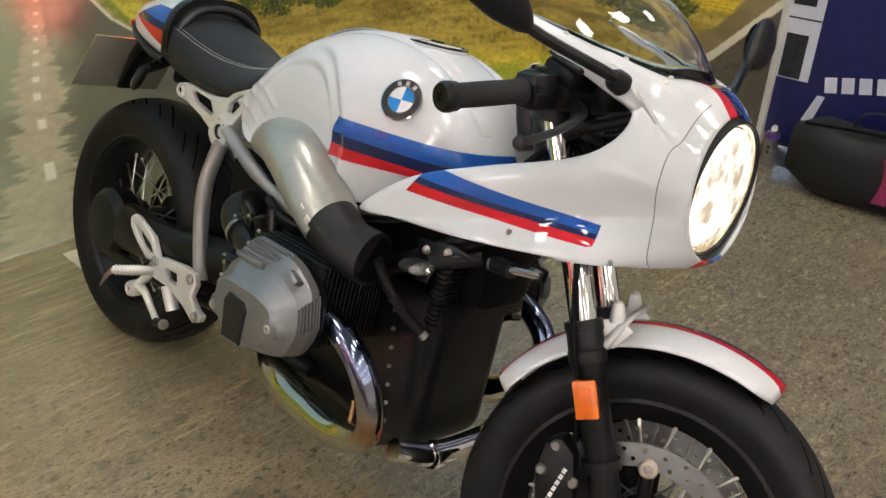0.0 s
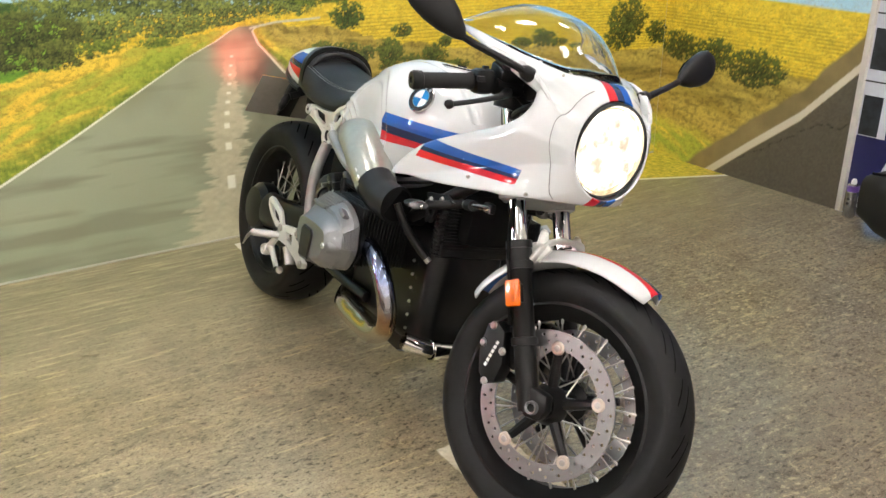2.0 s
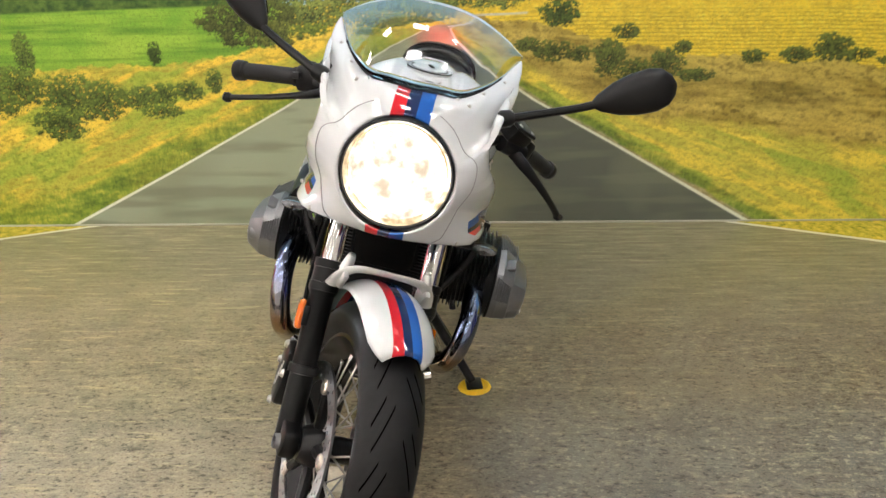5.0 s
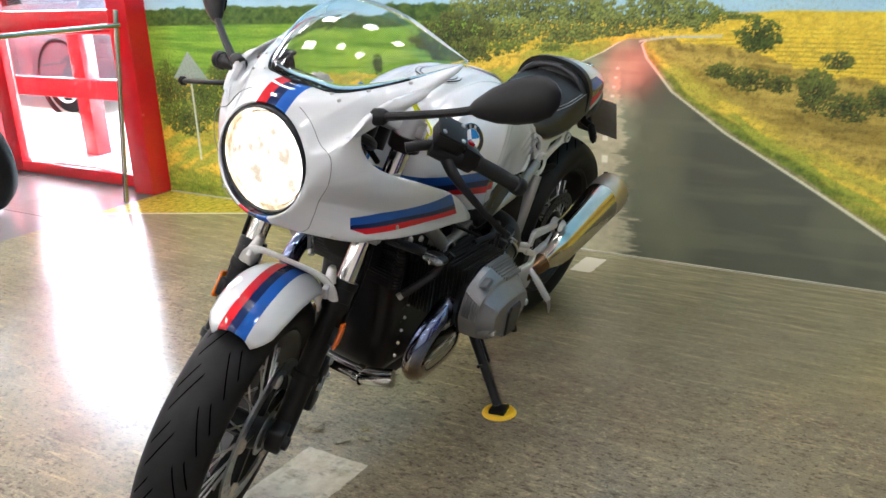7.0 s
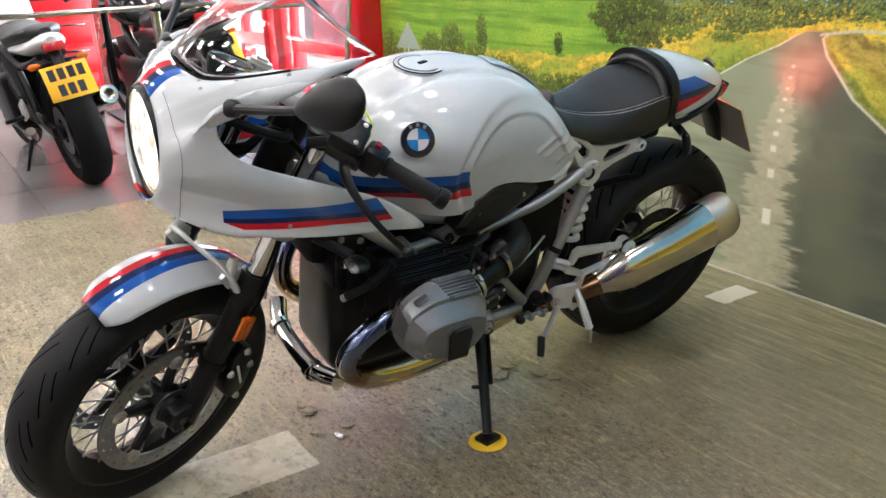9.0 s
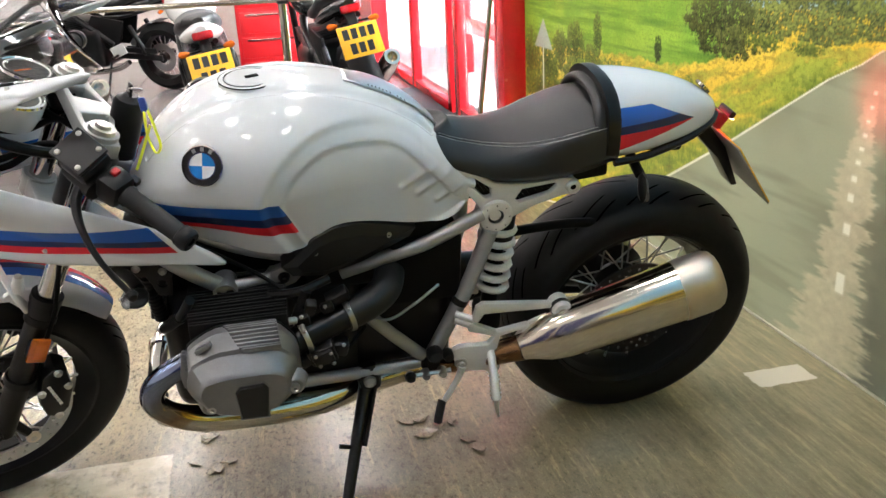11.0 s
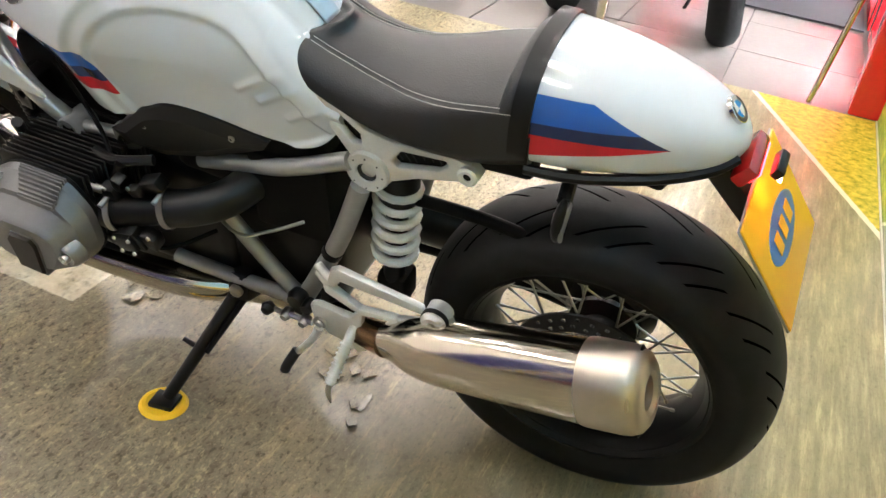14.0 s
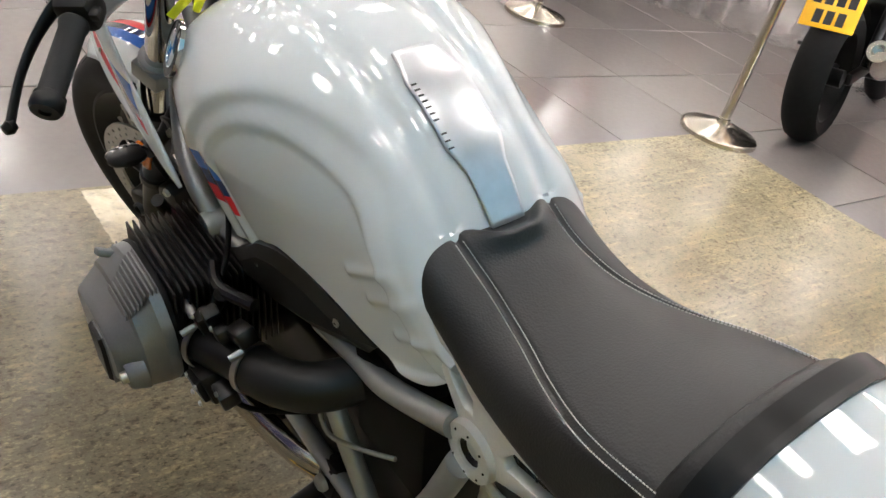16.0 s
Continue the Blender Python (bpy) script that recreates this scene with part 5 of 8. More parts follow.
    for bx, bz in bosses:
        boss = part("cover_boss", lathe([(0, 0.002), (0.012, 0.002), (0.016, 0.004), (0.019, 0.001), (0.026, -0.02)], pose(cx + bx, sgn * 0.329, cz + bz, 0, 0, 0 if sgn > 0 else 180), 20), M_COVER, cover)
        part("cover_bolt", lathe([(0.003, 0.009), (0.0045, 0.012), (0.008, 0.011), (0.009, 0.002)], pose(cx + bx, sgn * 0.329, cz + bz, 0, 0, 0 if sgn > 0 else 180), 16), M_BOLT, boss)
    for k in range(4):
        part("head_bolt", lathe([(0, 0.010), (0.005, 0.009), (0.007, 0.006), (0.007, -0.02)], pose(cx - 0.098 - 0.006 * (k % 2), sgn * (0.236 + 0.010 * (k % 2)), cz + 0.050 - 0.034 * k, 0, 0, 90), 12), M_BOLT, cover)
    return barrel


cylinder(1, 0.905, 0.497, ((0.062, -0.048), (-0.088, -0.026)))
cylinder(-1, 0.838, 0.483, ((0.070, -0.020), (-0.080, -0.040)))
# throttle bodies and intake elbows
for sgn, dx in ((1, 0.0), (-1, -0.065)):
    t0, t1 = Vector((0.815 + dx, sgn * 0.240, 0.497)), Vector((0.701 + dx, sgn * 0.203, 0.519))
    step = t1 - t0
    tb = part("throttle_body", tube([tuple(t0), tuple(t1)], 0.0275, 20, 2, smooth_path=False), M_DARK, bike, "black throttle body with steel clamps")
    part("intake_elbow", tube([tuple(t1 - step * 0.05), (0.655 + dx, sgn * 0.187, 0.527), (0.615 + dx, sgn * 0.152, 0.536), (0.595 + dx, sgn * 0.08, 0.54)], 0.0315, 24, 6), M_GREY_PLASTIC, tb)
    for q in (0.22, 0.99):
        part("clamp", lathe([(0.0325, -0.0045), (0.0345, -0.0045), (0.0345, 0.0055), (0.0325, 0.0055)], along(t0 + step * q, t1 + step), 36), M_BOLT, tb)
        part("clamp_screw", rod(t0 + step * q + Vector((0, sgn * 0.010, 0.036)), t0 + step * q + Vector((0, sgn * 0.028, 0.032)), 0.0045, 10), M_BOLT, tb)
    # valve gear housing, sensors and plugs below and above the throat
    for nm, size, px, py, pz, turn in (("actuator", (0.052, 0.030, 0.046), 0.758, 0.242, 0.468, 15), ("actuator_lid", (0.040, 0.012, 0.036), 0.757, 0.260, 0.467, 15), ("sensor_box", (0.030, 0.026, 0.034), 0.722, 0.236, 0.470, -10), ("plug", (0.022, 0.020, 0.026), 0.792, 0.246, 0.455, 30),
                                       ("plug", (0.024, 0.018, 0.020), 0.740, 0.222, 0.557, 20), ("plug", (0.020, 0.022, 0.030), 0.772, 0.222, 0.562, -15), ("spring_housing", (0.030, 0.024, 0.030), 0.790, 0.226, 0.540, 10), ("idle_valve", (0.044, 0.026, 0.024), 0.718, 0.205, 0.567, 25)):
        part(nm, box(size, pose(px + dx, sgn * py, pz, sgn * -12, turn, 0), 0.004), M_DARK, tb)
    for px, py, pz in ((0.772, 0.267, 0.478), (0.743, 0.267, 0.482), (0.764, 0.266, 0.452), (0.738, 0.266, 0.455), (0.716, 0.250, 0.484), (0.790, 0.240, 0.556), (0.745, 0.233, 0.568)):
        part("screw", lathe([(0, 0.003), (0.003, 0.003), (0.0042, 0.0)], pose(px + dx, sgn * py, pz, 0, 0, 0 if sgn > 0 else 180), 10), M_BOLT, tb)
    part("fuel_rail", tube([(0.845 + dx, sgn * 0.185, 0.575), (0.79 + dx, sgn * 0.20, 0.585), (0.73 + dx, sgn * 0.18, 0.592)], 0.009, 10, 4), M_DARK, tb)
    part("injector", rod((0.80 + dx, sgn * 0.215, 0.535), (0.775 + dx, sgn * 0.205, 0.588), 0.010, 12), M_DARK, tb)
    pipe("cable", [(0.78 + dx, sgn * 0.22, 0.56), (0.85 + dx, sgn * 0.16, 0.60), (0.98, sgn * 0.10, 0.66)], 0.004, M_DARKER)
    pipe("cable", [(0.76 + dx, sgn * 0.235, 0.45), (0.72 + dx, sgn * 0.21, 0.425), (0.66 + dx, sgn * 0.15, 0.44)], 0.004, M_DARKER)
    pipe("hose", [(0.70, sgn * 0.12, 0.47), (0.62, sgn * 0.15, 0.45), (0.56, sgn * 0.14, 0.47), (0.50, sgn * 0.12, 0.50)], 0.0032, M_INTAKE if sgn > 0 else M_DARKER)


# side cover on the left: a faceted shell with a raised ridge
def side_cover_mesh():
    outer = [(0.815, 0.618), (0.790, 0.640), (0.752, 0.672), (0.715, 0.688), (0.665, 0.690), (0.610, 0.672), (0.548, 0.648), (0.560, 0.630), (0.660, 0.588), (0.735, 0.576), (0.795, 0.592)]
    inner = [(0.786, 0.620), (0.770, 0.634), (0.745, 0.655), (0.712, 0.664), (0.668, 0.662), (0.625, 0.650), (0.585, 0.640), (0.592, 0.634), (0.668, 0.606), (0.730, 0.596), (0.775, 0.604)]

    def y(x, z):
        return 0.118 + 0.20 * (x - 0.55) - 0.08 * (0.64 - z)

    rings = [[(x, 0.100, z) for x, z in outer], [(x, y(x, z) - 0.006, z) for x, z in outer], [(x, y(x, z) - 0.001, z + (0.003 if z < 0.63 else -0.003)) for x, z in outer], [(x, y(x, z) + 0.007, z) for x, z in inner]]
    return loft(rings)


side_cover = part("side_cover", side_cover_mesh(), M_GREY_PLASTIC, bike, "dark grey faceted side cover under the tank", angle=12)
for bx, by, bz in ((0.749, 0.161, 0.641), (0.605, 0.133, 0.645)):
    part("side_cover_screw", lathe([(0, 0.002), (0.003, 0.004), (0.0065, 0.0025), (0.0075, -0.006)], pose(bx, by, bz, 0, 0, 8), 16), M_BOLT, side_cover)
part("cover_bracket", plate([(0.80, 0.585), (0.835, 0.600), (0.85, 0.580), (0.84, 0.562), (0.80, 0.560), (0.785, 0.572)], 0.118, 0.140, 0.005), M_FRAME, bike, "grey bracket with a bolt")
part("bracket_bolt", lathe([(0, 0.010), (0.007, 0.009), (0.010, 0.002), (0.011, 0)], pose(0.822, 0.140, 0.580), 16), M_BOLT, bike)
# silver intake scoop with a black snorkel, on the right
scoop = part("intake_scoop", tube([(0.56, -0.125, 0.672), (0.64, -0.160, 0.700), (0.72, -0.182, 0.698), (0.80, -0.196, 0.656), (0.868, -0.200, 0.613)], [0.030, 0.050, 0.058, 0.056, 0.052], 28, 6, flat=0.82), M_INTAKE, bike, "silver air intake scoop")
part("snorkel", tube([(0.862, -0.200, 0.616), (0.915, -0.203, 0.598), (0.968, -0.196, 0.592)], [0.050, 0.046, 0.047], 28, 6), M_GREY_PLASTIC, scoop, "black intake snorkel")
part("snorkel_mouth", tube([(0.964, -0.196, 0.592), (0.9705, -0.196, 0.592)], 0.040, 24, 2, smooth_path=False), M_DARKER, scoop)
bars = bmesh.new()
for k in range(5):
    box((0.013, 0.004, 0.020), pose(0.770 + 0.0205 * k, -0.2400 - 0.0022 * k, 0.672 - 0.0128 * k, 6, 33, 0), bm=bars, bevel=0.0015)
part("raised_lettering", bars, M_SILVER, scoop)

# ---- shaft drive, swing arm, shock ----
part("final_drive", loft([[(c * 0.085 * f + 0.01, -y, 0.312 + s * 0.085 * f) for c, s in ring(1, 28)] for y, f in ((0.06, 0.75), (0.085, 1.0), (0.125, 1.0), (0.145, 0.8), (0.150, 0.3))]), M_DARK, bike, "black bevel drive housing")
part("swing_arm", loft([[(x, -yc + 0.038 * c, z + h * s) for c, s in ring(1, 20)] for x, yc, z, h in ((0.52, 0.075, 0.375, 0.05), (0.40, 0.10, 0.365, 0.052), (0.25, 0.125, 0.345, 0.05), (0.08, 0.115, 0.325, 0.06))]), M_DARK, bike, "black single sided swing arm")
pipe("torque_arm", [(0.50, -0.10, 0.28), (0.30, -0.13, 0.265), (0.06, -0.125, 0.245)], 0.013, M_BLACK)
pipe("cross_brace", [(0.36, 0.05, 0.56), (0.22, 0.055, 0.570), (0.12, 0.06, 0.565)], 0.011, M_DARKER)
shock = part("shock_absorber", tube([(0.355, 0.055, 0.620), (0.358, 0.055, 0.56)], 0.034, 24, 2, smooth_path=False), M_BLACK, bike, "rear shock absorber with a white coil spring")
part("damper_rod", tube([(0.355, 0.055, 0.62), (0.372, 0.055, 0.33)], 0.019, 16, 2, smooth_path=False), M_BLACK, shock)
a_, b_ = Vector((0.357, 0.055, 0.592)), Vector((0.368, 0.055, 0.418))
helix = []
for k in range(6 * 14 + 1):
    t = k / (6 * 14)
    c = a_.lerp(b_, t)
    helix.append((c.x + 0.034 * math.cos(2 * math.pi * 6 * t), c.y + 0.034 * math.sin(2 * math.pi * 6 * t), c.z))
part("coil_spring", tube(helix, 0.0085, 8, 1, smooth_path=False), M_SPRING, shock, "white coil spring")
part("lower_mount", box((0.06, 0.06, 0.07), pose(0.37, 0.045, 0.345), 0.015), M_DARKER, shock)

# ---- exhaust ----
muffler_a, muffler_b = Vector((0.330, 0.170, 0.340)), Vector((-0.105, 0.188, 0.475))
mm = along(muffler_a, muffler_b)
length = (muffler_b - muffler_a).length
muffler = part("muffler", lathe([(0.028, 0.0), (0.034, 0.02), (0.050, 0.06), (0.057, 0.10), (0.062, length * 0.5), (0.066, length * 0.80)], mm @ Matrix.Diagonal((0.92, 1, 1.08, 1)), 48), M_BRUSHED, bike, "brushed steel silencer with a satin end cap")
part("end_cap", lathe([(0.0665, length * 0.795), (0.0675, length * 0.81), (0.067, length * 0.925), (0.0655, length * 0.955), (0.060, length * 0.982), (0.050, length * 0.998), (0.033, length * 1.002), (0.026, length * 0.99), (0.026, length * 0.93), (0, length * 0.93)], mm @ Matrix.Diagonal((0.92, 1, 1.08, 1)), 48), M_MATTE_STEEL, muffler, "satin steel end cap")
for k in range(4):
    a = 2 * math.pi * (k + 0.3) / 4
    part("cap_dimple", lathe([(0, 0.002), (0.008, 0.003), (0.012, 0.0)], mm @ pose(0.057 * math.cos(a), length * 0.967, 0.061 * math.sin(a), 0, 0, 0), 14), M_DARKER if k % 2 else M_MATTE_STEEL, muffler)
part("link_pipe", tube([(0.52, 0.06, 0.235), (0.44, 0.11, 0.27), (0.38, 0.15, 0.315), (0.325, 0.170, 0.341)], [0.024, 0.024, 0.026, 0.030], 20, 6), M_COPPER, muffler, "heat stained link pipe")
HEADERS = ((1, 0.947, 0.481, [(0.927, 0.215, 0.481), (0.992, 0.222, 0.476), (1.067, 0.222, 0.431), (1.083, 0.210, 0.366), (1.032, 0.190, 0.301), (0.937, 0.165, 0.264), (0.777, 0.13, 0.235), (0.647, 0.08, 0.225), (0.52, 0.06, 0.232)]),
           (-1, 0.892, 0.470, [(0.862, -0.215, 0.472), (0.930, -0.222, 0.470), (1.005, -0.222, 0.432), (1.043, -0.212, 0.365), (1.035, -0.198, 0.300), (0.965, -0.182, 0.258), (0.860, -0.166, 0.248), (0.745, -0.145, 0.246), (0.640, -0.09, 0.238), (0.52, 0.0, 0.232)]))
for sgn, hx, hz, way in HEADERS:
    header = part("exhaust_header", tube(way, [0.0235, 0.0235, 0.0235, 0.0235, 0.0235, 0.028, 0.031, 0.031, 0.028, 0.026], 20, 7), M_HEADER, bike, "chromed exhaust header with blue and straw heat tints")
    part("header_flange", lathe([(0.022, -0.005), (0.030, -0.005), (0.030, 0.004), (0.022, 0.004)], pose(hx + 0.002, sgn * 0.218, hz, 0, 0, 90), 28), M_MATTE_STEEL, header)
    for dz in (0.03, -0.03):
        part("flange_stud", rod((hx - 0.005, sgn * 0.218, hz + dz), (hx + 0.022, sgn * 0.218, hz + dz), 0.005, 8), M_BOLT, header)
cross = part("cross_pipe", tube([(1.075, 0.165, 0.285), (1.10, 0.08, 0.268), (1.10, -0.08, 0.268), (1.075, -0.165, 0.285)], 0.0215, 18, 6), M_CHROME, bike, "chrome balance pipe in front of the sump")
for yy in (0.09, -0.09):
    part("pipe_clamp", lathe([(0.0225, -0.008), (0.026, -0.008), (0.026, 0.008), (0.0225, 0.008)], pose(1.101, yy, 0.268), 24), M_CHROME, cross)
pipe("lambda_sensor", [(0.975, -0.18, 0.255), (0.965, -0.165, 0.29), (0.955, -0.155, 0.315)], 0.006, M_COPPER)

# ---- foot controls and stand ----
def footrest(sgn):
    def y2(a, b):
        return min(sgn * a, sgn * b), max(sgn * a, sgn * b)

    f = part("footrest_plate", plate([(0.478, 0.353), (0.461, 0.360), (0.399, 0.356), (0.384, 0.378), (0.383, 0.387), (0.311, 0.398), (0.308, 0.389), (0.342, 0.330), (0.378, 0.320), (0.368, 0.282), (0.390, 0.267), (0.404, 0.282), (0.445, 0.290), (0.472, 0.319)], *y2(0.150, 0.166), 0.004, holes=[[(0.373, 0.375), (0.325, 0.385), (0.348, 0.342), (0.379, 0.336)]]), M_SILVER, bike, "silver footrest bracket with an open loop")
    part("hanger_bar", plate([(0.430, 0.460), (0.416, 0.469), (0.264, 0.448), (0.261, 0.432), (0.412, 0.440), (0.424, 0.419), (0.438, 0.423)], *y2(0.152, 0.166), 0.004), M_SILVER, f)
    part("hanger_arm", plate([(0.448, 0.414), (0.436, 0.418), (0.378, 0.386), (0.386, 0.374), (0.444, 0.398)], *y2(0.150, 0.164), 0.003), M_SILVER, f)
    part("hanger_link", plate([(0.312, 0.399), (0.268, 0.416), (0.258, 0.406), (0.304, 0.383)], *y2(0.153, 0.163), 0.003), M_SILVER, f)
    for zz in (0.424, 0.408):
        part("hanger_spacer", rod((0.432, sgn * 0.158, zz), (0.468, sgn * 0.140, zz + 0.008), 0.008, 14), M_SILVER, f)
    part("exhaust_bracket", plate([(0.232, 0.425), (0.250, 0.405), (0.215, 0.382), (0.172, 0.392), (0.180, 0.404)], *y2(0.148, 0.156), 0.002), M_SILVER, f)
    face = pose(0.242, sgn * 0.158, 0.430, 0, 0, 0 if sgn > 0 else 180)
    part("hanger_bolt", lathe([(0, 0.016), (0.006, 0.016), (0.008, 0.020), (0.016, 0.020), (0.0215, 0.014), (0.022, -0.02)], face, 28), M_SILVER, f)
    part("bolt_ring", lathe([(0.020, 0.010), (0.0235, 0.010), (0.0235, 0.002), (0.020, 0.002)], face, 28), M_BLACK, f)
    part("plate_bolt", lathe([(0, 0.010), (0.006, 0.010), (0.008, 0.006), (0.013, 0.006), (0.0145, 0.0)], pose(0.459, sgn * 0.164, 0.316, 0, 0, 0 if sgn > 0 else 180), 18), M_BOLT, f)
    peg = part("footpeg", tube([(0.392, sgn * 0.160, 0.335), (0.394, sgn * 0.185, 0.318), (0.398, sgn * 0.225, 0.285), (0.400, sgn * 0.245, 0.268)], [0.009, 0.009, 0.0095, 0.009], 12, 4), M_SILVER, f, "ribbed silver folding footpeg")
    for k in range(8):
        q = k / 7
        part("peg_rib", lathe([(0.009, -0.0015), (0.0118, -0.0015), (0.0118, 0.0015), (0.009, 0.0015)], along((0.3945 + 0.005 * q, sgn * (0.190 + 0.05 * q), 0.314 - 0.042 * q), (0.41, sgn * 0.34, 0.188)), 14), M_SILVER, peg)
    part("peg_feeler", tube([(0.400, sgn * 0.245, 0.268), (0.400, sgn * 0.252, 0.250), (0.395, sgn * 0.254, 0.228)], [0.006, 0.005, 0.002], 8, 3), M_BOLT, peg)
    return f


def right_footrest():
    """The right bracket: a slim upper loop, a body with a window and a tail to the frame, the peg and the brake pedal."""
    f = part("footrest_plate", plate([(0.287, 0.329), (0.321, 0.343), (0.408, 0.356), (0.448, 0.352), (0.458, 0.330), (0.445, 0.300), (0.474, 0.280), (0.493, 0.276), (0.488, 0.258), (0.459, 0.250), (0.420, 0.269), (0.358, 0.286), (0.301, 0.285), (0.270, 0.286), (0.272, 0.308)], -0.168, -0.152, 0.004, holes=[[(0.339, 0.325), (0.385, 0.328), (0.390, 0.300), (0.348, 0.303)]]), M_SILVER, bike, "silver footrest bracket with a window")
    part("heel_loop", plate([(0.178, 0.388), (0.190, 0.398), (0.206, 0.399), (0.279, 0.377), (0.311, 0.337), (0.290, 0.322), (0.261, 0.318), (0.214, 0.342), (0.184, 0.366)], -0.170, -0.156, 0.004, holes=[[(0.198, 0.380), (0.229, 0.373), (0.273, 0.356), (0.288, 0.338), (0.266, 0.333), (0.223, 0.355)]]), M_SILVER, f)
    for bx, bz in ((0.473, 0.266), (0.438, 0.338), (0.284, 0.300), (0.300, 0.327)):
        part("plate_bolt", lathe([(0, 0.008), (0.005, 0.008), (0.007, 0.005), (0.011, 0.005), (0.0125, 0.0)], pose(bx, -0.168, bz, 0, 0, 180), 18), M_BOLT, f)
    peg = part("footpeg", tube([(0.292, -0.166, 0.300), (0.280, -0.195, 0.299), (0.252, -0.240, 0.294)], [0.010, 0.011, 0.0095], 12, 4), M_SILVER, f, "ribbed silver folding footpeg")
    for k in range(8):
        q = k / 7
        part("peg_rib", lathe([(0.010, -0.0015), (0.0128, -0.0015), (0.0128, 0.0015), (0.010, 0.0015)], along((0.282 - 0.026 * q, -0.190 - 0.044 * q, 0.299 - 0.004 * q), (0.20, -0.33, 0.284)), 14), M_SILVER, peg)
    part("peg_feeler", tube([(0.252, -0.240, 0.294), (0.240, -0.247, 0.275), (0.224, -0.250, 0.246)], [0.006, 0.0045, 0.002], 8, 3), M_BOLT, peg)
    pedal = part("brake_pedal", tube([(0.235, -0.172, 0.234), (0.280, -0.178, 0.252), (0.330, -0.182, 0.226), (0.372, -0.192, 0.214)], [0.010, 0.0095, 0.008, 0.007], 12, 5), M_SILVER, f, "silver brake pedal with a rubber pad")
    part("pedal_pivot", lathe([(0.004, 0.012), (0.008, 0.014), (0.016, 0.012), (0.019, 0.004), (0.019, -0.012)], pose(0.237, -0.176, 0.236, 0, 0, 180), 20), M_SILVER, pedal)
    part("pedal_pad", tube([(0.372, -0.194, 0.214), (0.410, -0.200, 0.226)], 0.010, 12, 2, smooth_path=False), M_GRIP, pedal)
    part("pedal_tip", lathe([(0, 0.010), (0.009, 0.008), (0.0115, 0.0), (0, 0.0)], along((0.410, -0.200, 0.226), (0.50, -0.214, 0.254)), 14), M_BOLT, pedal)
    part("pedal_arm", tube([(0.286, -0.170, 0.292), (0.268, -0.172, 0.268), (0.240, -0.172, 0.238)], [0.010, 0.011, 0.012], 12, 3), M_SILVER, pedal)
    part("master_cylinder", rod((0.318, -0.142, 0.272), (0.345, -0.138, 0.222), 0.015, 16), M_SILVER, f)
    return f


foot_left, foot_right = footrest(1), right_footrest()
shift = part("shift_lever", tube([(0.458, 0.172, 0.310), (0.470, 0.178, 0.280), (0.500, 0.188, 0.236)], [0.009, 0.007, 0.006], 10, 4), M_SILVER, foot_left, "gear lever with a rubber toe peg")
part("toe_peg", tube([(0.504, 0.184, 0.234), (0.516, 0.205, 0.208), (0.519, 0.210, 0.196)], 0.0095, 12, 2), M_GRIP, shift)
part("shift_rod", tube([(0.480, 0.160, 0.296), (0.565, 0.160, 0.294)], 0.0055, 8, 2, smooth_path=False), M_BOLT, shift)
part("shift_ball", lathe([(0, -0.013), (0.009, -0.010), (0.013, 0), (0.009, 0.010), (0, 0.013)], pose(0.570, 0.165, 0.297), 16), M_BLACK, shift)
part("rubber_boot", lathe([(0, 0.014), (0.014, 0.012), (0.019, 0.002), (0.017, -0.012)], pose(0.513, 0.150, 0.336), 18), M_BLACK, foot_left)
part("rubber_boot", lathe([(0, 0.014), (0.010, 0.012), (0.013, 0.002), (0.012, -0.012)], pose(0.486, 0.158, 0.336), 18), M_BLACK, foot_left)
for q in ((0.535, 0.292), (0.498, 0.292)):
    part("linkage_bolt", lathe([(0, 0.012), (0.007, 0.011), (0.010, 0.004), (0.010, -0.012)], pose(q[0], 0.160, q[1]), 14), M_BOLT, foot_left)
stand_top, stand_foot = Vector((0.662, 0.125, 0.262)), Vector((0.735, 0.302, 0.098))
stand = part("side_stand", tube([tuple(stand_top), tuple(stand_top.lerp(stand_foot, 0.5)), tuple(stand_foot)], [0.015, 0.013, 0.012], 14, 4), M_BLACK, bike, "black side stand, folded out")
part("stand_pivot", box((0.05, 0.05, 0.06), pose(0.655, 0.115, 0.275, 20, 10, 0), 0.012), M_BLACK, stand)
part("stand_bolt", lathe([(0, 0.012), (0.008, 0.012), (0.013, 0.008), (0.014, 0)], pose(0.655, 0.140, 0.28), 14), M_BOLT, stand)
part("stand_spring", tube([tuple(stand_top + Vector((-0.02, 0.005, 0.0))), tuple(stand_top.lerp(stand_foot, 0.55) + Vector((-0.018, 0.004, 0.004)))], 0.006, 8, 3, smooth_path=False), M_DARKER, stand)
part("stand_tang", tube([tuple(stand_top.lerp(stand_foot, 0.55)), tuple(stand_top.lerp(stand_foot, 0.55) + Vector((0.035, 0.0, 0.012)))], 0.005, 8, 2, smooth_path=False), M_BLACK, stand)
part("stand_shoe", box((0.05, 0.045, 0.012), pose(0.738, 0.309, 0.0925, LEAN_DEG, 0, 10), 0.004), M_BLACK, stand)


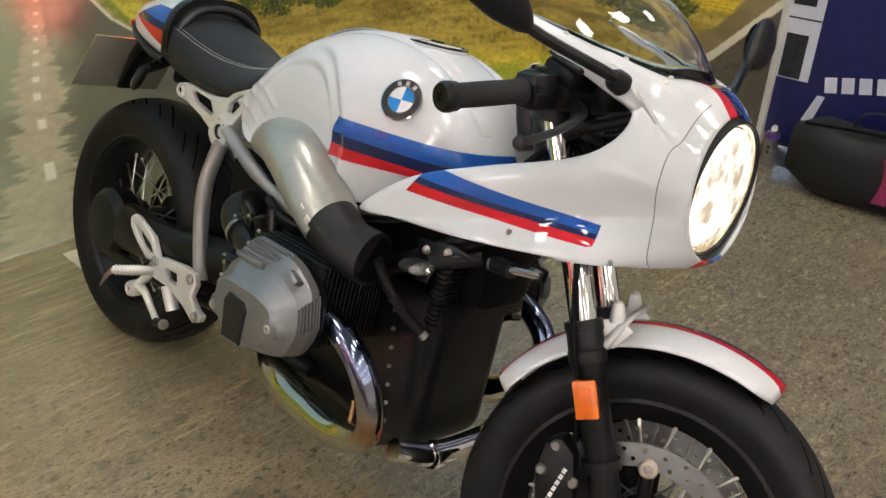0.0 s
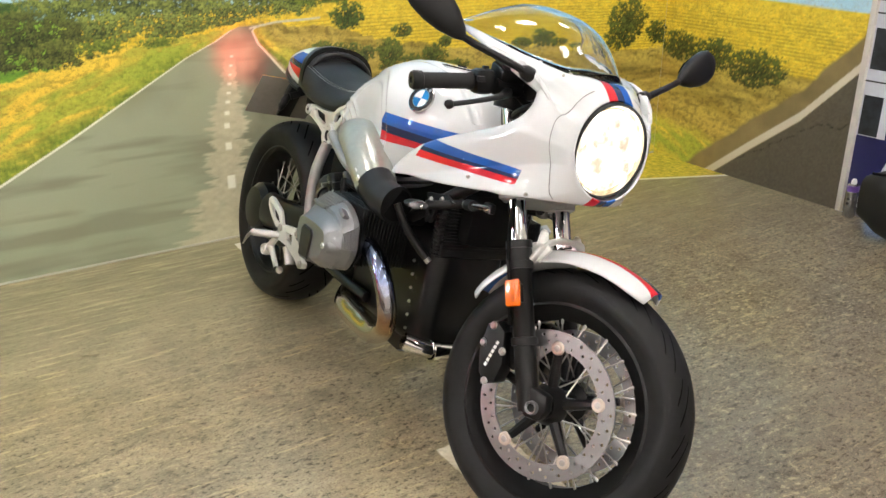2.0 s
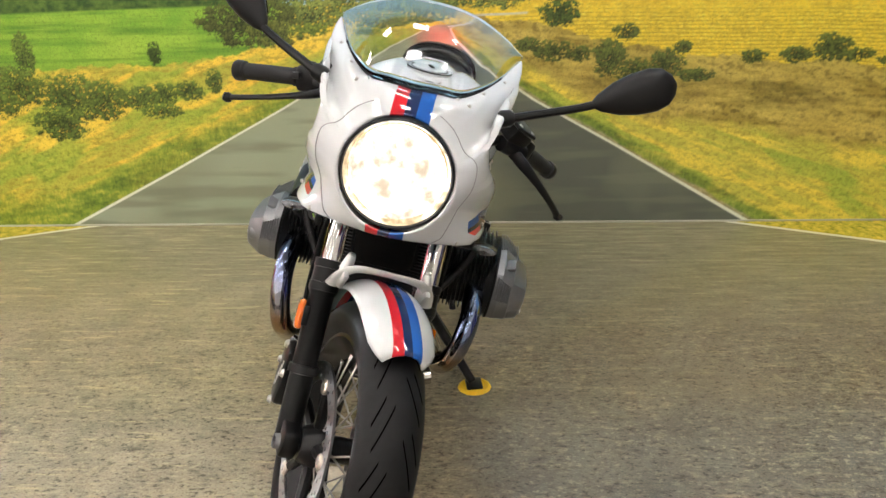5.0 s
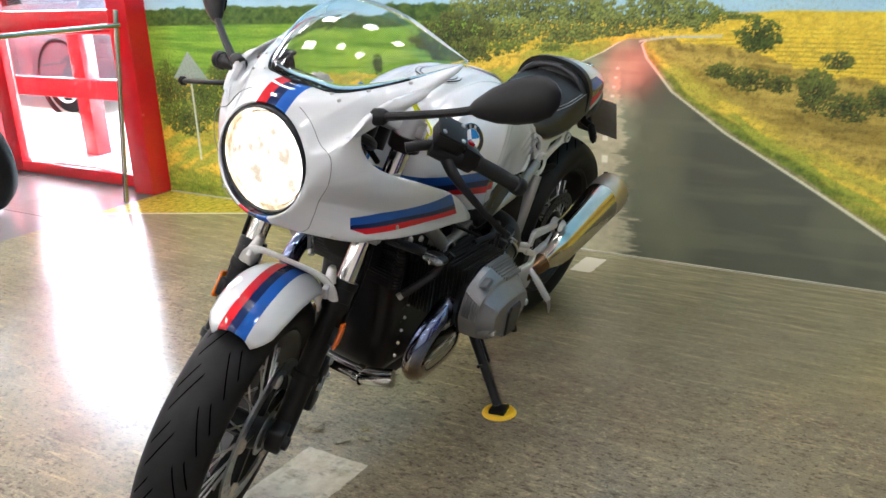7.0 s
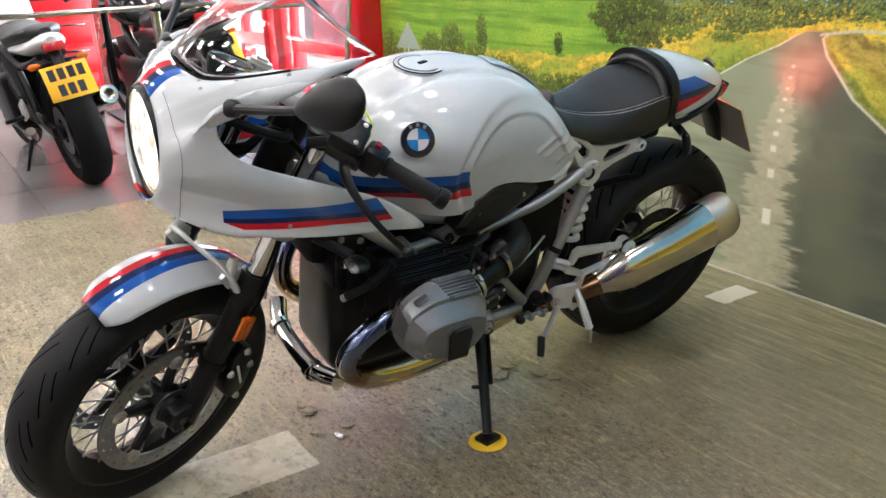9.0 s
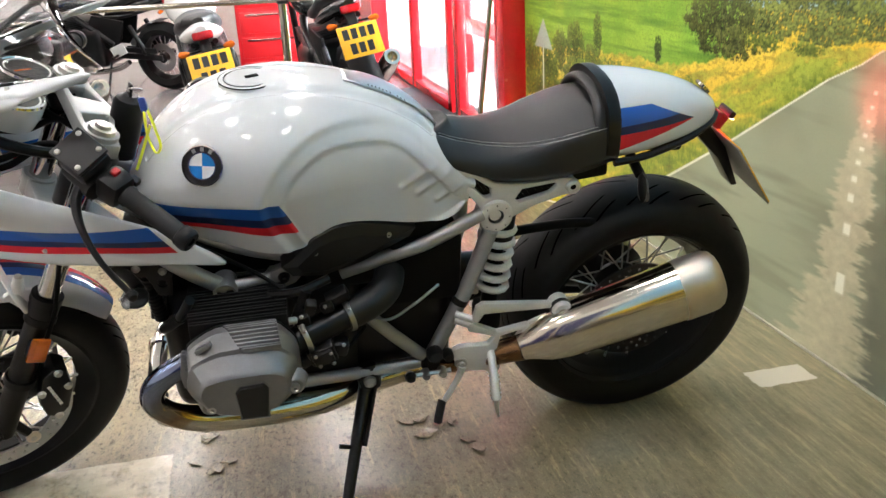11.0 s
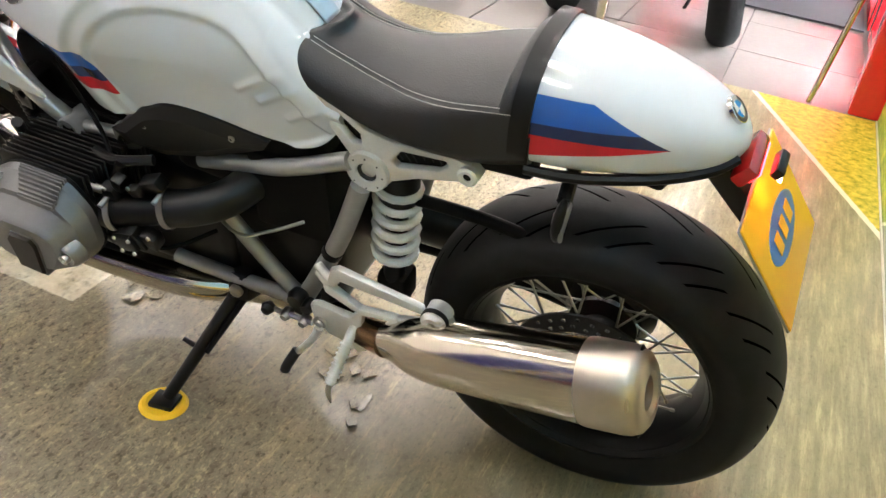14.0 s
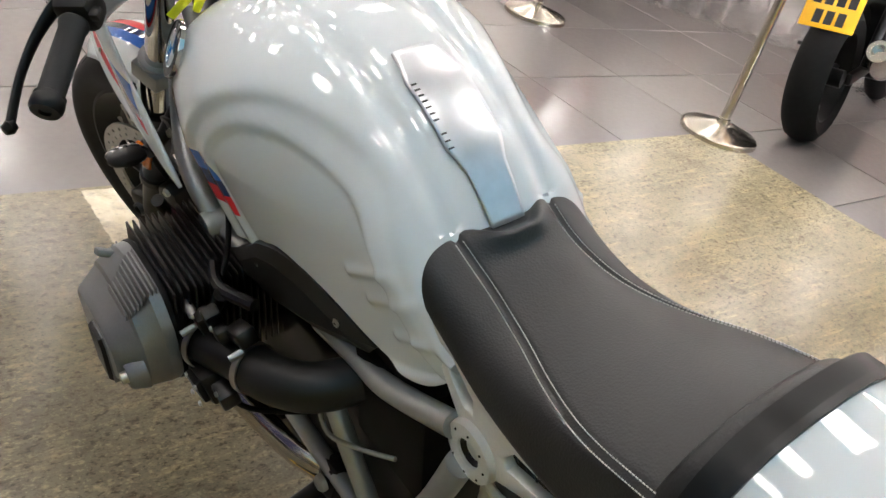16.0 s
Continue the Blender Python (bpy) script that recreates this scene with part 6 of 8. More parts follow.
# ---- wheels ----
def wheel(name, label, m, radius, half, rim_w, hub_r, spokes=20):
    """A spoked wheel about the y axis, placed by m; the rim is the part, the rest hangs on it."""
    rr = 0.216
    rim = part(name, lathe([(rr + 0.006, -rim_w), (rr + 0.004, -rim_w + 0.006), (rr - 0.010, -rim_w + 0.010), (rr - 0.024, -rim_w * 0.45), (rr - 0.028, 0), (rr - 0.024, rim_w * 0.45), (rr - 0.010, rim_w - 0.010), (rr + 0.004, rim_w - 0.006), (rr + 0.006, rim_w), (rr - 0.002, rim_w + 0.001), (rr - 0.018, rim_w * 0.62), (rr - 0.036, 0.012), (rr - 0.036, -0.012), (rr - 0.018, -rim_w * 0.62), (rr - 0.002, -rim_w - 0.001)], None, 72, closed_profile=True), M_BLACK, bike, label)
    rim.matrix_basis = m
    prof = []
    for k in range(25):
        a = -1 + 2 * k / 24
        y = half * math.sin(a * math.pi / 2 * 1.0)
        r = radius - (radius - rr) * (1 - math.cos(a * math.pi / 2) ** 0.85) * 0.62
        prof.append((r, y))
    prof = [(rr - 0.002, -rim_w + 0.004), (rr + 0.02, -half * 0.93)] + prof[1:-1] + [(rr + 0.02, half * 0.93), (rr - 0.002, rim_w - 0.004)]
    part("tyre", lathe(prof, None, 110), tyre_material(radius, half, 15 if half > 0.07 else 17), rim, "black road tyre with slanted grooves", angle=60)
    hub = part("hub", lathe([(0.012, -0.085), (0.03, -0.085), (hub_r, -0.055), (hub_r, -0.045), (hub_r * 0.6, -0.035), (hub_r * 0.55, 0.035), (hub_r, 0.045), (hub_r, 0.055), (0.03, 0.085), (0.012, 0.085)], None, 36), M_DARK, rim)
    sp = None
    for k in range(2 * spokes):
        a = 2 * math.pi * k / (2 * spokes)
        side = 1 if k % 2 else -1
        lean = radians(26) * (1 if (k // 2) % 2 else -1)
        p0 = Vector((hub_r * 0.95 * math.cos(a + lean), side * 0.050, hub_r * 0.95 * math.sin(a + lean)))
        p1 = Vector(((rr - 0.030) * math.cos(a), side * 0.012, (rr - 0.030) * math.sin(a)))
        part("spoke", tube([tuple(p0), tuple(p1)], 0.0021, 6, 1, smooth_path=False), M_BOLT, rim)
        part("spoke_nipple", rod(p1, p1.lerp(p0, 0.09), 0.0036, 6), M_BOLT, rim)
    return rim


rear_wheel = wheel("rear_wheel", "black spoked rear wheel", Matrix.Translation(REAR_AXLE), 0.311, 0.091, 0.072, 0.062)
AXIS, AXIS_DIR, TURN_DEG = Vector((1.253, 0, 0.575)), Vector((-0.4446, 0, 0.8957)), 20.0
STEER = Matrix.Translation(AXIS) @ Matrix.Rotation(radians(TURN_DEG), 4, AXIS_DIR) @ Matrix.Translation(-AXIS)
FRONT = Vector((1.450, 0, 0.298))
front_wheel = wheel("front_wheel", "black spoked front wheel turned to the left", STEER @ Matrix.Translation(FRONT), 0.295, 0.060, 0.046, 0.045)


def disc(parent, y, r0, r1, carrier, name="brake_disc"):
    bm = bmesh.new()
    holes = []
    for k in range(30):
        a = 2 * math.pi * k / 30
        for j in range(2):
            rr = r0 + (r1 - r0) * (0.28 + 0.40 * j + 0.06 * math.sin(k * 2.4))
            aa = a + 0.09 * j
            holes.append([(rr * math.cos(aa) + 0.0042 * math.cos(2 * math.pi * q / 6), rr * math.sin(aa) + 0.0042 * math.sin(2 * math.pi * q / 6)) for q in range(6)])
    d = part(name, plate(ring(r1, 72), y - 0.0025, y + 0.0025, 0, holes=[ring(r0, 60)] + holes), M_DISC if r1 > 0.14 else M_DARK, parent, "drilled steel brake disc", smooth=False)
    if carrier:
        sgn = 1 if y > 0 else -1
        for k in range(5):
            a = 2 * math.pi * (k + 0.35) / 5
            c, s = math.cos(a), math.sin(a)
            face = pose(r0 * c, y + sgn * 0.0035, r0 * s, 0, 0, 0 if sgn > 0 else 180)
            lug = part("disc_lug", lathe([(0.005, 0.004), (0.012, 0.004), (0.015, 0.001), (0.015, -0.004)], face, 20), M_MATTE_STEEL, d)
            part("carrier_arm", tube([(r0 * c * 0.9, y * 0.93, r0 * s * 0.9), (0.042 * c, y * 0.8, 0.042 * s)], [0.010, 0.013], 8, 2, smooth_path=False), M_DARK, d)
            part("lug_rivet", lathe([(0, 0.004), (0.006, 0.003), (0.008, 0)], pose(r0 * c, y + sgn * 0.006, r0 * s, 0, 0, 0 if sgn > 0 else 180), 12), M_BOLT, lug)
    return d


disc(front_wheel, 0.068, 0.124, 0.160, True)
disc(front_wheel, -0.068, 0.124, 0.160, True)
part("sensor_ring", plate(ring(0.048, 48), 0.076, 0.079, 0, holes=[ring(0.036, 36)] + [ring(0.0025, 6, c=(0.042 * math.cos(k * math.pi / 12), 0.042 * math.sin(k * math.pi / 12))) for k in range(24)]), M_DISC, front_wheel, smooth=False)
disc(rear_wheel, 0.060, 0.090, 0.130, False)


# ---- fork, mudguard, calipers; all turn with the bars ----
def turned(ob):
    ob.matrix_basis = STEER
    return ob


def leg(z):
    """The fork leg's x at a height."""
    return 1.282 + (0.59 - z) * 0.4964


for sgn in (1, -1):
    y = sgn * 0.104
    fork = turned(part("fork_leg", tube([(leg(0.90), y, 0.90), (leg(0.575), y, 0.575)], 0.0205, 24, 2, smooth_path=False), M_CHROME, bike, "chromed fork tube with a black lower leg"))
    part("fork_lower", tube([(leg(0.60), y, 0.60), (leg(0.585), y, 0.585), (leg(0.58), y, 0.58), (leg(0.545), y, 0.545), (leg(0.54), y, 0.54), (leg(0.33), y, 0.33), (leg(0.28) , y, 0.28)], [0.026, 0.0275, 0.0275, 0.0275, 0.0240, 0.0235, 0.0230], 24, 3, smooth_path=False), M_BLACK, fork)
    for zz in (0.595, 0.555, 0.41):
        part("fork_collar", lathe([(0.023, -0.009), (0.0290, -0.008), (0.0290, 0.008), (0.023, 0.009)], along((leg(zz), y, zz), (leg(zz - 0.1), y, zz - 0.1)), 28), M_BLACK, fork)
    part("axle_clamp", plate([(FRONT.x - 0.035, 0.335), (FRONT.x + 0.022, 0.330), (FRONT.x + 0.030, 0.300), (FRONT.x + 0.020, 0.272), (FRONT.x - 0.015, 0.268), (FRONT.x - 0.040, 0.295)], y - 0.017, y + 0.017, 0.007), M_BLACK, fork)
    face = pose(FRONT.x, y + sgn * 0.018, FRONT.z - 0.003, 0, 0, 0 if sgn > 0 else 180)
    part("axle_end", lathe([(0.009, 0.0), (0.0095, 0.008), (0.013, 0.009), (0.0145, 0.006), (0.015, -0.02)], face, 24), M_COVER if sgn < 0 else M_BLACK, fork)
    part("axle_hole", lathe([(0, 0.002), (0.0098, 0.004)], face, 16), M_DARKER, fork)
    refl = part("side_reflector", box((0.036, 0.010, 0.058), pose(leg(0.50) - 0.004, sgn * 0.136, 0.500, 0, -26, 0), 0.005), M_AMBER, fork, "amber side reflector")
    part("reflector_window", box((0.018, 0.002, 0.036), pose(leg(0.50) - 0.004, sgn * 0.1415, 0.500, 0, -26, 0), 0.0008), simple("amber_window", srgb("d8640c"), 0.1, coat=0.6), refl)
    part("reflector_bracket", box((0.03, 0.018, 0.04), pose(leg(0.50), sgn * 0.126, 0.50, 0, -26, 0), 0.004), M_BLACK, fork)
    cal = part("brake_caliper", plate([(1.287, 0.415), (1.307, 0.432), (1.334, 0.415), (1.354, 0.350), (1.35, 0.305), (1.327, 0.292), (1.304, 0.310), (1.286, 0.360)], min(sgn * 0.078, sgn * 0.132), max(sgn * 0.078, sgn * 0.132), 0.008), M_BLACK, fork, "black four piston brake caliper")
    bars = bmesh.new()
    for k in range(6):
        box((0.006, 0.002, 0.0075), pose(1.317 + 0.0035 * k * 0.6, sgn * 0.1332, 0.335 + 0.0105 * k, 0, 14, 0), bm=bars)
    part("caliper_lettering", bars, M_BADGE_WHITE, cal)
    for bx, bz in ((1.304, 0.418), (1.327, 0.30), (1.294, 0.375), (1.344, 0.375)):
        part("caliper_bolt", lathe([(0, 0.006), (0.006, 0.006), (0.008, 0.002), (0.009, 0)], pose(bx, sgn * 0.131, bz, 0, 0, 0 if sgn > 0 else 180), 12), M_BOLT, cal)
    part("caliper_mount", box((0.075, 0.02, 0.07), pose(1.347, sgn * 0.092, 0.385, 0, 26, 0), 0.008), M_BLACK, cal)
    turned(part("brake_hose", tube([(1.325, sgn * 0.11, 0.43), (1.31, sgn * 0.128, 0.50), (1.275, sgn * 0.132, 0.58), (1.245, sgn * 0.128, 0.68), (1.22, sgn * 0.10, 0.75)], 0.0045, 8, 6), M_DARKER, bike))
for zz, th, name in ((0.70, 0.035, "lower_yoke"), (0.90, 0.028, "upper_yoke")):
    gaps = [[(k * 0.024, -0.036), (k * 0.074, -0.022), (k * 0.070, 0.014), (k * 0.030, 0.012)] for k in (1, -1)] if zz > 0.8 else []
    bm = plate([(-0.135, -0.028), (-0.075, -0.034), (0.0, -0.055), (0.075, -0.034), (0.135, -0.028), (0.138, 0.024), (0.06, 0.026), (-0.06, 0.026), (-0.138, 0.024)], -th / 2, th / 2, 0.005, holes=gaps, m=Matrix.Translation((leg(zz), 0, zz)) @ Matrix.Rotation(radians(-26.4), 4, "Y") @ pose(0, 0, 0, 90, 0, 90))
    yoke = turned(part(name, bm, M_FRAME, bike, "silver fork yoke"))
    for sgn in (1, -1):
        part("yoke_clamp", tube([(leg(zz - 0.018), sgn * 0.104, zz - 0.018), (leg(zz + 0.020), sgn * 0.104, zz + 0.020)], 0.030, 24, 2, smooth_path=False), M_FRAME, yoke)
        if zz > 0.8:
            part("fork_cap", lathe([(0, 0.016), (0.012, 0.016), (0.014, 0.010), (0.022, 0.010), (0.024, 0.0), (0.024, -0.01)], along((leg(0.918), sgn * 0.104, 0.918), (leg(1.0), sgn * 0.104, 1.0)), 20), M_BOLT, yoke)
part("steering_head", tube([(1.185, 0, 0.712), (1.10, 0, 0.885)], 0.036, 20, 2, smooth_path=False), M_DARK, bike)

# mudguard
def guard_mesh():
    rows_ = []
    for i in range(49):
        a = radians(68 + (152 - 68) * i / 48)
        w = interp(i / 48, [(0, 0.036), (0.03, 0.050), (0.08, 0.062), (0.2, 0.068), (0.4, 0.072), (0.7, 0.071), (0.93, 0.061), (1, 0.048)])
        r0 = 0.327 + 0.006 * math.sin(i / 48 * math.pi)
        r = []
        for k in range(-12, 13):
            s = k / 12
            rr = r0 - 0.030 * abs(s) ** 2.6
            r.append((FRONT.x + rr * math.cos(a), w * s, FRONT.z + rr * math.sin(a)))
        rows_.append(r)
    return loft(rows_, closed=False)


guard = turned(part("front_mudguard", guard_mesh(), M_FENDER, bike, "white front mudguard with a red and blue centre stripe", angle=80))
mod = guard.modifiers.new("thick", "SOLIDIFY")
mod.thickness, mod.offset = 0.004, 0.0
brace = part("mudguard_brace", tube([(leg(0.560) + 0.020, 0.098, 0.575), (1.328, 0.088, 0.606), (1.336, 0.062, 0.626), (1.342, 0, 0.632), (1.336, -0.062, 0.626), (1.328, -0.088, 0.606), (leg(0.560) + 0.020, -0.098, 0.575)], [0.014, 0.012, 0.010, 0.008, 0.010, 0.012, 0.014], 14, 6, flat=0.55), M_SILVER, guard, "silver cast mudguard bridge between the fork legs")
for sgn in (1, -1):
    part("brace_lug", tube([(1.322, sgn * 0.084, 0.612), (1.316, sgn * 0.080, 0.632), (1.314, sgn * 0.079, 0.640)], [0.013, 0.010, 0.008], 14, 3), M_SILVER, brace)
    part("brace_bolt", lathe([(0, 0.006), (0.006, 0.005), (0.008, 0)], pose(1.314, sgn * 0.079, 0.639, 90), 12), M_BOLT, brace)
    part("brace_foot", plate([(1.272, 0.560), (1.330, 0.575), (1.350, 0.610), (1.325, 0.622), (1.280, 0.600)], min(sgn * 0.078, sgn * 0.090), max(sgn * 0.078, sgn * 0.090), 0.004), M_SILVER, brace)

# ---- fairing ----
LIGHT, LIGHT_R = Vector((1.408, 0.007, 0.850)), 0.096
EDGE = [(0, 1.338, 0.0, 0.985), (12, 1.333, 0.045, 0.986), (24, 1.315, 0.080, 0.984), (36, 1.265, 0.115, 0.994), (46, 1.190, 0.148, 1.011), (54, 1.075, 0.184, 1.036), (58, 1.092, 0.185, 1.018), (62, 1.180, 0.176, 1.000), (67, 1.262, 0.164, 0.986), (73, 1.308, 0.156, 0.964), (80, 1.326, 0.154, 0.930), (87, 1.312, 0.160, 0.890), (94, 1.262, 0.172, 0.852),
        (101, 1.130, 0.190, 0.800), (106, 1.012, 0.197, 0.747), (111, 0.911, 0.193, 0.665), (115, 0.985, 0.194, 0.672), (122, 1.110, 0.192, 0.686), (132, 1.225, 0.180, 0.704), (144, 1.300, 0.150, 0.716), (158, 1.345, 0.100, 0.724), (170, 1.362, 0.045, 0.728), (180, 1.366, 0.0, 0.729)]


def fairing_mesh():
    left = spline(EDGE, 5)
    cols = [(a, x, y, z) for a, x, y, z in left] + [(-a, x, -y, z) for a, x, y, z in left[-2:0:-1]]
    rings = [[] for _ in range(31)]
    for a, ex, ey, ez in cols:
        dy, dz = math.sin(radians(a)), math.cos(radians(a))
        p0 = LIGHT + Vector((0.006 - 0.012 * dz, dy * (LIGHT_R + 0.008), dz * (LIGHT_R + 0.008)))
        e = Vector((ex, ey, ez))
        span = (e - p0).length
        p1 = p0 + Vector((-0.22 * span - 0.004, dy * (0.030 + 0.10 * span), dz * (0.020 + 0.05 * span)))
        p2 = e + Vector((0.40 * (p0.x - ex), 0.012 * math.copysign(1, dy) * min(1, abs(dy) * 2) * (1 if span > 0.15 else 0.3), 0.26 * (p0.z + dz * 0.03 - ez) if span > 0.2 else 0))
        for i in range(31):
            t = i / 30
            q = (1 - t) ** 3 * p0 + 3 * t * (1 - t) ** 2 * p1 + 3 * t * t * (1 - t) * p2 + t ** 3 * e
            rings[i].append(tuple(q))
    return loft(rings, caps=False)


fairing = part("fairing", fairing_mesh(), M_FAIRING, bike, "white half fairing round the headlamp with blue and red stripes", angle=60)
mod = fairing.modifiers.new("thick", "SOLIDIFY")
mod.thickness, mod.offset = 0.0045, -1.0


EDGE_LINE = sorted(spline(EDGE, 5))


def fairing_at(a, t):
    """A point of the fairing's skin at an angle from the top and a share of the way back."""
    left = EDGE_LINE
    s = math.copysign(1, a)
    aa = abs(a)
    e = [interp(aa, [(r[0], r[k]) for r in left]) for k in (1, 2, 3)]
    dy, dz = math.sin(radians(aa)), math.cos(radians(aa))
    p0 = LIGHT + Vector((0.006 - 0.012 * dz, dy * (LIGHT_R + 0.008), dz * (LIGHT_R + 0.008)))
    e = Vector(e)
    span = (e - p0).length
    p1 = p0 + Vector((-0.22 * span - 0.004, dy * (0.030 + 0.10 * span), dz * (0.020 + 0.05 * span)))
    p2 = e + Vector((0.40 * (p0.x - e.x), 0.012 * min(1, abs(dy) * 2) * (1 if span > 0.15 else 0.3), 0.26 * (p0.z + dz * 0.03 - e.z) if span > 0.2 else 0))
    q = (1 - t) ** 3 * p0 + 3 * t * (1 - t) ** 2 * p1 + 3 * t * t * (1 - t) * p2 + t ** 3 * e
    return Vector((q.x, q.y * s if s < 0 else q.y, q.z))


# seam between nose and side panels, and screws
for sgn in (1, -1):
    line = []
    for a in range(22, 153, 5):
        steps = [fairing_at(sgn * a, k / 40) for k in range(41)]
        for p, q in zip(steps, steps[1:]):
            if p.x >= 1.384 > q.x:
                line.append(tuple(p.lerp(q, (p.x - 1.384) / (p.x - q.x))))
                break
    part("panel_seam", tube(line, 0.0009, 6, 4), simple("grey_seam", grey(0.22), 0.6), fairing)
    for a, t in ((24, 0.88), (38, 0.86), (48, 0.88), (34, 0.60), (118, 0.62), (140, 0.55)):
        c, d = fairing_at(sgn * a, t), fairing_at(sgn * a, t + 0.03)
        nrm = Vector((0.35, sgn * 0.75, 0.45 if a < 90 else -0.1)).normalized()
        part("fairing_screw", lathe([(0, 0.0012), (0.002, 0.0018), (0.0038, 0.0014), (0.0045, -0.003)], Matrix.Translation(c) @ nrm.to_track_quat("Y", "Z").to_matrix().to_4x4(), 14), M_BOLT, fairing)

# screen
def screen_mesh():
    base = [(1.338, 0.0, 0.985), (1.333, 0.045, 0.986), (1.315, 0.080, 0.984), (1.265, 0.115, 0.994), (1.190, 0.148, 1.011), (1.048, 0.186, 1.038)]
    topc = [(1.120, 0.0, 1.112), (1.118, 0.040, 1.110), (1.112, 0.080, 1.102), (1.100, 0.118, 1.086), (1.080, 0.152, 1.066), (1.046, 0.187, 1.039)]
    lo, hi = spline(base, 6), spline(topc, 6)
    rows_ = []
    for i in range(15):
        t = i / 14
        r = []
        for (x0, y0, z0), (x1, y1, z1) in zip(lo, hi):
            bulge = 0.030 * math.sin(math.pi * t) * (1 - (y0 / 0.19) ** 2)
            r.append((x0 + (x1 - x0) * t + bulge * 0.55, y0 + (y1 - y0) * t, z0 + (z1 - z0) * t + bulge))
        rows_.append([(x, -y, z) for x, y, z in r[:0:-1]] + r)
    return loft(rows_, closed=False)


screen = part("windscreen", screen_mesh(), M_SCREEN, bike, "clear curved windscreen with a bright edge", angle=80)
mod = screen.modifiers.new("thick", "SOLIDIFY")
mod.thickness, mod.offset = 0.0035, 0.0
screen.visible_shadow = False
part("screen_gasket", tube([(1.190, -0.148, 1.012), (1.265, -0.115, 0.995), (1.315, -0.080, 0.985), (1.333, -0.045, 0.985), (1.338, 0, 0.986), (1.333, 0.045, 0.985), (1.315, 0.080, 0.985), (1.265, 0.115, 0.995), (1.190, 0.148, 1.012)], 0.003, 6, 5), M_DARKER, screen)

# headlamp
lm = Matrix.Translation(LIGHT) @ pose(0, 0, 0, 0, -4, -90)
lamp = part("headlamp", lathe([(0.0, -0.075), (0.05, -0.065), (0.082, -0.03), (0.094, 0.0)], lm, 48), M_REFLECTOR, bike, "round lit headlamp with a black rim")
part("lamp_rim", lathe([(0.0945, -0.03), (0.0945, 0.001), (0.0965, 0.005), (0.0985, 0.005), (0.1005, 0.001), (0.1005, -0.03)], lm, 64), M_BLACK, lamp, "black headlamp rim")
part("lamp_lens", lathe([(0.0, 0.012), (0.04, 0.010), (0.075, 0.005), (0.0945, 0.0)], lm, 48), M_GLASS, lamp).visible_shadow = False
part("lamp_bulb", lathe([(0.0, -0.020), (0.050, -0.021), (0.078, -0.016), (0.084, -0.020), (0.055, -0.045), (0, -0.055)], lm, 40), M_BULB, lamp, "glowing lamp bulb")

# instruments inside the fairing
for sgn in (1, -1):
    clock_m = pose(1.215, sgn * 0.062, 0.955, 0, 0, 0) @ pose(0, 0, 0, 68, 0, 90)
    clock = part("instrument", lathe([(0, -0.05), (0.035, -0.05), (0.046, -0.02), (0.048, 0.0), (0.044, 0.006)], clock_m, 32), M_WHITE if sgn > 0 else M_BLACK, bike, "round dial in a white and black housing")
    part("dial_face", lathe([(0, 0.001), (0.044, 0.001)], clock_m, 32), M_INK, clock)
    part("dial_rim", lathe([(0.043, 0.0), (0.047, 0.004), (0.0485, 0.0)], clock_m, 32), M_CHROME, clock)
    part("dial_marks", plate(ring(0.040, 40), 0.0015, 0.002, 0, holes=[ring(0.037, 36)], m=clock_m), M_BADGE_WHITE, clock)
    part("dial_needle", box((0.003, 0.001, 0.034), clock_m @ pose(0.012, 0.003, 0.006, 0, 50, 0)), M_AMBER, clock)
part("inner_bracket", tube([(1.30, 0.09, 0.92), (1.22, 0.10, 0.88), (1.15, 0.05, 0.84), (1.15, -0.05, 0.84), (1.22, -0.10, 0.88), (1.30, -0.09, 0.92)], 0.010, 10, 5), M_BLACK, bike)
for k in range(5):
    s = 1 if k % 2 else -1
    pipe("wiring_loom", [(1.34 - 0.01 * k, s * (0.05 + 0.012 * k), 0.86), (1.26, s * (0.08 + 0.01 * k), 0.83 + 0.012 * k), (1.18, s * 0.05, 0.86), (1.12, s * 0.06, 0.80)], 0.006, M_DARKER)
part("lamp_bucket", lathe([(0, -0.11), (0.07, -0.10), (0.098, -0.06), (0.10, -0.012)], lm, 36), M_DARKER, bike)

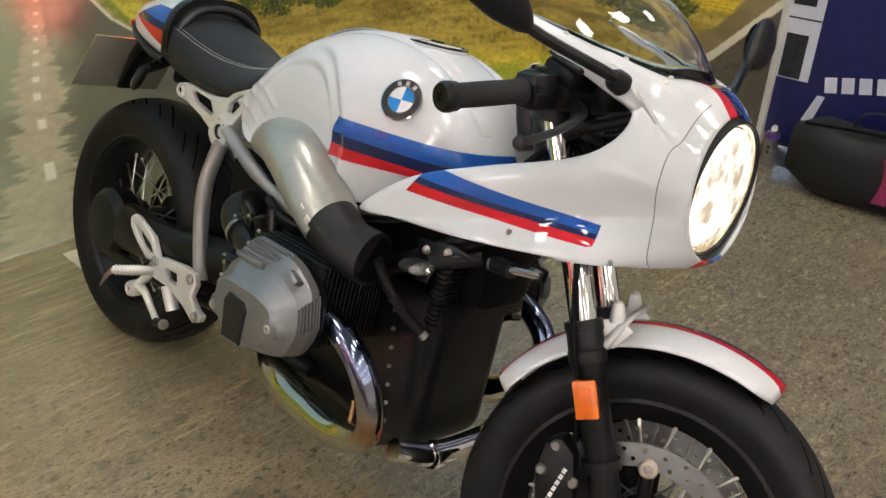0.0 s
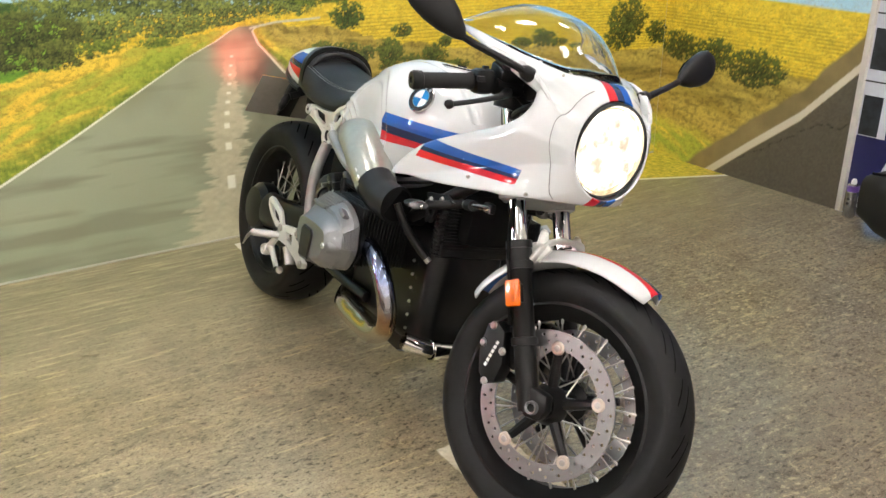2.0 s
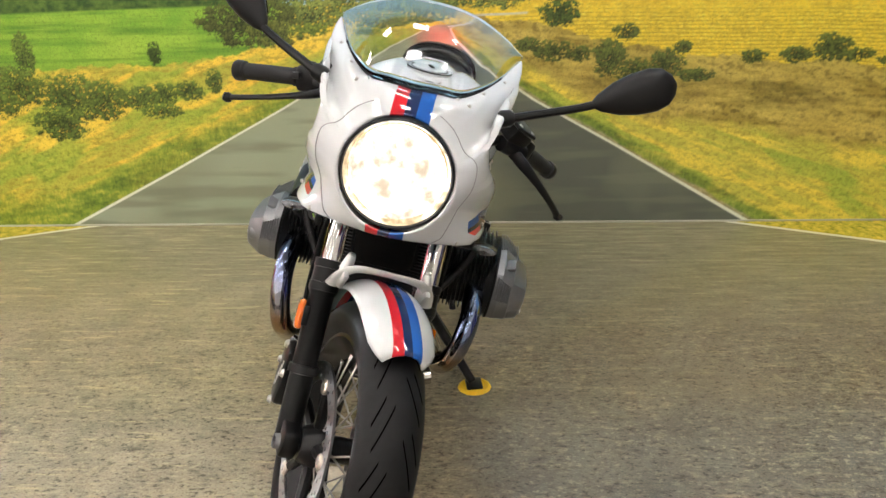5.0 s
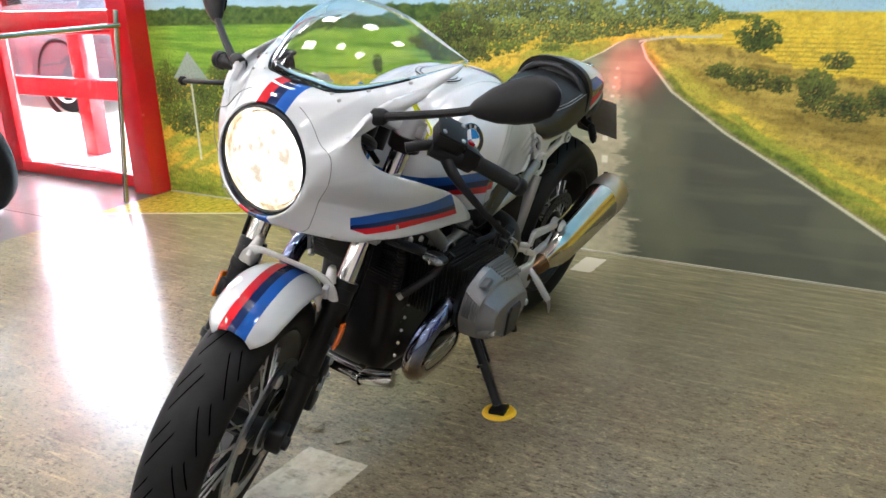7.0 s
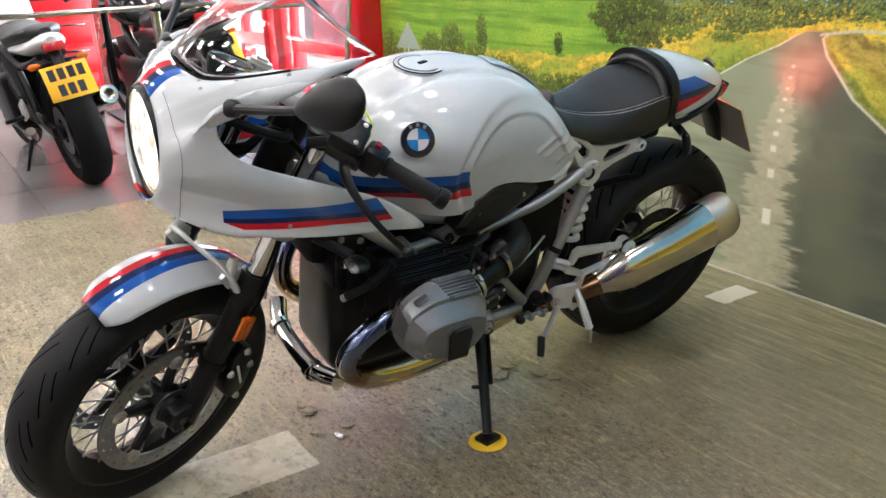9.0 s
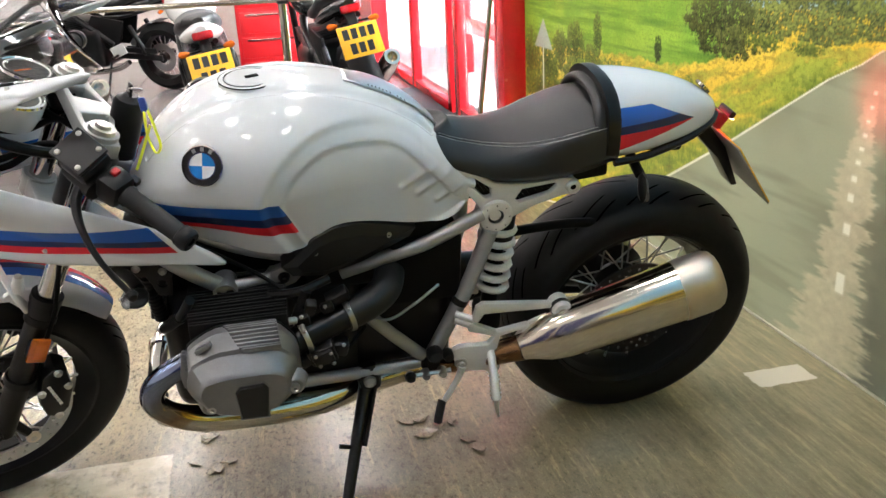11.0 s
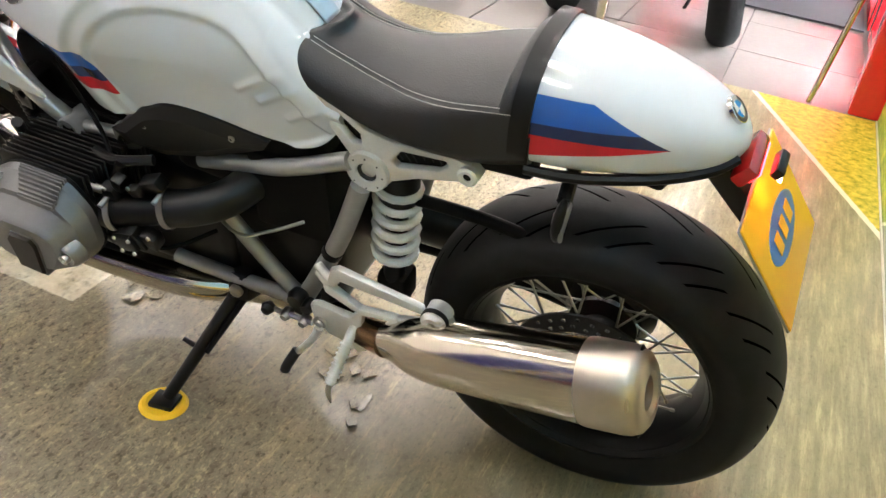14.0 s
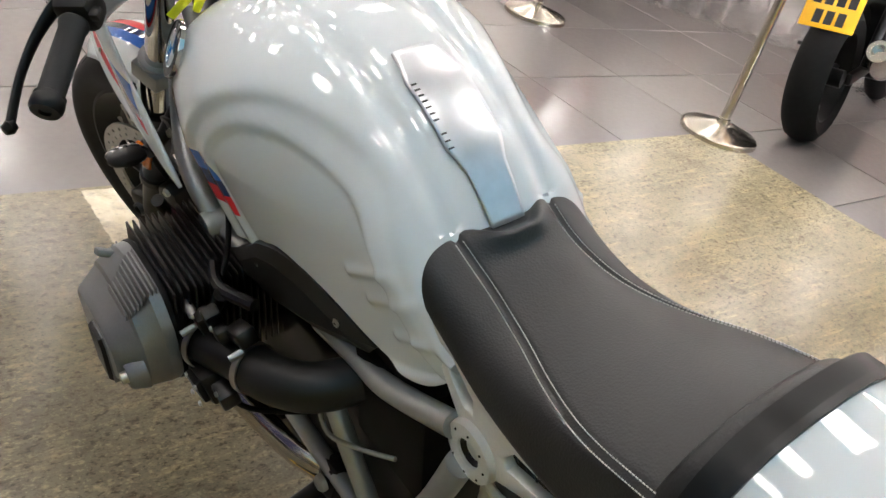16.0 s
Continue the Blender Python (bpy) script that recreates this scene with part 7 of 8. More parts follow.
# handlebars
for sgn in (1, -1):
    bar = turned(part("handlebar", tube([(1.190, sgn * 0.118, 0.885), (1.165, sgn * 0.17, 0.905), (1.127, sgn * 0.244, 0.890), (1.066, sgn * 0.346, 0.852)], 0.011, 14, 5), M_BLACK, bike, "black clip-on handlebar with a rubber grip"))
    a, b = Vector((1.125, sgn * 0.247, 0.889)), Vector((1.068, sgn * 0.343, 0.853))
    part("grip", lathe([(0.0155, 0.0), (0.0185, 0.004), (0.0185, 0.010), (0.0162, 0.014), (0.0165, 0.06), (0.0160, (b - a).length - 0.006), (0.019, (b - a).length - 0.004), (0.019, (b - a).length), (0, (b - a).length)], along(a, b), 24), M_GRIP, bar, "ribbed black rubber grip")
    e = along(b, b + (b - a))
    part("bar_end", lathe([(0.019, 0.0), (0.020, 0.004), (0.020, 0.013), (0.017, 0.018), (0.008, 0.018), (0.008, 0.014), (0, 0.014)], e, 24), M_BLACK, bar)
    part("clip_clamp", tube([(leg(0.885), sgn * 0.104, 0.862), (leg(0.885), sgn * 0.104, 0.895)], 0.034, 20, 2, smooth_path=False), M_BLACK, bar)
    sw = part("switch_block", box((0.050, 0.045, 0.052), along(a + (a - b) * 0.18, b), 0.012), M_BLACK, bar, "black switch block")
    part("switch_button", box((0.014, 0.012, 0.010), along(a + (a - b) * 0.22, b) @ pose(-0.004, 0, 0.027), 0.002), M_RED_LENS if sgn > 0 else M_BLACK, sw)
    part("switch_rocker", box((0.012, 0.016, 0.012), along(a + (a - b) * 0.05, b) @ pose(-0.028, 0, 0.006), 0.002), M_GREY_PLASTIC, sw)
    res = part("reservoir", box((0.060, 0.064, 0.036), pose(1.165, sgn * 0.190, 0.930, sgn * -16, 18, sgn * 22), 0.010), M_BLACK, bar, "black fluid reservoir")
    part("reservoir_lid", box((0.062, 0.066, 0.008), pose(1.171, sgn * 0.193, 0.951, sgn * -16, 18, sgn * 22), 0.003), M_GREY_PLASTIC, res)
    for dx, dy in ((0.022, 0.022), (-0.022, 0.022), (0.022, -0.022), (-0.022, -0.022)):
        part("lid_screw", lathe([(0, 0.003), (0.004, 0.002), (0.005, 0)], pose(1.171, sgn * 0.193, 0.951, sgn * -16, 18, sgn * 22) @ pose(dx, dy, 0.004, 90), 10), M_BOLT, res)
    part("master_cylinder", tube([(1.185, sgn * 0.165, 0.905), (1.165, sgn * 0.225, 0.893)], 0.017, 14, 2, smooth_path=False), M_BLACK, bar)
    end = Vector((1.166, 0.366, 0.785)) if sgn > 0 else Vector((1.179, -0.368, 0.824))
    root = Vector((1.180, sgn * 0.200, 0.893))
    mids = [root.lerp(end, q) + Vector((0.022 * math.sin(q * math.pi) + 0.012 * (1 - q), 0, 0.004 * math.sin(q * math.pi))) for q in (0.15, 0.4, 0.7)]
    part("lever", tube([tuple(root)] + [tuple(q) for q in mids] + [tuple(end)], [0.013, 0.012, 0.0085, 0.007, 0.0075], 12, 6, flat=0.7), M_BLACK, bar, "black hand lever")
    part("lever_ball", lathe([(0, -0.010), (0.007, -0.008), (0.010, 0), (0.007, 0.008), (0, 0.010)], Matrix.Translation(end), 14), M_BLACK, bar)
    # mirror on the fairing
    mount = Vector((1.305, sgn * 0.163, 0.962))
    tip = Vector((1.262 if sgn > 0 else 1.235, sgn * 0.300, 1.010))
    cen = Vector((1.241 if sgn > 0 else 1.205, sgn * (0.385 if sgn > 0 else 0.345), 1.050))
    mir = part("mirror", tube([tuple(mount), tuple(mount + Vector((-0.006, sgn * 0.03, 0.012))), tuple(tip), tuple(cen)], [0.010, 0.008, 0.0075, 0.009], 10, 5), M_BLACK, bike, "black stalk mirror with a teardrop housing")
    part("mirror_foot", lathe([(0.012, 0.0), (0.016, 0.006), (0.015, 0.022), (0.010, 0.030), (0, 0.030)], along(mount - Vector((0, sgn * 0.006, 0)), mount + Vector((-0.006, sgn * 0.03, 0.012))), 18), M_BLACK, mir)
    dirv = (cen - tip).normalized()
    acr = Vector((-0.25, 0, 1)).cross(dirv).cross(dirv).normalized()
    thick = dirv.cross(acr).normalized()
    rings = []
    for q, w, th in ((-0.075, 0.006, 0.006), (-0.062, 0.016, 0.011), (-0.03, 0.030, 0.017), (0.005, 0.038, 0.020), (0.04, 0.040, 0.019), (0.065, 0.034, 0.015), (0.080, 0.020, 0.010), (0.086, 0.006, 0.004)):
        rings.append([tuple(cen + dirv * q + acr * w * c + thick * th * s) for c, s in ring(1, 24)])
    part("mirror_shell", loft(rings), M_BLACK, mir, "black teardrop mirror housing")
    back = -1 if thick.x > 0 else 1
    part("mirror_glass", loft([[tuple(cen + dirv * q + acr * w * 0.86 * s + thick * back * (th + 0.001) * 0.90) for s in (-1, -0.5, 0, 0.5, 1)] for q, w, th in ((-0.05, 0.020, 0.013), (-0.02, 0.031, 0.018), (0.02, 0.036, 0.020), (0.05, 0.034, 0.018), (0.068, 0.024, 0.014))], closed=False), M_CHROME, mir)
# front indicators on stalks under the fairing
for sgn in (1, -1):
    c = Vector((1.078, sgn * 0.212, 0.624))

    def pod(x0, x1, grow):
        """A flat pod that lies across the bike, between two depths along x."""
        return loft([[tuple(c + Vector((x, sgn * 0.029 * f * cc * grow, 0.0105 * f * ss * grow))) for cc, ss in ring(1, 24)] for x, f in ((x0, 0.45), (x0 + 0.25 * (x1 - x0), 0.85), (x0 + 0.6 * (x1 - x0), 1.0), (x1, 0.92))])

    ind = part("front_indicator", pod(-0.026, 0.004, 1.0), M_BLACK, bike, "black front indicator with a clear lens")
    part("indicator_lens", pod(0.020, 0.0035, 0.95), simple("clear_indicator_lens", grey(0.22), 0.06, 0.5, coat=0.8, grain=0.5, scale=200), ind)
    part("indicator_bulb", lathe([(0, -0.006), (0.006, 0), (0, 0.006)], Matrix.Translation(c + Vector((0.019, 0, 0))), 12), M_CHROME, ind)
    part("indicator_stalk", tube([tuple(c + Vector((-0.008, -sgn * 0.028, 0.0))), tuple(c + Vector((0.010, -sgn * 0.06, 0.006))), tuple(c + Vector((0.045, -sgn * 0.095, 0.022)))], 0.011, 12, 4), M_BLACK, ind)

# oil cooler, steering damper
cooler = part("oil_cooler", box((0.030, 0.226, 0.125), pose(1.050, 0.0, 0.558, 0, -8, 0), 0.004), M_DARK, bike, "black finned oil cooler")
for k in range(15):
    part("cooler_fin", box((0.038, 0.218, 0.0022), pose(1.053, 0.0, 0.503 + 0.0079 * k, 0, -8, 0)), M_BLACK, cooler)
for sgn in (1, -1):
    bellows = part("cooler_bellows", tube([(1.062, sgn * 0.124, 0.612), (1.058, sgn * 0.120, 0.555), (1.052, sgn * 0.112, 0.498)], 0.0105, 14, 4), M_DARK, cooler, "black ribbed hose beside the cooler")
    for k in range(12):
        q = (k + 0.5) / 12
        part("bellows_ring", lathe([(0.0105, -0.003), (0.0140, -0.0015), (0.0140, 0.0015), (0.0105, 0.003)], along((1.062 - 0.010 * q, sgn * (0.124 - 0.012 * q ** 1.5), 0.612 - 0.114 * q), (1.052 - 0.010 * q, sgn * (0.116 - 0.012 * q), 0.49 - 0.114 * q)), 14), M_DARK, bellows)
    hose = part("breather_hose", tube([(0.985, sgn * 0.205, 0.600), (1.005, sgn * 0.185, 0.555), (1.030, sgn * 0.155, 0.512), (1.050, sgn * 0.134, 0.488)], 0.0095, 12, 5), M_BLACK, bike, "black hose with a bright end fitting")
    part("hose_fitting", rod((1.046, sgn * 0.138, 0.492), (1.056, sgn * 0.128, 0.480), 0.0085, 12), M_BOLT, hose)
    part("hose_clip", lathe([(0.0095, -0.004), (0.0115, -0.004), (0.0115, 0.004), (0.0095, 0.004)], along((1.012, sgn * 0.176, 0.541), (1.03, sgn * 0.155, 0.512)), 14), M_DARK, hose)
    bracket = part("front_bracket", plate([(1.005, 0.640), (1.085, 0.655), (1.120, 0.645), (1.100, 0.625), (1.060, 0.618), (1.045, 0.575), (1.020, 0.570), (1.015, 0.615)], min(sgn * 0.135, sgn * 0.143), max(sgn * 0.135, sgn * 0.143), 0.002, holes=[ring(0.008, 12, c=(1.034, 0.600))]), M_DARK, bike, "black steel bracket with a round hole")
    for bx, bz in ((1.030, 0.628), (1.075, 0.640)):
        part("bracket_bolt", lathe([(0, 0.007), (0.005, 0.006), (0.007, 0.002), (0.008, 0)], pose(bx, sgn * 0.143, bz, 0, 0, 0 if sgn > 0 else 180), 12), M_BOLT, bracket)
damper = part("steering_damper", tube([(1.205, -0.150, 0.662), (1.155, -0.130, 0.652)], 0.0125, 16, 2, smooth_path=False), M_BLACK, bike, "steering damper below the fairing")
part("damper_rod", tube([(1.200, -0.150, 0.662), (1.245, -0.135, 0.668)], 0.006, 10, 2, smooth_path=False), M_CHROME, damper)
part("damper_end", lathe([(0.004, 0.010), (0.007, 0.012), (0.010, 0.008), (0.012, 0.0), (0.012, -0.012)], along((1.160, -0.132, 0.653), (1.10, -0.16, 0.642)), 16), M_BOLT, damper)
part("damper_bracket", box((0.030, 0.016, 0.022), pose(1.238, -0.132, 0.668), 0.005), M_DARK, damper)

# stand pad
puck = part("stand_pad", lathe([(0, 0.004), (0.030, 0.004), (0.033, 0.007), (0.040, 0.007), (0.044, 0.004), (0.0465, 0.0), (0, 0.0)], pose(0.740, 0.324, 0.001, 90), 48), M_PUCK)
tagged(puck, "round yellow plastic pad under the side stand", "stand pad")


# ---- glazed front with red frames ----
M_PANE = glass("window_glass")
front = thing("glazed_front", "red framed glazed shop front looking onto a forecourt", "shop front", kind="structure")


def bar_box(name, y0, y1, z0, z1, x=-0.6, d=0.07, mat=M_RED, parent=front, label=""):
    return part(name, box((d, y1 - y0, z1 - z0), pose(x, (y0 + y1) / 2, (z0 + z1) / 2), 0.006), mat, parent, label)


bar_box("corner_post", -2.66, -2.505, 0, CEIL_Z, x=-0.56, d=0.16)
for y0, w in ((-3.98, 0.14), (-4.20, 0.10), (-5.55, 0.14), (-7.2, 0.14)):
    bar_box("mullion", y0, y0 + w, 0, CEIL_Z)
for (ya, yb) in ((-3.84, -2.66), (-5.41, -4.10), (-7.06, -5.55), (-9.3, -7.2)):
    bar_box("bottom_rail", ya, yb, 0.0, 0.07)
    bar_box("middle_rail", ya, yb, 0.86, 0.985)
    bar_box("top_rail", ya, yb, 2.1, 2.22)
    pane = part("pane", box((0.006, yb - ya, 2.03), pose(-0.62, (ya + yb) / 2, 1.085)), M_PANE, front)
    pane.visible_shadow = False
bar_box("lintel", -9.3, -2.66, 2.22, CEIL_Z, x=-0.58, d=0.1, mat=M_WALL)
# outer guard rail on the forecourt
fence = thing("guard_rail", "red steel guard rail outside the glazed front", "guard rail")
for k in range(4):
    part("guard_post", box((0.12, 0.14, 0.95), pose(-1.35, -2.9 - 1.25 * k, 0.405), 0.01), M_RED, fence)
for zz in (0.42, 0.86):
    part("guard_bar", box((0.07, 4.4, 0.14), pose(-1.28, -4.7, zz), 0.01), M_RED, fence)
# added glowing board in place of daylight; its reflection brightens the floor
glow_backdrop = part("backdrop", box((0.2, 70, 17), pose(-20, -8, 8.3)), glow("backdrop_glow", (0.90, 0.96, 1.0, 1), 15.5))
tagged(glow_backdrop, "glowing backdrop board standing in for daylight beyond the forecourt", "backdrop", kind="structure")
part("wall_red", box((0.12, 3.0, CEIL_Z), pose(-0.42, -7.8, CEIL_Z / 2)), M_RED)
tagged(bpy.data.objects["wall_red"], "red painted end panel beside the door", "wall", kind="structure")
mat_ob = part("door_mat", box((0.9, 1.35, 0.012), pose(-0.1, -4.7, 0.006), 0.004), simple("dark_ribbed_mat", srgb("3a373b"), 0.9, bump=0.4, scale=200))
tagged(mat_ob, "dark grey entrance mat on the tiles", "door mat")


# ---- car outside ----
def car():
    t = thing("car", "dark grey hatchback parked on the forecourt", "car", place=pose(-3.42, -7.5, -0.07))
    paint = gloss_paint("grey_car_paint", srgb("4c4a52"))
    side = [(2.05, 0.30), (2.10, 0.62), (1.95, 0.80), (1.10, 0.92), (0.45, 1.40), (-0.95, 1.46), (-1.70, 1.05), (-2.00, 0.95), (-2.05, 0.35)]
    prof = spline(side, 4, True)
    body = bmesh.new()
    rings = []
    for x, f in ((-0.88, 0.93), (-0.85, 0.97), (-0.80, 1.0), (0.80, 1.0), (0.85, 0.97), (0.88, 0.93)):
        rings.append([(x - 0.10 * max(0, z - 0.9) * math.copysign(1, x), y * f, 0.75 + (z - 0.75) * f) for y, z in prof])
    part("body", loft(rings, body), paint, t)
    for y in (1.30, -1.30):
        for x in (0.78, -0.78):
            sgn = 1 if x > 0 else -1
            w = part("wheel", lathe([(0.12, 0.09), (0.20, 0.075), (0.225, 0.09), (0.31, 0.085), (0.325, 0.06), (0.325, -0.09), (0.20, -0.09)], pose(x, y, 0.325, 0, 0, -90 * sgn), 40), M_DARKER, t)
            part("rim", lathe([(0, 0.07), (0.05, 0.075), (0.06, 0.06), (0.20, 0.05), (0.215, 0.085), (0.228, 0.088), (0.228, 0.05)], pose(x + sgn * 0.01, y, 0.325, 0, 0, -90 * sgn), 40), M_SILVER, w)
            for k in range(7):
                a = 2 * math.pi * k / 7
                part("rim_spoke", box((0.03, 0.02, 0.17), pose(x + sgn * 0.085, y + 0.12 * math.sin(a), 0.325 + 0.12 * math.cos(a), -math.degrees(a), 0, 0) @ pose(0, 0, 0, 0, 0, 90), 0.006), M_SILVER, w)
            part("wheel_arch", lathe([(0.35, -0.02), (0.38, -0.01), (0.38, 0.012), (0.35, 0.012)], pose(x * 1.12, y, 0.325, 0, 0, -90 * sgn), 40), M_DARKER, t)
    for sgn in (1, -1):
        part("side_window", plate([(0.95, 0.95), (0.40, 1.32), (-0.85, 1.37), (-1.40, 1.05), (-1.3, 0.97)], -0.006, 0.006, 0.002, m=pose(sgn * 0.862, 0, 0, 0, 0, 0) @ pose(0, 0, 0, 0, -sgn * 5.0, 90)), M_DARKER, t, "dark side window")
    part("sill", box((1.72, 3.0, 0.12), pose(0, 0, 0.28), 0.02), M_DARKER, t)
    return t


car()


# ---- rail posts ----
def stanchion(x, y):
    t = thing("stanchion", "polished steel barrier post with a domed round base", "barrier post", "barrier posts", place=pose(x, y, 0))
    part("base", lathe([(0, 0.060), (0.032, 0.060), (0.052, 0.056), (0.060, 0.052), (0.160, 0.026), (0.166, 0.023), (0.170, 0.018), (0.171, 0.0), (0, 0.0)], pose(0, 0, 0, 90), 64), M_STEEL, t)
    part("pole", lathe([(0.021, 0.04), (0.021, 0.90), (0.030, 0.905), (0.030, 0.925), (0.012, 0.935), (0, 0.935)], pose(0, 0, 0, 90), 28), M_STEEL, t)
    part("pole_collar", lathe([(0.021, 0.0), (0.030, 0.0), (0.028, 0.02), (0.021, 0.024)], pose(0, 0, 0.057, 90), 28), M_STEEL, t)
    part("rail_clip", box((0.05, 0.07, 0.018), pose(0, 0, 0.905), 0.004), M_BLACK, t)
    return t


posts = [(0.63, -2.49), (1.85, -2.515), (3.2, -2.6)]
for px, py in posts:
    stanchion(px, py)
ends = [(-0.46, -2.52)] + posts
for (ax, ay), (bx, by) in zip(ends, ends[1:]):
    rail = part("barrier_rail", rod((ax + 0.02, ay, 0.915), (bx - 0.03, by, 0.915), 0.0125, 16), M_STEEL)
    tagged(rail, "thin polished steel rail between barrier posts", "barrier rail", "barrier rails")
lean_pole = part("wall_pole", rod((-0.32, -2.535, 0.0), (-0.44, -2.53, 0.99), 0.013, 14), M_STEEL)
tagged(lean_pole, "thin steel end pole of the barrier at the red post", "barrier post")


# ---- other motorcycles ----
def other_bike(name, place, paint, label, plate_tilt=0, spoked=False, number=True, high=0.0, white_seat=False):
    """A plain road motorcycle that points along -y, its rear tyre standing at the origin."""
    t = thing(name, label, "motorcycle", "motorcycles in the showroom", place=place)
    B = Matrix.Rotation(radians(-90), 4, "Z")

    def p(nm, bm, mat, parent=t, lab=""):
        bm.transform(B if parent is t or parent in kids else Matrix())
        ob = part(nm, bm, mat, parent, lab)
        kids.append(ob)
        return ob

    kids = []
    for ax, w in ((0.0, 0.080), (1.42, 0.058)):
        c = pose(ax, 0, 0.31)
        tyre = p("rear_wheel" if ax == 0 else "front_wheel", lathe([(0.205, -w * 0.8), (0.26, -w), (0.295, -w * 0.72), (0.312, -w * 0.25), (0.314, 0), (0.312, w * 0.25), (0.295, w * 0.72), (0.26, w), (0.205, w * 0.8)], c, 56), TREAD)
        p("wheel_rim", lathe([(0.207, -w * 0.8), (0.20, -w * 0.5), (0.185, -0.01), (0.185, 0.01), (0.20, w * 0.5), (0.207, w * 0.8)], c, 48), M_BLACK, tyre)
        for k in range(20 if spoked else 5):
            a = 2 * math.pi * k / (20 if spoked else 5)
            p("wheel_spoke", rod((ax + 0.03 * math.cos(a), 0.02, 0.31 + 0.03 * math.sin(a)), (ax + 0.195 * math.cos(a + 0.1), 0, 0.31 + 0.195 * math.sin(a + 0.1)), 0.003 if spoked else 0.016, 8), M_BOLT if spoked else M_BLACK, tyre)
        p("wheel_hub", lathe([(0, -0.09), (0.04, -0.085), (0.045, 0.085), (0, 0.09)], c, 24), M_DARK, tyre)
        p("brake_disc", lathe([(0.07, 0.062), (0.13, 0.062), (0.13, 0.067), (0.07, 0.067)], c, 40), M_DISC, tyre)
    for s in (1, -1):
        p("swing_arm", box((0.52, 0.03, 0.055), pose(0.24, s * 0.11, 0.335, 0, -4, 0), 0.01), M_DARK)
        p("fork_leg", tube([(1.44, s * 0.10, 0.30), (1.18, s * 0.10, 0.90)], 0.024, 14, 2, smooth_path=False), M_BLACK)
        p("rear_shock", tube([(0.12, s * 0.13, 0.36), (0.24, s * 0.13, 0.62)], 0.022, 12, 2, smooth_path=False), M_DARK)
        p("footpeg", tube([(0.42, s * 0.12, 0.36), (0.40, s * 0.26, 0.36)], 0.011, 10, 2, smooth_path=False), M_BLACK)
        p("footpeg_plate", box((0.16, 0.012, 0.10), pose(0.40, s * 0.15, 0.40, 0, 20, 0), 0.01), M_SILVER)
        ind = p("rear_indicator", loft([[(-0.12 + 0.012 * c, s * (0.09 + 0.06 * q), 0.735 + high + 0.018 * d * f) for c, d in ring(1, 12)] for q, f in ((0, 0.4), (0.3, 0.9), (0.8, 1), (1, 0.4))]), M_AMBER, t, "amber indicator")
        p("indicator_arm", tube([(-0.10, s * 0.03, 0.735 + high), (-0.12, s * 0.10, 0.735 + high)], 0.007, 8, 2, smooth_path=False), M_BLACK, ind)
        mir = p("mirror", loft([[(1.02 + 0.010 * c, s * (0.30 + 0.06 * q), 1.17 + 0.035 * d * f) for c, d in ring(1, 14)] for q, f in ((-0.4, 0.4), (0, 0.95), (0.8, 0.95), (1.1, 0.4))]), M_BLACK)
        p("mirror_stem", tube([(1.06, s * 0.22, 1.0), (1.03, s * 0.27, 1.10), (1.02, s * 0.30, 1.16)], 0.006, 8, 4), M_BLACK, mir)
        p("handle_grip", tube([(1.10, s * 0.22, 1.0), (1.02, s * 0.36, 0.985)], 0.017, 12, 2, smooth_path=False), M_GRIP)
    p("handlebar", tube([(1.02, 0.36, 0.985), (1.10, 0.2, 1.0), (1.12, 0, 0.97), (1.10, -0.2, 1.0), (1.02, -0.36, 0.985)], 0.011, 10, 5), M_BLACK)
    p("engine", box((0.46, 0.36, 0.36), pose(0.78, 0, 0.42), 0.06, seg=3), M_DARK)
    for k in range(5):
        p("engine_fin", box((0.26, 0.30, 0.006), pose(0.86, 0, 0.60 + 0.018 * k, 0, -12, 0), 0.002), M_DARK)
    p("belly_pipe", tube([(1.06, 0.06, 0.50), (1.05, 0.08, 0.28), (0.85, 0.10, 0.19), (0.50, 0.13, 0.22), (0.30, 0.17, 0.30)], 0.024, 14, 6), M_CHROME)
    sil = p("silencer", lathe([(0.030, 0.0), (0.050, 0.05), (0.056, 0.16), (0.056, 0.40), (0.048, 0.43), (0.030, 0.43), (0.028, 0.36), (0, 0.36)], along((0.34, -0.17, 0.33), (-0.06, -0.20, 0.50 + high)), 32), M_BRUSHED if number else M_DARK, t, "steel silencer")
    p("frame_spar", tube([(1.14, 0, 0.88), (0.8, 0.12, 0.70), (0.45, 0.12, 0.45)], 0.026, 12, 5), M_DARK)
    p("frame_spar", tube([(1.14, 0, 0.88), (0.8, -0.12, 0.70), (0.45, -0.12, 0.45)], 0.026, 12, 5), M_DARK)
    p("subframe", tube([(0.62, 0.10, 0.70), (0.3, 0.10, 0.70 + high), (-0.02, 0.06, 0.76 + high)], 0.016, 10, 4), M_DARK)
    p("subframe", tube([(0.62, -0.10, 0.70), (0.3, -0.10, 0.70 + high), (-0.02, -0.06, 0.76 + high)], 0.016, 10, 4), M_DARK)
    rings = [[(x, w * c, z + h * math.copysign(abs(d) ** 0.8, d)) for c, d in ring(1, 24)] for x, w, z, h in ((0.60, 0.06, 0.82, 0.05), (0.66, 0.12, 0.84, 0.09), (0.80, 0.16, 0.87, 0.12), (0.98, 0.15, 0.89, 0.12), (1.10, 0.10, 0.88, 0.09), (1.14, 0.04, 0.87, 0.05))]
    p("fuel_tank", loft(rings), paint)
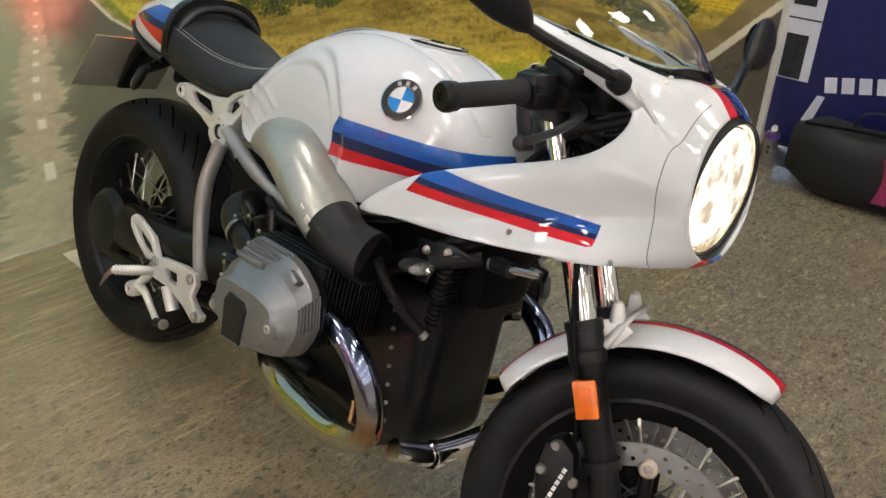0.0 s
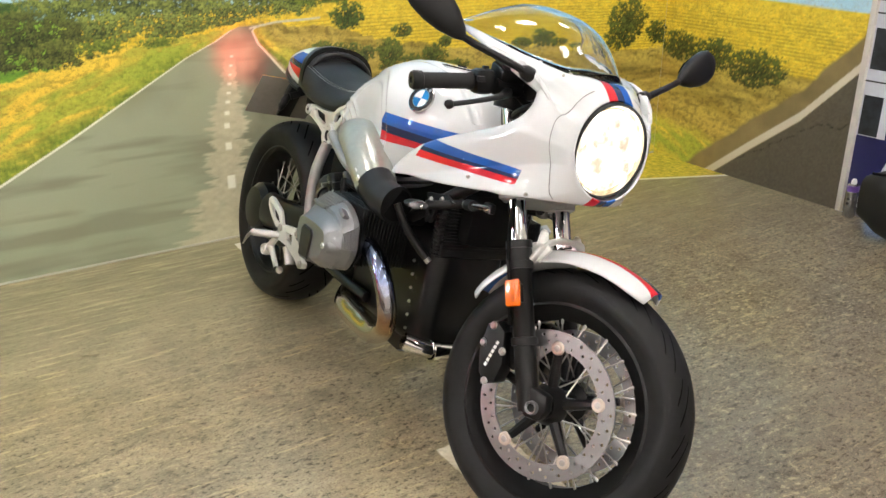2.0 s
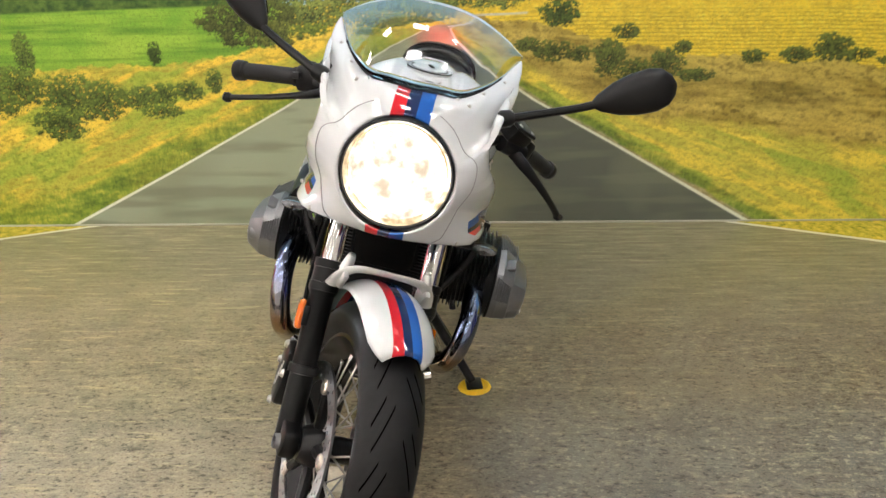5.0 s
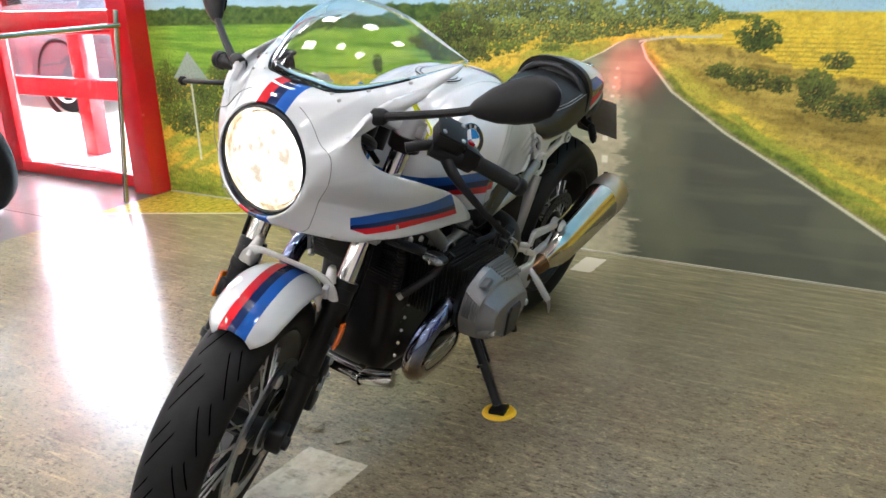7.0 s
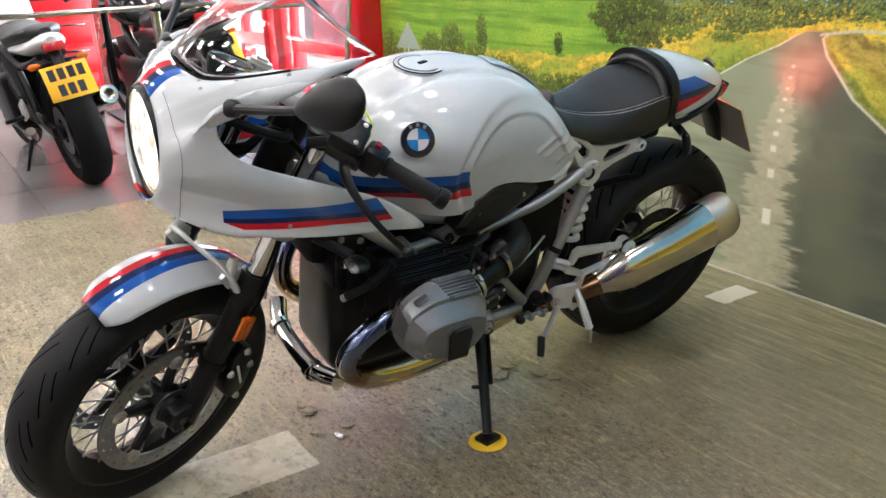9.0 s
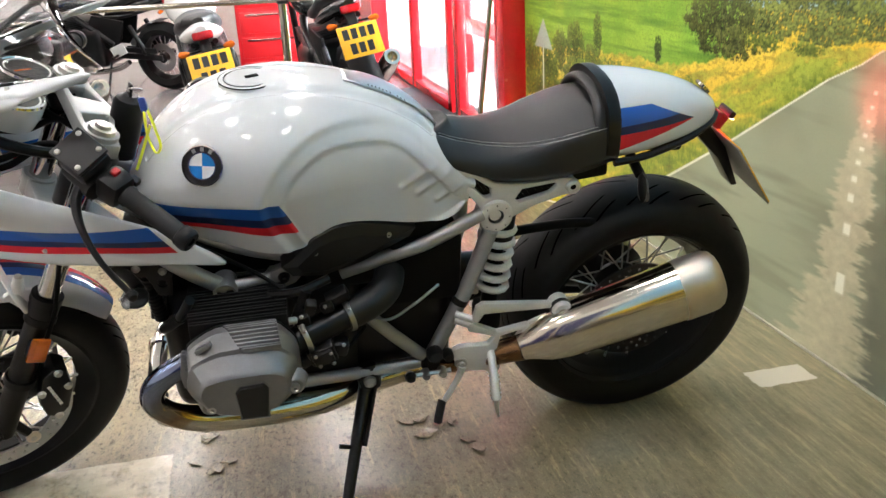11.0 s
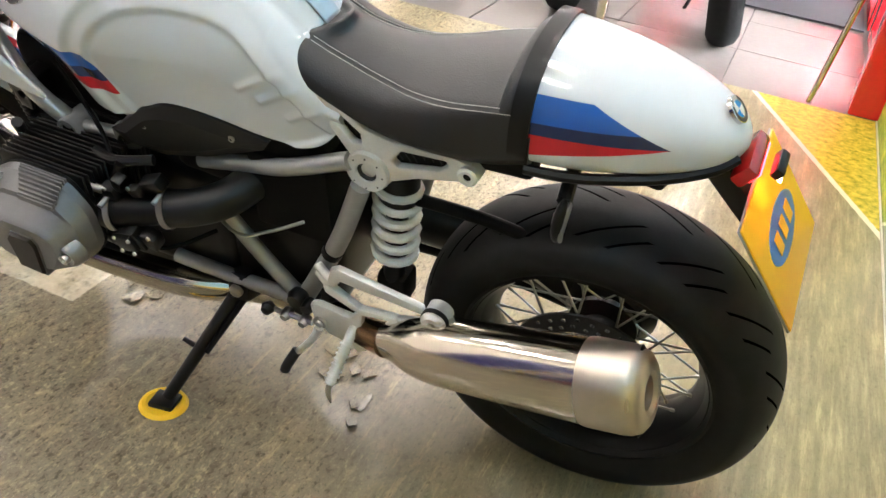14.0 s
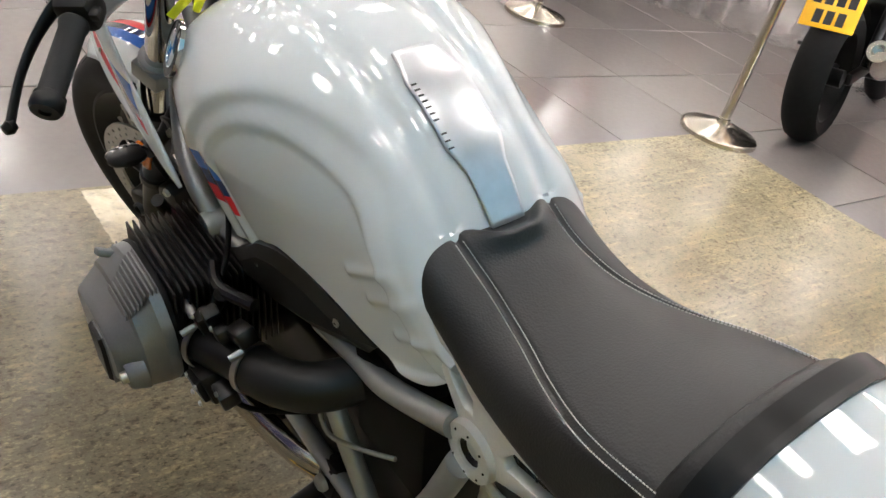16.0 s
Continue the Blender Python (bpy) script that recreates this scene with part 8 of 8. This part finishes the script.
    rings = [[(x, w * c, z + h * math.copysign(abs(d) ** 0.7, d)) for c, d in ring(1, 24)] for x, w, z, h in ((0.68, 0.05, 0.83, 0.03), (0.55, 0.12, 0.80, 0.045), (0.36, 0.14, 0.80 + 0.5 * high, 0.05), (0.18, 0.12, 0.86 + high, 0.045), (0.0, 0.09, 0.88 + high, 0.04), (-0.06, 0.03, 0.88 + high, 0.02))]
    p("seat", loft(rings), M_SEAT)
    rings = [[(x, w * c, z + h * d) for c, d in ring(1, 20)] for x, w, z, h in ((0.34, 0.13, 0.76 + 0.5 * high, 0.04), (0.10, 0.12, 0.80 + high, 0.05), (-0.06, 0.08, 0.83 + high, 0.045), (-0.13, 0.03, 0.84 + high, 0.02))]
    p("tail_unit", loft(rings), paint)
    lampb = p("tail_lamp", box((0.03, 0.11, 0.045), pose(-0.125, 0, 0.81 + high, 0, 15, 0), 0.012), M_RED_LENS)
    p("mudguard", plate([(-0.05, 0.80 + high), (-0.10, 0.79 + high), (-0.24, 0.56 + high), (-0.20, 0.56 + high)], -0.03, 0.03, 0.006), M_BLACK)
    p("rear_hugger", loft([[(0.33 * math.cos(a), y, 0.31 + 0.33 * math.sin(a)) for y in (-0.07, 0, 0.07)] for a in np.linspace(radians(40), radians(100), 9).tolist()], closed=False), M_BLACK)
    if number:
        pm = pose(-0.215, 0, 0.645 + high, 0, 22 + plate_tilt, 0)
        pl = p("number_plate", box((0.004, 0.229, 0.178), pm, 0.0015), M_YELLOW, t, "yellow number plate with dark bars")
        for row, n in ((0.042, 4), (-0.040, 3)):
            for k in range(n):
                p("plate_bar", box((0.001, 0.034, 0.058), pm @ pose(-0.0025, (k - (n - 1) / 2) * 0.048, row)), M_INK, pl)
    p("headlamp", lathe([(0, -0.08), (0.07, -0.06), (0.09, 0.0), (0.085, 0.02), (0, 0.03)], pose(1.26, 0, 0.90, 0, 0, -90), 28), M_BLACK)
    p("front_mudguard", loft([[(1.42 + 0.335 * math.cos(a), y, 0.31 + (0.335 - 2.5 * y * y) * math.sin(a)) for y in (-0.06, -0.03, 0, 0.03, 0.06)] for a in np.linspace(radians(50), radians(140), 12).tolist()], closed=False), paint)
    for s in (1, -1):
        p("side_cover", plate([(0.30, 0.66 + 0.5 * high), (0.62, 0.72), (0.70, 0.62), (0.62, 0.42), (0.46, 0.40), (0.36, 0.50)], min(s * 0.10, s * 0.125), max(s * 0.10, s * 0.125), 0.008), M_BLACK)
    p("chain_guard", box((0.42, 0.02, 0.05), pose(0.22, 0.135, 0.40, 0, -3, 0), 0.01), M_BLACK)
    p("side_stand", tube([(0.55, 0.10, 0.28), (0.58, 0.22, 0.02)], 0.011, 10, 2, smooth_path=False), M_BLACK)
    return t


TREAD = simple("plain_tyre_rubber", grey(0.007), 0.8, grain=0.2, scale=40, bump=0.1)
TREAD.node_tree.nodes["Principled BSDF"].inputs["Specular IOR Level"].default_value = 0.18
P_BLACK, P_WHITE2 = gloss_paint("black_bike_paint", grey(0.012)), gloss_paint("white_bike_paint", srgb("d9d9d8"))
P_RED2 = gloss_paint("red_bike_paint", srgb("b01c24"))


def stood(x, y, yaw, lean=9):
    return pose(x, y, 0, 0, 0, yaw) @ pose(0, 0, 0, 0, lean, 0)


other_bike("motorcycle", stood(0.13, -3.10, 6), P_BLACK, "black road motorcycle with a yellow plate seen from behind", high=0.03)
other_bike("motorcycle", stood(0.93, -3.05, 4), P_WHITE2, "white road motorcycle with a round steel silencer and yellow plate", high=-0.06)
other_bike("motorcycle", stood(1.74, -3.05, 14), P_BLACK, "black road motorcycle with a yellow plate behind the barrier", high=-0.03)
model = other_bike("motorcycle", stood(2.6, -6.3, 62), P_BLACK, "black spoked wheel motorcycle parked in a distant row", spoked=True, number=False)
for x, y, yaw in ((3.4, -6.1, 64), (4.3, -5.8, 58), (1.5, -6.6, 60), (5.2, -5.6, 60)):
    copy_thing(model, stood(x, y, yaw))
other_bike("motorcycle", stood(3.6, -3.3, 20), P_RED2, "red road motorcycle behind the barrier", high=0.0)

# ---- red trolley, extinguisher by the door ----
M_RED_METAL = simple("red_enamel", srgb("c01a20"), 0.3, coat=0.4)
cab = thing("tool_trolley", "red steel tool trolley on small wheels", "tool trolley", place=pose(0.62, -5.4, 0))
part("trolley_body", box((0.5, 0.45, 0.85), pose(0, 0, 0.55), 0.012), M_RED_METAL, cab)
for k in range(4):
    dr = part("drawer", box((0.44, 0.012, 0.16), pose(0, 0.229, 0.26 + 0.19 * k), 0.006), M_RED_METAL, cab)
    part("drawer_handle", box((0.36, 0.016, 0.014), pose(0, 0.242, 0.32 + 0.19 * k), 0.004), M_STEEL, dr)
for dx in (-0.2, 0.2):
    for dy in (-0.17, 0.17):
        part("castor", lathe([(0, -0.02), (0.055, -0.018), (0.06, 0.0), (0.055, 0.018), (0, 0.02)], pose(dx, dy, 0.06, 0, 0, 90), 24), M_BLACK, cab)
ext = thing("fire_extinguisher", "red fire extinguisher with a black hose beside the door", "fire extinguisher", place=pose(-0.26, -6.6, 0.02))
part("cylinder_body", lathe([(0, 0), (0.075, 0.0), (0.08, 0.02), (0.08, 0.42), (0.06, 0.49), (0.025, 0.52), (0, 0.52)], pose(0, 0, 0, 90), 32), M_RED_METAL, ext)
part("valve_head", box((0.04, 0.10, 0.03), pose(0, 0, 0.545), 0.006), M_BLACK, ext)
part("hose", tube([(0, 0.04, 0.54), (0.02, 0.11, 0.50), (0.02, 0.10, 0.30), (0.02, 0.088, 0.15)], 0.011, 10, 6), M_BLACK, ext)
part("instruction_label", lathe([(0.0806, 0.16), (0.0806, 0.34)], pose(0, 0, 0, 90), 20, arc=120), M_BADGE_WHITE, ext)

# ---- display boards, bag and can by the side wall ----
M_NAVY_BOARD = simple("navy_board_print", srgb("23265e"), 0.35, grain=0.05)
M_WHITE_BOARD = simple("white_board_print", srgb("c9cbd6"), 0.35, grain=0.04)
M_PHOTO = simple("dark_photo_print", srgb("2b2f36"), 0.3, grain=0.7, scale=25)
board = thing("display_board", "tall navy and white display board with small photos", "display board", place=pose(0.525, 2.495, 0.0, 0, 0, 2))
part("board_panel", box((0.95, 0.018, 1.98), pose(0.475, 0.010, 1.065), 0.002), M_NAVY_BOARD, board)
part("white_margin", box((0.150, 0.003, 1.70), pose(0.077, -0.0015, 1.20)), M_WHITE_BOARD, board)
for zz in (0.44, 0.72, 1.0, 1.28, 1.56, 1.84):
    ph = part("photo", box((0.085, 0.003, 0.17), pose(0.075, -0.0045, zz)), M_PHOTO, board)
    part("photo_divider", box((0.150, 0.003, 0.006), pose(0.077, -0.0046, zz + 0.145)), M_INK, board)
part("board_foot", box((0.035, 0.022, 0.115), pose(0.018, 0.010, 0.058), 0.002), simple("raw_timber", srgb("8a7a62"), 0.7, scale=30), board)
part("board_foot", box((0.035, 0.022, 0.115), pose(0.93, 0.010, 0.058), 0.002), bpy.data.materials["raw_timber"], board)
bars = bmesh.new()
for k in range(6):
    box((0.045, 0.002, 0.06), pose(0.24 + 0.062 * k, -0.0015, 0.36 + 0.012 * k, 0, -11, 0), bm=bars)
part("board_lettering", bars, M_WHITE_BOARD, board)
part("white_flash", plate([(0.16, 0.20), (0.20, 0.31), (0.23, 0.31), (0.20, 0.20)], -0.003, -0.001, 0), M_WHITE_BOARD, board)
part("white_stripe", box((0.02, 0.003, 1.9), pose(0.60, -0.002, 1.07)), M_WHITE_BOARD, board)
board2 = thing("display_board", "second navy display board with a yellow edge", "display board", place=pose(1.56, 2.52, 0.0, 0, 0, -3))
part("board_panel", box((0.9, 0.018, 1.98), pose(0.45, 0.010, 1.0), 0.002), M_NAVY_BOARD, board2)
part("yellow_edge", box((0.03, 0.003, 1.98), pose(0.03, -0.002, 1.0)), M_PUCK, board2)
part("white_stripe", box((0.03, 0.003, 1.98), pose(0.10, -0.002, 1.0)), M_WHITE_BOARD, board2)

bag = thing("luggage_bag", "black fabric bag with a magenta side panel lying on the floor", "bag", place=pose(1.10, 2.36, 0, 0, 0, 4))
M_CLOTH = simple("black_nylon", grey(0.008), 0.65, bump=0.4, scale=160)
rings = []
for k in range(17):
    s = -1 + 2 * k / 16
    f = (1 - abs(s) ** 5) ** 0.5 if abs(s) < 1 else 0.05
    f = max(f, 0.55)
    rings.append([(0.36 * s, 0.115 * f * math.copysign(abs(c) ** 0.6, c), 0.145 + 0.145 * f * math.copysign(abs(d) ** 0.7, d) + 0.02 * math.sin(5 * s) * (d > 0)) for c, d in ring(1, 28)])
part("bag_body", loft(rings), M_CLOTH, bag)
part("side_panel", loft([[(-0.02 + 0.05 * u + 0.02 * math.sin(3 * v), -0.124 - 0.002 * math.cos(4 * u), 0.06 + 0.17 * v) for u in (0, 0.25, 0.5, 0.75, 1)] for v in (0, 0.25, 0.5, 0.75, 1)], closed=False), simple("magenta_fabric", srgb("8f2450"), 0.6), bag)
part("bag_zip", tube([(-0.32, -0.06, 0.268), (-0.1, -0.07, 0.288), (0.12, -0.07, 0.285), (0.32, -0.06, 0.268)], 0.006, 8, 5), M_DARKER, bag)
part("bag_strap", tube([(-0.16, -0.02, 0.285), (-0.12, -0.03, 0.345), (0.06, -0.03, 0.350), (0.12, -0.02, 0.285)], 0.013, 8, 6, flat=0.4), M_CLOTH, bag)
part("bag_buckle", box((0.05, 0.012, 0.03), pose(0.10, -0.122, 0.10, 0, 12, 0), 0.004), M_BOLT, bag)
can = thing("spray_can", "silver and purple aerosol can standing on the floor", "aerosol can", place=pose(0.615, 2.44, 0))
part("can_body", lathe([(0, 0.0), (0.024, 0.0), (0.026, 0.004), (0.026, 0.135), (0.022, 0.146), (0.014, 0.150), (0, 0.150)], pose(0, 0, 0, 90), 32), simple("silver_can", srgb("b9b7b8"), 0.25, 0.8), can)
part("can_band", lathe([(0.0264, 0.118), (0.0264, 0.136), (0.0235, 0.144)], pose(0, 0, 0, 90), 32), simple("purple_band", srgb("5b3d8c"), 0.3), can)
part("can_nozzle", lathe([(0.012, 0.148), (0.012, 0.164), (0.007, 0.172), (0, 0.172)], pose(0, 0, 0, 90), 20), M_BADGE_WHITE, can)
for zz in (0.085, 0.065):
    part("can_mark", box((0.012, 0.002, 0.012), pose(0.002, -0.0262, zz, 0, 45, 0)), M_INK, can)

# ---- damage of the floor sheet ----
def flakes():
    """Lifted, torn pieces of the sheet and the bare grey patches under them."""
    random.seed(5)
    bare_mat = simple("bare_grey_underlay", srgb("6f6a66"), 0.7)
    for x, y, w, h, turn in ((0.46, 0.10, 0.11, 0.13, 20), (0.53, 0.03, 0.07, 0.06, -30), (1.05, -0.08, 0.05, 0.06, 10), (0.42, 0.15, 0.07, 0.05, 40), (0.10, -0.66, 0.05, 0.03, 0), (1.02, 0.06, 0.09, 0.05, 60)):
        pts = [(w * (0.5 + 0.25 * random.random()) * math.cos(a), h * (0.5 + 0.25 * random.random()) * math.sin(a)) for a in (2 * math.pi * k / 11 for k in range(11))]
        bm = plate(pts, 0.0006, 0.0022, 0, m=pose(x, y, 0, 90, 0, turn) @ pose(0, 0, 0, 180))
        b = part("bare_patch", bm, bare_mat, vinyl, "bare grey patch where the sheet is torn", smooth=False)
        for k in range(4):
            a = 2 * math.pi * random.random()
            cx, cy = x + 0.5 * w * math.cos(a), y + 0.5 * h * math.sin(a)
            q = [(0.022 * (0.5 + random.random()) * math.cos(g), 0.014 * (0.5 + random.random()) * math.sin(g)) for g in (2 * math.pi * j / 7 for j in range(7))]
            part("lifted_flake", plate(q, 0.0, 0.0015, 0, m=pose(cx, cy, 0.004, 90 + random.uniform(-7, 7), random.uniform(-6, 6), math.degrees(a))), M_VINYL, vinyl, smooth=False)


flakes()


# ---- floor tiles of the showroom ----
def tile_mesh():
    bm = box((0.596, 0.596, 0.010), None, 0.0015, seg=1)
    return mesh_from(bm, "tile", M_TILE, False)


TILE = tile_mesh()
for i in range(16):
    for j in range(21):
        x, y = -0.25 + 0.6 * i, 2.6 - 0.6 * j
        if x < 1.5 and y > -2.1:
            continue
        ob = new("tile", TILE)
        ob.parent = floor
        ob.matrix_basis = pose(x, y, -0.0088 if (x < 2.2 and y > -2.9) else -0.0085)
